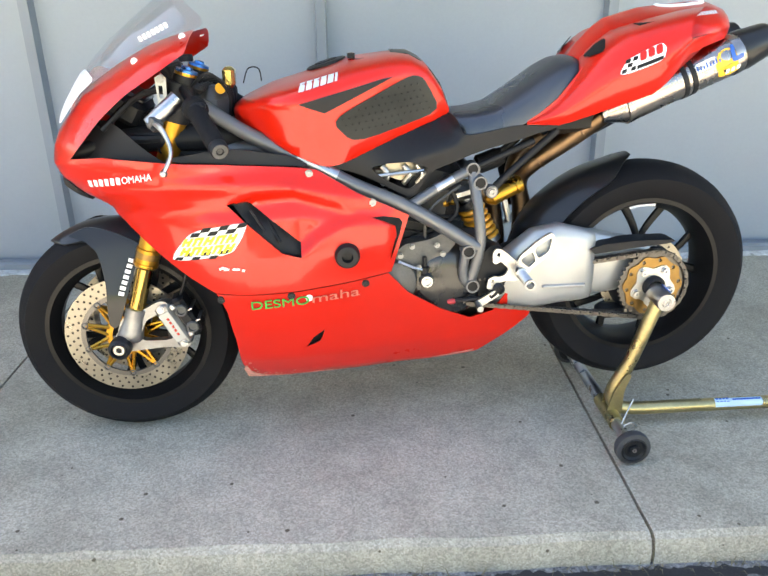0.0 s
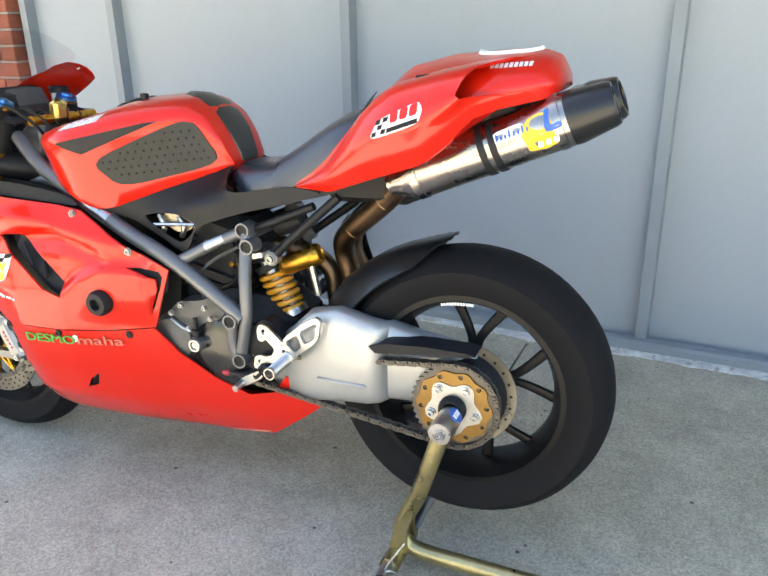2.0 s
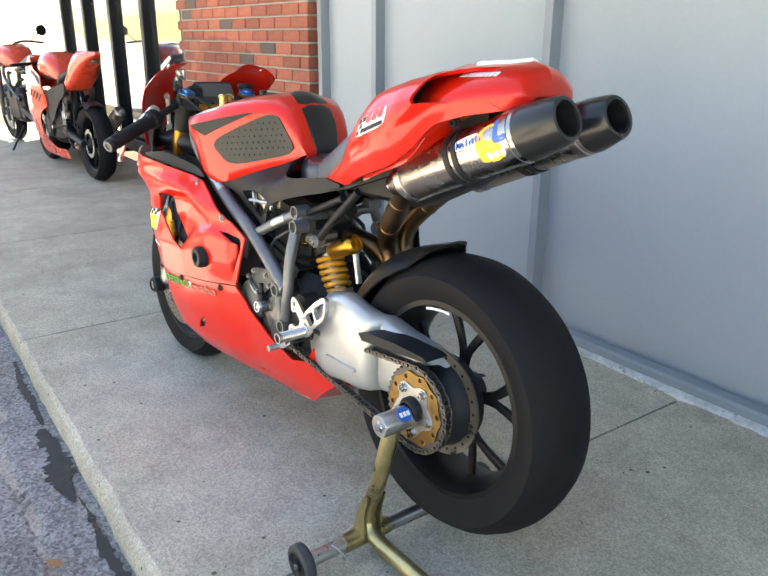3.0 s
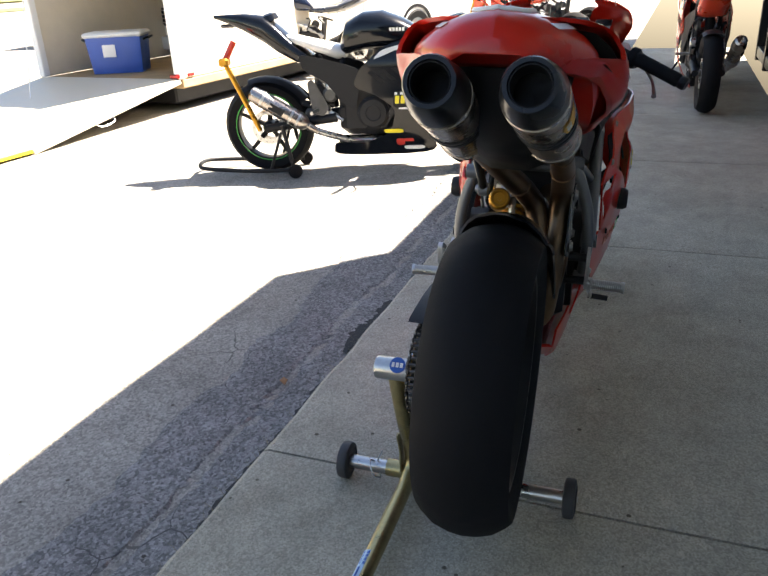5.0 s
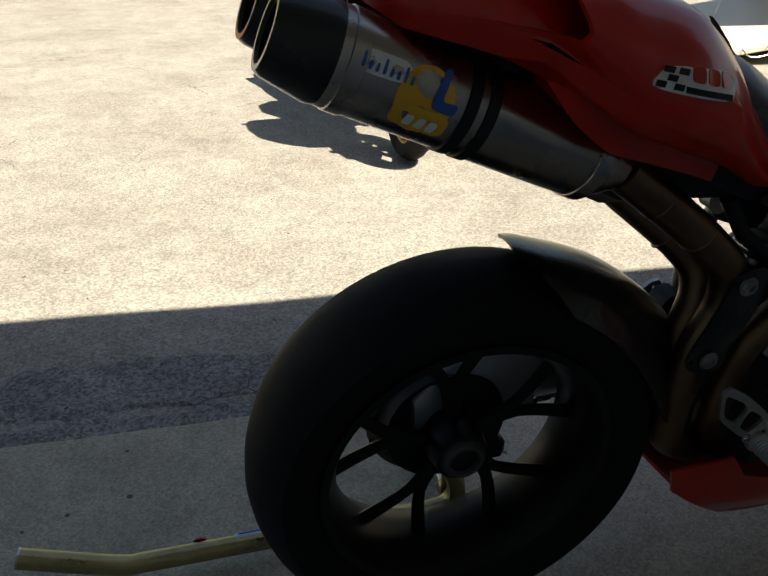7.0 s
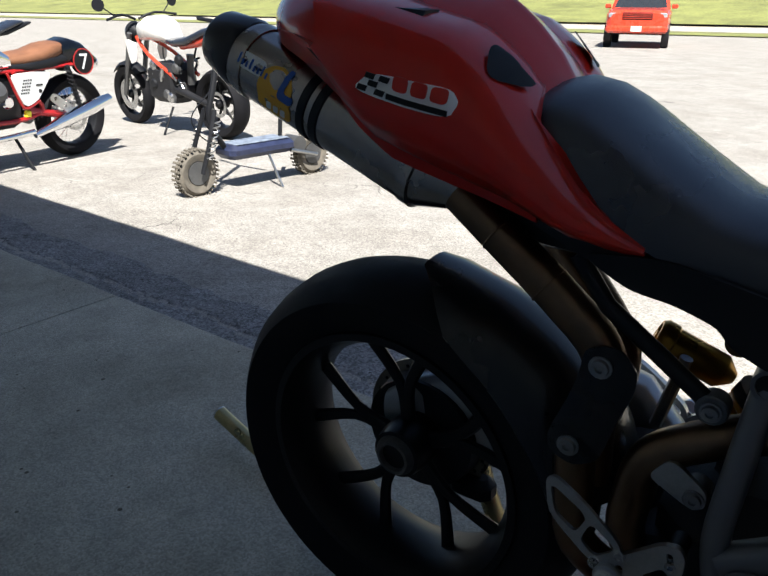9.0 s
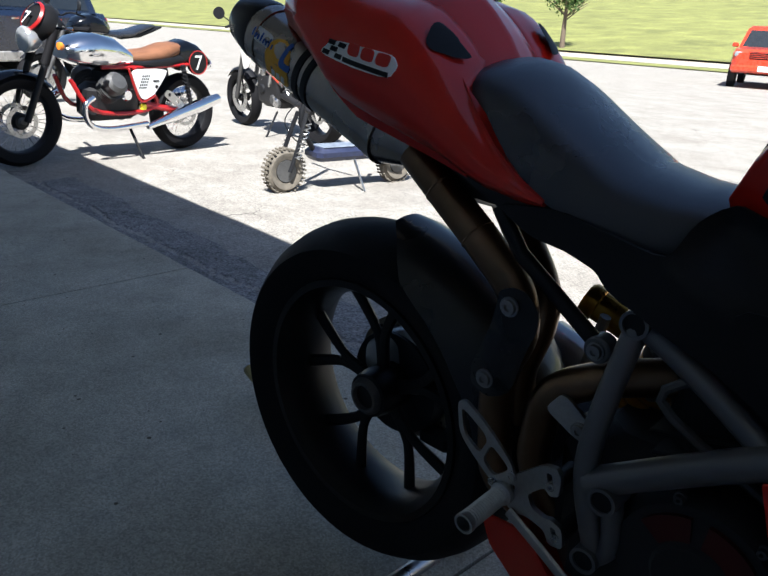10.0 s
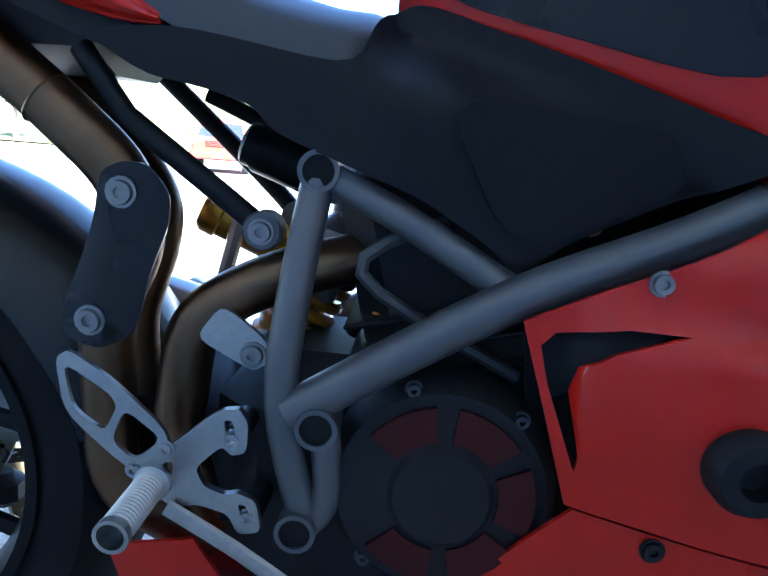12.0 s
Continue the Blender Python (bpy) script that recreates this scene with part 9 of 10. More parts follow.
def kick_scooter(m):
    b = thing("off_road_scooter", m, "blue and grey off-road stand-up scooter with knobbly tyres", "scooter")
    for cx in (-0.46, 0.46):
        wh = new("wheel")
        wh.parent = b
        dust = mat("dusty_rubber", (0.13, 0.115, 0.092), 0.9, vary=0.3, scale=25) if "dusty_rubber" not in bpy.data.materials else bpy.data.materials["dusty_rubber"]
        tyre(wh, cx, 0, 0.14, 0.14, 0.085, 0.075, "dusty knobbly tyre").data.materials[0] = dust
        bm = bm_new()
        for k in range(34):
            a = math.tau * k / 34
            for u in (-0.026, 0.0, 0.026) if k % 2 else (-0.014, 0.014, 0.034, -0.034):
                box(bm, None, (0.010, 0.015, 0.014), 0.002, pose(cx + 0.141 * math.cos(a), u, 0.14 + 0.141 * math.sin(a), 0, -math.degrees(a), 0))
        tagged(part("tread", bm, dust, wh), kind="stuff")
        part("rim", lathe(bm_new(), (cx, 0, 0.14), (0, 1, 0), [(0.02, -0.04), (0.07, -0.035), (0.075, 0), (0.07, 0.035), (0.02, 0.04)], 20), M_ENGINEGREY, wh)
    part("deck", box(bm_new(), (0.0, 0, 0.235), (0.52, 0.20, 0.09), 0.03), mat("blue_scooter_deck", (0.02, 0.026, 0.06), 0.4, vary=0.4, scale=20), b, "blue deck with dark grip")
    part("deck_grip", box(bm_new(), (0.0, 0, 0.282), (0.42, 0.16, 0.006), 0.002), mat("grey_blue_grip", (0.16, 0.19, 0.24), 0.7, vary=0.5, scale=25), b)
    for s in (-1, 1):
        part("fork_leg", tube(bm_new(), [(-0.46, s * 0.07, 0.14), (-0.40, s * 0.07, 0.30), (-0.33, s * 0.05, 0.50)], 0.014, 8, 2), M_BLACKPLASTIC, b)
        part("spring", tube(bm_new(), [(-0.42 + 0.0017 * i + 0.018 * math.cos(i), s * 0.09 + 0.018 * math.sin(i), 0.22 + 0.0045 * i) for i in range(50)], 0.004, 5, 1), M_ALU, b)
        part("rear_arm", tube(bm_new(), [(0.46, s * 0.07, 0.14), (0.22, s * 0.08, 0.20)], 0.013, 8, 1), M_ALU, b)
        part("handlebar", tube(bm_new(), [(-0.20, 0, 0.98), (-0.18, s * 0.26, 1.0)], 0.012, 8, 1), M_BLACKPLASTIC, b)
    part("neck", tube(bm_new(), [(-0.24, 0, 0.26), (-0.34, 0, 0.44), (-0.30, 0, 0.60), (-0.20, 0, 0.98)], 0.018, 10, 2), M_BLACKPLASTIC, b)
    part("seat_post", tube(bm_new(), [(0.20, 0, 0.26), (0.22, 0, 0.52)], 0.014, 8, 1), M_BLACKPLASTIC, b)
    part("motor", lathe(bm_new(), (0.32, -0.06, 0.22), (0, 1, 0), [(0.055, 0), (0.055, 0.12)], 16), M_ENGINEGREY, b)
    part("kick_stand", tube(bm_new(), [(0.02, -0.10, 0.20), (0.04, -0.20, 0.0)], 0.009, 6, 1), M_ALU, b)
    part("cable", tube(bm_new(), [(-0.30, 0.02, 0.6), (-0.42, 0.06, 0.45), (-0.30, 0.1, 0.30), (-0.1, 0.11, 0.25)], 0.004, 5, 5), M_BLACKPLASTIC, b)
    return b


# ---------- cars ----------
def car(m, name, paint, label, category, length=4.6, width=1.85, height=1.7, hood=0.95, cabin=(0.30, 0.92), bed=False, grille=None):
    """Front at -x, middle over the origin."""
    c = thing(name, m, label, category, "parked cars")
    L, W = length / 2, width / 2
    z0 = 0.32 if not bed else 0.42
    body = [(-L, z0 + 0.18, hood - 0.12, W * 0.80), (-L + 0.12, z0 + 0.05, hood - 0.02, W * 0.93), (-L + 0.6, z0, hood, W), (-L + length * 0.28, z0, hood + 0.06, W), (L - length * 0.25, z0, hood + 0.08, W), (L - 0.2, z0, hood + 0.06, W * 0.97), (L, z0 + 0.12, hood - 0.05, W * 0.88)]
    rings = []
    for x, lo, hi, w in body:
        rings.append([(x, -w * 0.92, lo), (x, -w, lo + 0.15), (x, -w, hi - 0.14), (x, -w * 0.93, hi - 0.03), (x, -w * 0.6, hi), (x, w * 0.6, hi), (x, w * 0.93, hi - 0.03), (x, w, hi - 0.14), (x, w, lo + 0.15), (x, w * 0.92, lo)])
    part("body", loft(bm_new(), rings), paint, c, sharp=30)
    xa, xb = -L + length * cabin[0], -L + length * cabin[1]
    if bed:
        xb = -L + length * 0.66
    h = hood + 0.02
    rings = []
    for z, inset, w in ((h, 0.0, W * 0.95), (h + (height - h) * 0.85, 0.32, W * 0.80), (height, 0.45, W * 0.70)):
        x1, x2 = xa + inset * 1.4, xb - inset * (0.5 if not bed else 0.25)
        rings.append([(x1, -w * 0.9, z), (x1 + 0.08, -w, z), (x2 - 0.06, -w, z), (x2, -w * 0.9, z), (x2, w * 0.9, z), (x2 - 0.06, w, z), (x1 + 0.08, w, z), (x1, w * 0.9, z)])
    cab = part("cabin", loft(bm_new(), rings), paint, c, sharp=30)
    for s in (-1, 1):
        for k in range(2):
            a, b2 = xa + 0.30 + k * (xb - xa - 0.45) / 2, xa + 0.30 + (k + 0.9) * (xb - xa - 0.45) / 2
            zlo, zhi = h + 0.05, h + (height - h) * 0.78
            w0, w1 = W * 0.945, W * 0.825
            bm = bm_new()
            lean = 0.34 if k == 0 else 0.04
            grow(bm, [(a, s * w0, zlo), (b2, s * w0, zlo), (b2 - 0.05, s * w1, zhi), (a + lean, s * w1, zhi), (a, s * (w0 - 0.03), zlo), (b2, s * (w0 - 0.03), zlo), (b2 - 0.05, s * (w1 - 0.03), zhi), (a + lean, s * (w1 - 0.03), zhi)],
                 [(0, 1, 2, 3), (4, 7, 6, 5), (0, 4, 5, 1), (1, 5, 6, 2), (2, 6, 7, 3), (3, 7, 4, 0)])
            part("side_window", bm, M_CARGLASS, cab)
        for x in (-L + 0.85, L - 0.85):
            wh = new("wheel")
            wh.parent = c
            r = 0.34 if not bed else 0.40
            cx, cy = x, s * (W - 0.10)
            part("tyre", lathe(bm_new(), (cx, cy, r), (0, s, 0), [(r * 0.62, -0.11), (r * 0.9, -0.115), (r, -0.08), (r, 0.08), (r * 0.9, 0.115), (r * 0.62, 0.11), (r * 0.6, 0.02)], 32), M_RUBBER, wh)
            rim = part("rim", lathe(bm_new(), (cx, cy + s * 0.05, r), (0, s, 0), [(r * 0.63, 0.05), (r * 0.58, 0.055), (r * 0.54, 0.01), (r * 0.2, 0.03), (0.0001, 0.035)], 28), M_ALU, wh)
            for k in range(5):
                a = math.tau * k / 5
                part("rim_gap", box(bm_new(), None, (r * 0.14, 0.01, r * 0.22), 0.004, pose(cx + r * 0.40 * math.cos(a), cy + s * 0.078, r + r * 0.40 * math.sin(a), 0, 90 - math.degrees(a), 0)), M_BLACK, rim)
            part("wheel_arch", lathe(bm_new(), (cx, s * (W - 0.004), r + 0.02), (0, s, 0), [(r * 1.02, -0.2), (r * 1.16, -0.2), (r * 1.16, 0.006), (r * 1.02, 0.006)], 28, closed=True), M_BLACKPLASTIC, c)
        part("headlamp", box(bm_new(), (-L + 0.07, s * W * 0.72, hood - 0.18), (0.12, W * 0.34, 0.15), 0.03), M_LAMP, c)
        part("tail_lamp", box(bm_new(), (L - 0.07, s * W * 0.80, hood - 0.18), (0.10, 0.14, 0.30), 0.03), mat("tail_lamp_red", (0.4, 0.01, 0.01), 0.2) if "tail_lamp_red" not in bpy.data.materials else bpy.data.materials["tail_lamp_red"], c)
        part("door_mirror", box(bm_new(), (xa + 0.35, s * (W + 0.08), h + 0.08), (0.10, 0.20, 0.14), 0.03), paint, c)
        for k in range(2):
            part("door_handle", box(bm_new(), (xa + 0.9 + k * 0.95, s * (W + 0.008), hood - 0.10), (0.16, 0.02, 0.03), 0.008), M_CHROME if not bed else paint, c)
            bm = box(bm_new(), (xa + 0.25 + k * 0.98, s * (W + 0.001), hood - 0.25), (0.008, 0.004, 0.6))
            part("door_seam", bm, M_BLACK, c)
        part("sill", box(bm_new(), (0, s * (W - 0.01), z0 + 0.04), (length * 0.52, 0.05, 0.16), 0.02), M_CARSILVER, c)
    zlo, zhi = h + 0.04, h + (height - h) * 0.80
    part("windscreen", grow(bm_new(), [(xa + 0.03, -W * 0.84, zlo), (xa + 0.03, W * 0.84, zlo), (xa + 0.42, W * 0.70, zhi), (xa + 0.42, -W * 0.70, zhi), (xa + 0.08, -W * 0.84, zlo), (xa + 0.08, W * 0.84, zlo), (xa + 0.46, W * 0.70, zhi), (xa + 0.46, -W * 0.70, zhi)],
                            [(0, 1, 2, 3), (4, 7, 6, 5), (0, 4, 5, 1), (2, 6, 7, 3), (1, 5, 6, 2), (0, 3, 7, 4)]), M_CARGLASS, c)
    part("front_bumper", box(bm_new(), (-L + 0.04, 0, z0 + 0.16), (0.22, width * 0.94, 0.22), 0.06), grille or paint, c)
    g = part("grille", box(bm_new(), (-L + 0.02, 0, hood - 0.20), (0.08, width * 0.46, 0.22), 0.02), M_BLACKPLASTIC, c)
    for k in range(4):
        part("grille_bar", box(bm_new(), (-L - 0.022, 0, hood - 0.27 + k * 0.05), (0.02, width * 0.45, 0.014), 0.003), paint if bed else M_CHROME, g)
    part("number_plate", box(bm_new(), (-L - 0.08, 0, z0 + 0.18), (0.015, 0.32, 0.16), 0.004), M_PLATE, c)
    part("rear_bumper", box(bm_new(), (L - 0.02, 0, z0 + 0.16), (0.20, width * 0.94, 0.22), 0.06), grille or paint, c)
    if bed:
        part("bed_well", box(bm_new(), ((xb + L) / 2, 0, hood + 0.086), (L - xb - 0.25, width * 0.8, 0.01)), M_BLACK, c)
    return c

# ---------- what stands in the car park ----------
Z = LOT_Z
sport_bike(pose(-3.13, -2.10, Z, 0, 0, -74.6), M_SATINBLACK, M_SILVERWHITE, "black sport motorcycle with green rim stripes on a stand", M_RIM, 3, M_GREEN)
rear_stand(pose(-3.13, -2.10, Z, 0, 0, -74.6) @ pose(-0.13, 0.05, 0), M_BLACKPLASTIC, "black tubular paddock stand under the rear wheel")
gold = thing("gold_paddock_arm", pose(-3.13, -2.10, Z, 0, 0, -74.6), "gold paddock stand arm with a red grip at the rear wheel", "paddock stand")
part("arm", tube(bm_new(), [(0.02, 0.19, 0.31), (0.20, 0.20, 0.74)], 0.017, 12, 1), M_GOLD, gold)
part("arm_head", box(bm_new(), (0.205, 0.19, 0.75), (0.06, 0.09, 0.05), 0.01), M_GOLD, gold)
part("red_grip", tube(bm_new(), [(0.20, 0.19, 0.76), (0.14, 0.16, 0.87)], 0.02, 12, 1), M_CARRED, gold)
vintage_racer(pose(-0.585, -3.95, Z, 0, 0, -88))
rear_stand(pose(-0.585, -3.95, Z, 0, 0, -88), M_ZINC, "gold zinc paddock stand under the rear wheel")
cafe_racer(pose(5.024, -2.167, Z, 4, 0, -78.6))
naked_bike(pose(4.70, -3.50, Z, 4, 0, 178), M_SILVERWHITE, M_CARRED, "white and red roadster motorcycle leaning on its side stand", 5)
naked_bike(pose(8.8, -3.7, Z, 4, 0, -84), M_SATINBLACK, M_BLACKPLASTIC, "black roadster motorcycle leaning on its side stand", 8)
kick_scooter(pose(3.095, -2.39, Z, 0, 0, -94) @ Matrix.Scale(1.06, 4))
naked_bike(pose(-8.45, -1.0, Z, 4, 0, 62), M_CARRED, M_CARRED, "red roadster motorcycle parked in a row by the kerb", 15, gold=True)
naked_bike(pose(-9.6, -0.9, Z, 4, 0, 64), M_SATINBLACK, M_BLACKPLASTIC, "black roadster motorcycle parked in a row by the kerb", 16)
naked_bike(pose(-10.8, -0.8, Z, 4, 0, 62), M_CARRED, M_BLACKPLASTIC, "red and black roadster motorcycle parked in a row by the kerb", 17)
naked_bike(pose(-8.05, -3.5, Z, 4, 0, 125), M_CARBLUE, M_CARSILVER, "dark blue roadster motorcycle behind the sport motorcycle", 18)
far = sport_bike(pose(-5.22, 0.69, 0, 0, 0, 3), M_CARRED, M_BLACKPLASTIC, "dark red sport motorcycle standing on the pavement by the shop window", M_RIM, 21)
naked_bike(pose(-6.9, 0.72, 0, 4, 0, 5), M_CARRED, M_SATINBLACK, "red roadster motorcycle on the pavement by the shop window", 22)

car(pose(-0.69, -14.44, Z, 0, 0, -105.7), "parked_suv", M_CARSILVER, "silver sport utility vehicle facing the shop", "car")
car(pose(12.6, -2.6, Z, 0, 0, -60), "parked_car", M_CARBLUE, "dark blue sport utility vehicle with silver sills", "car", 4.8, 1.9, 1.72, 1.02)
car(pose(9.0, -26.1, Z, 0, 0, -72.5), "pickup_truck", M_CARRED, "bright red pickup truck with a barred grille", "truck", 5.7, 2.0, 1.9, 1.18, bed=True)
car(pose(-9.4, -4.9, Z, 0, 0, 158), "white_suv", M_CARWHITE, "white sport utility vehicle with alloy wheels", "car", 4.7, 1.9, 1.75, 1.02)
car(pose(-13.5, -10.5, Z, 0, 0, -80), "red_pickup", M_CARRED, "red and silver pickup truck in the far row", "truck", 5.6, 2.0, 1.9, 1.15, bed=True, grille=M_CHROME)
car(pose(37.4, -48.9, Z, 0, 0, 175), "dark_suv", M_CARBLUE, "dark sport utility vehicle on the road", "car", 4.7, 1.9, 1.75, 1.0)

# cargo trailer with its ramp down
TR = pose(-5.107, -4.20, Z, 0, 0, 176)      # local x runs into the trailer, y along its rear edge
trailer = thing("cargo_trailer", TR, "cream cargo trailer with its ramp door down", "trailer")
FL, LEN, WID, HI = 0.33, 3.4, 1.92, 2.05
part("side_wall", box(bm_new(), (LEN / 2, 0.03, (FL + HI) / 2), (LEN, 0.05, HI - FL), 0.01), M_TRAILERSKIN, trailer, "cream sheet metal side")
part("side_wall", box(bm_new(), (LEN / 2, WID, (FL + HI) / 2), (LEN, 0.05, HI - FL), 0.01), M_TRAILERSKIN, trailer)
part("floor", box(bm_new(), (LEN / 2, WID / 2, FL - 0.05), (LEN, WID, 0.09), 0.01), M_TRAILERIN, trailer)
part("roof", box(bm_new(), (LEN / 2, WID / 2, HI), (LEN, WID + 0.05, 0.05), 0.01), M_TRAILERSKIN, trailer)
part("front_wall", box(bm_new(), (LEN, WID / 2, (FL + HI) / 2), (0.05, WID, HI - FL), 0.01), M_WALL, trailer)
part("plywood_lining", box(bm_new(), (LEN - 0.04, WID / 2, FL + 0.16), (0.02, WID - 0.1, 0.32), 0.004), M_TRAILERIN, trailer)
for y in (0.03, WID):
    part("corner_post", box(bm_new(), (0.0, y, (FL + HI) / 2), (0.09, 0.08, HI - FL), 0.01), M_WHITE, trailer)
# black box set beneath the floor to paint the shadow under the trailer
part("lower_skirt", box(bm_new(), (LEN / 2, WID / 2, 0.15), (LEN - 0.1, WID - 0.3, 0.17), 0.02), M_BLACKPLASTIC, trailer)
part("marker_lamp", box(bm_new(), (-0.05, 0.05, FL + 0.03), (0.03, 0.12, 0.04), 0.008), bpy.data.materials["tail_lamp_red"], trailer)
part("marker_lamp", box(bm_new(), (0.14, 0.0, FL + 0.03), (0.10, 0.02, 0.035), 0.006), bpy.data.materials["tail_lamp_red"], trailer)
part("wall_plate", box(bm_new(), (LEN - 0.04, 0.9, FL + 0.72), (0.02, 0.42, 0.26), 0.004), M_WHITE, trailer)
ramp_m = Matrix.Translation((-0.02, WID / 2, FL - 0.02)) @ pose(0, 0, 0, 0, -8.6, 0)
part("ramp_door", box(bm_new(), None, (1.93, WID, 0.05), 0.008, ramp_m @ pose(-0.965, 0, 0)), M_TRAILERSKIN, trailer, "pale ramp door resting on the ground")
part("ramp_lip", box(bm_new(), (-2.15, WID / 2, 0.030), (0.44, WID - 0.01, 0.03), 0.004), M_YELLOW, trailer, "yellow edged ramp lip")
part("lip_sheet", box(bm_new(), (-2.15, WID / 2, 0.033), (0.47, WID - 0.05, 0.036), 0.003), M_TRAILERSKIN, trailer)
part("ramp_latch", tube(bm_new(), [ramp_m @ Vector((-1.05, -0.96, 0.02)), ramp_m @ Vector((-1.08, -1.04, -0.03)), ramp_m @ Vector((-1.24, -1.04, -0.03)), ramp_m @ Vector((-1.27, -0.96, 0.02))], 0.006, 6, 3), M_STEEL, trailer)
part("ramp_cable", tube(bm_new(), [(0.0, WID - 0.1, HI - 0.1), ramp_m @ Vector((-0.75, 0.35, 0.03))], 0.006, 6, 1), M_WHITE, trailer)


def cooler(m, label):
    c = thing("cooler", m, label, "cooler")
    part("body", loft(bm_new(), [[(x * k, y * k, z) for x, y in ((-0.2, -0.30), (0.2, -0.30), (0.22, -0.26), (0.22, 0.26), (0.2, 0.30), (-0.2, 0.30), (-0.22, 0.26), (-0.22, -0.26))] for z, k in ((0, 0.9), (0.38, 1.0))]), M_COOLER, c)
    part("lid", box(bm_new(), (0, 0, 0.405), (0.47, 0.64, 0.055), 0.02), M_WHITE, c)
    for s in (-1, 1):
        part("handle", tube(bm_new(), [(-0.1, s * 0.31, 0.34), (-0.1, s * 0.36, 0.36), (0.1, s * 0.36, 0.36), (0.1, s * 0.31, 0.34)], 0.012, 6, 2), M_BLACKPLASTIC, c)
    part("label", box(bm_new(), (-0.222, 0.05, 0.24), (0.006, 0.14, 0.13), 0.002), M_WHITE, c)
    return c


cooler(TR @ pose(0.52, 1.27, FL, 0, 0, 28), "blue plastic cooler with a white lid and label")


def tree(m, label, h, seed):
    t = thing("tree", m, label, "tree", "trees in the field")
    r = random.Random(seed)
    bm = tube(bm_new(), [(0, 0, -0.3), (0.05, 0.02, h * 0.2), (0.1, -0.03, h * 0.4), (0.05, 0, h * 0.7)], [0.30, 0.24, 0.18, 0.06], 10, 3)
    for k in range(9):
        a, z = r.uniform(0, math.tau), h * r.uniform(0.3, 0.55)
        tube(bm, [(0.06, 0, z), (0.06 + math.cos(a) * h * 0.15, math.sin(a) * h * 0.15, z + h * 0.12), (math.cos(a) * h * 0.28, math.sin(a) * h * 0.28, z + h * 0.2)], [0.09, 0.06, 0.02], 6, 2)
    part("trunk", bm, M_BARK, t)
    bm = bm_new()
    for k in range(1500):
        a, u = r.uniform(0, math.tau), r.uniform(-1, 1)
        rad = h * 0.33 * (r.random() ** 0.4) * (0.8 + 0.25 * math.sin(3 * a + seed))
        c = Vector((math.cos(a) * math.sqrt(1 - u * u) * rad, math.sin(a) * math.sqrt(1 - u * u) * rad, h * 0.66 + u * rad * 0.85))
        q = Matrix.Translation(c) @ Euler((r.uniform(0, 6), r.uniform(0, 6), r.uniform(0, 6))).to_matrix().to_4x4()
        sz = r.uniform(0.10, 0.26)
        grow(bm, [(-sz, 0, 0), (0, -sz * 0.5, 0.03), (sz, 0, 0), (0, sz * 0.5, 0.03)], [(0, 1, 2, 3)], q)
    tagged(part("crown", bm, M_LEAF, t), kind="stuff")
    return t


for i, (x, y, h) in enumerate(((44, -66, 8), (60, -74, 9), (-14, -75, 10), (-40, -70, 9), (-62, -68, 8))):
    tree(pose(x, y, 0.1 + max(0, -y - 64) * 0.11, 0, 0, 40 * i), "leafy tree with a bare lower trunk on the grass", h, 50 + i)

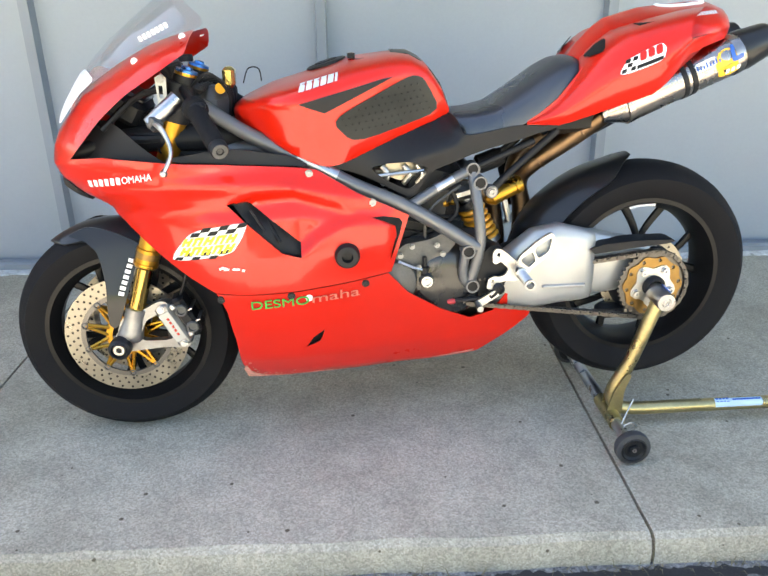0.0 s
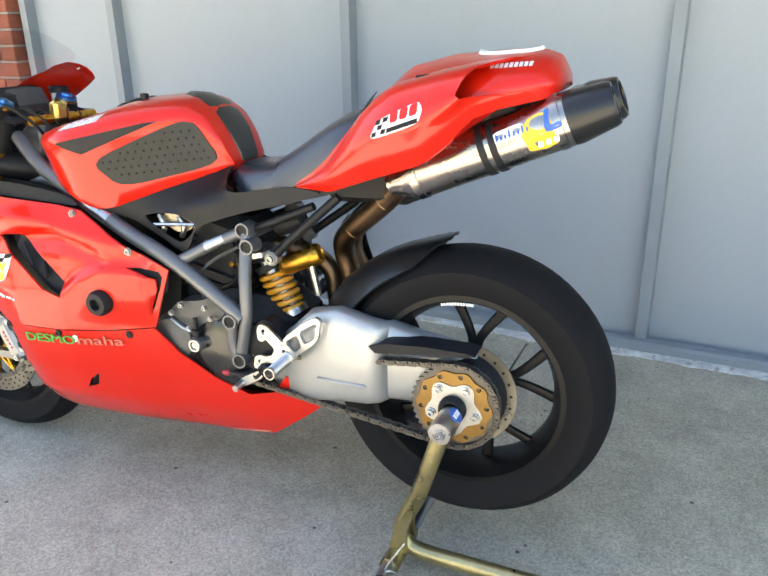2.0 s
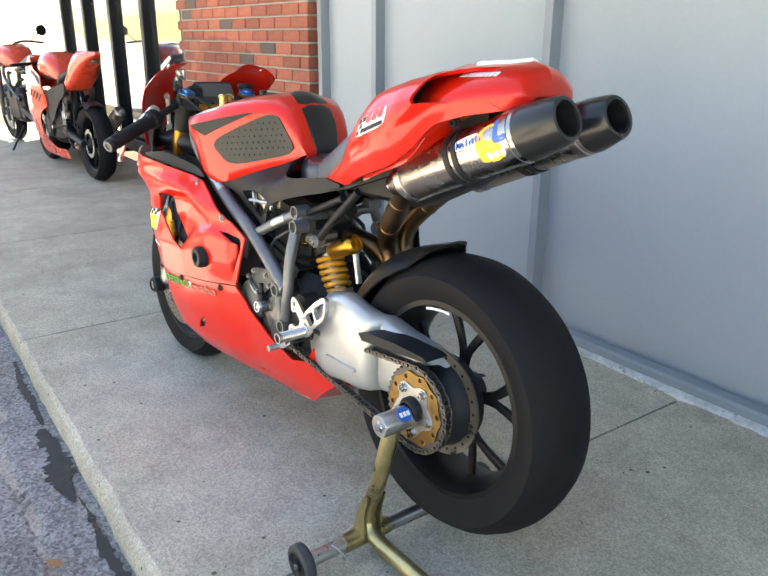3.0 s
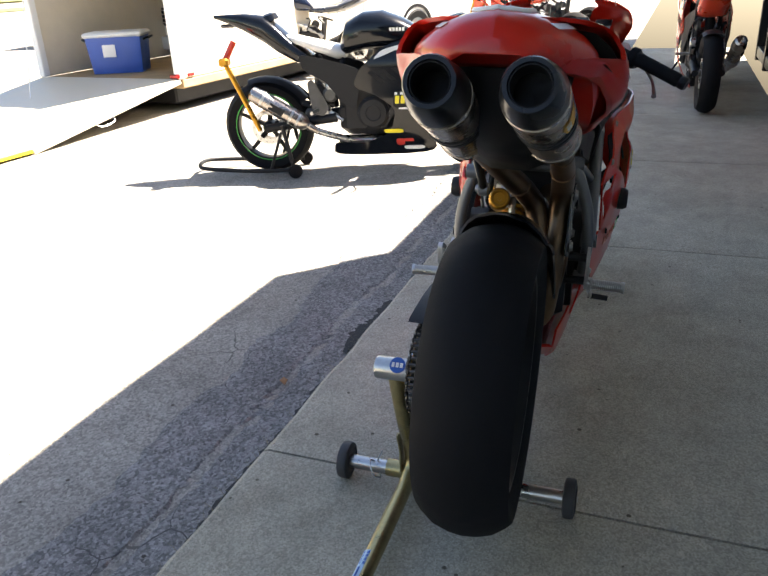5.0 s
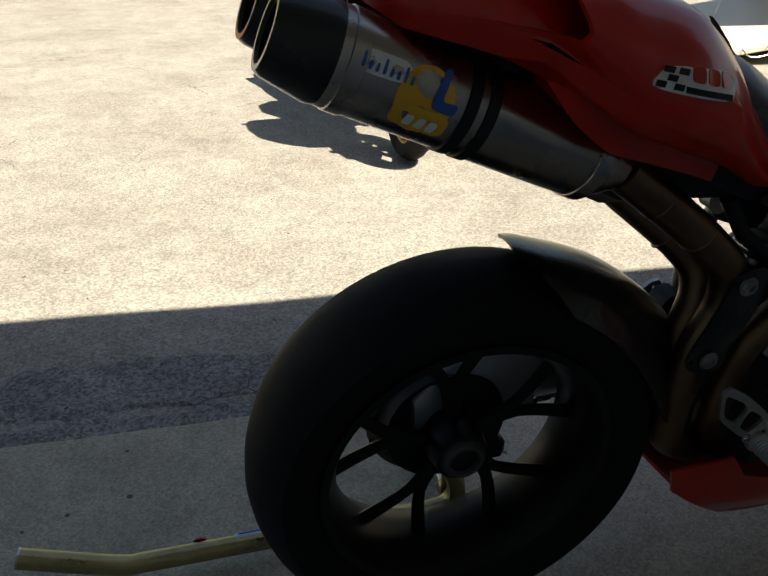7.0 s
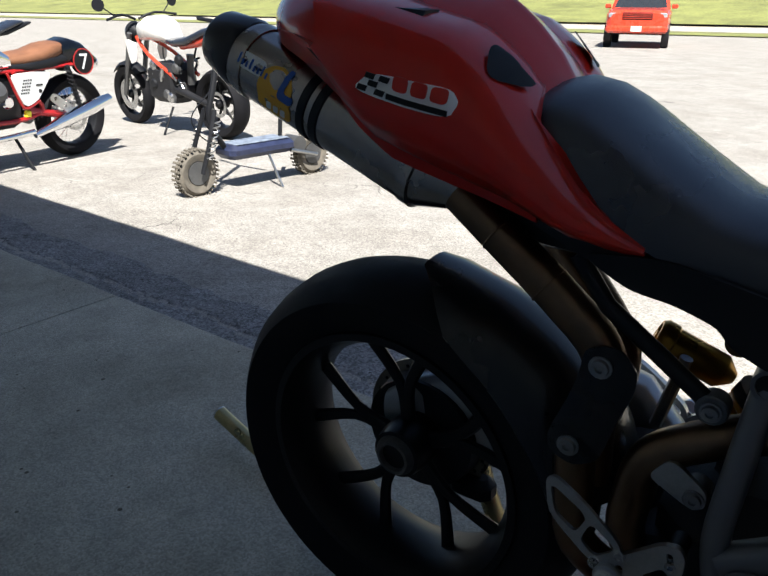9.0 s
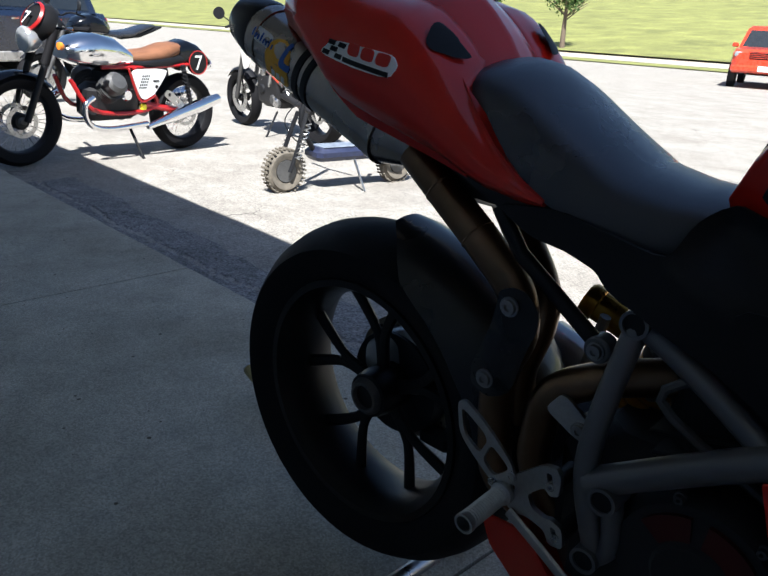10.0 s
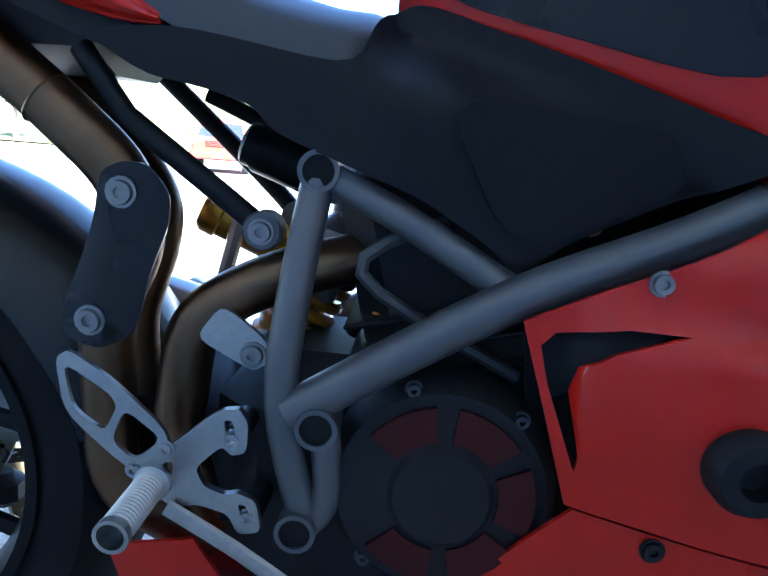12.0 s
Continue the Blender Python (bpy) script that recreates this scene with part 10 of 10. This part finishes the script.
# pebbles and dry leaves on the pavement and by the kerb
def scatter(m, label, seed):
    r = random.Random(seed)
    bm = bm_new()
    n = 7
    lathe(bm, (0, 0, 0), (0, 0, 1), [(0.005, 0), (0.011, 0.003), (0.009, 0.008), (0.0001, 0.011)], n)
    for v in bm.verts:
        v.co += Vector((r.uniform(-0.002, 0.002), r.uniform(-0.002, 0.002), 0))
        v.co.x *= 1.5
    ob = part("pebble", bm, M_ENGINE, None)
    ob.matrix_world = m
    return tagged(ob, label, "stone", "pebbles")


scatter(pose(-0.64, 0.79, 0, 0, 0, 20), "small dark stone on the concrete pavement", 1)
leaf = part("dry_leaf", grow(bm_new(), [(-0.03, 0, 0), (0, -0.014, 0.006), (0.03, 0.002, 0.003), (0.004, 0.013, 0.008), (-0.03, 0, 0.0015), (0, -0.014, 0.0075), (0.03, 0.002, 0.0045), (0.004, 0.013, 0.0095)], [(0, 1, 2, 3), (7, 6, 5, 4), (0, 4, 5, 1), (1, 5, 6, 2), (2, 6, 7, 3), (3, 7, 4, 0)]), mat("dry_leaf_brown", (0.25, 0.13, 0.06), 0.9), None)
leaf.matrix_world = pose(-0.55, -0.66, LOT_Z + 0.012, 0, 0, 30)
tagged(leaf, "brown dry leaf lying by the kerb", "leaf")

# bricks of the pier, each its own piece: face and the corner return
brick_me = {}
for key, size in (("full", (0.193, 0.10, 0.062)), ("half", (0.093, 0.10, 0.062))):
    bm = box(bm_new(), (0, 0, 0), size, 0.004)
    me = bpy.data.meshes.new("brick")
    bm.to_mesh(me)
    bm.free()
    brick_me[key] = me
rnd = random.Random(4)
for key in list(brick_me):
    dark = brick_me[key].copy()
    brick_me[key].materials.append(M_BRICK)
    dark.materials.append(M_BRICKDARK)
    brick_me[key + "_dark"] = dark
made_bricks = 0
for row in range(26):
    z = 0.02 + 0.036 + row * 0.0725
    x = BX1 - 0.004
    first = True
    while x > BX0 + 0.1 and made_bricks < 300:
        short = first and row % 2
        w = 0.093 if short else 0.193
        key = ("half" if short else "full") + ("_dark" if rnd.random() < 0.09 else "")
        ob = new("brick", brick_me[key])
        ob.parent = pier
        ob.location = (x - w / 2, BY + 0.05 + rnd.uniform(-0.002, 0.002), z)
        made_bricks += 1
        x -= w + 0.01
        first = False
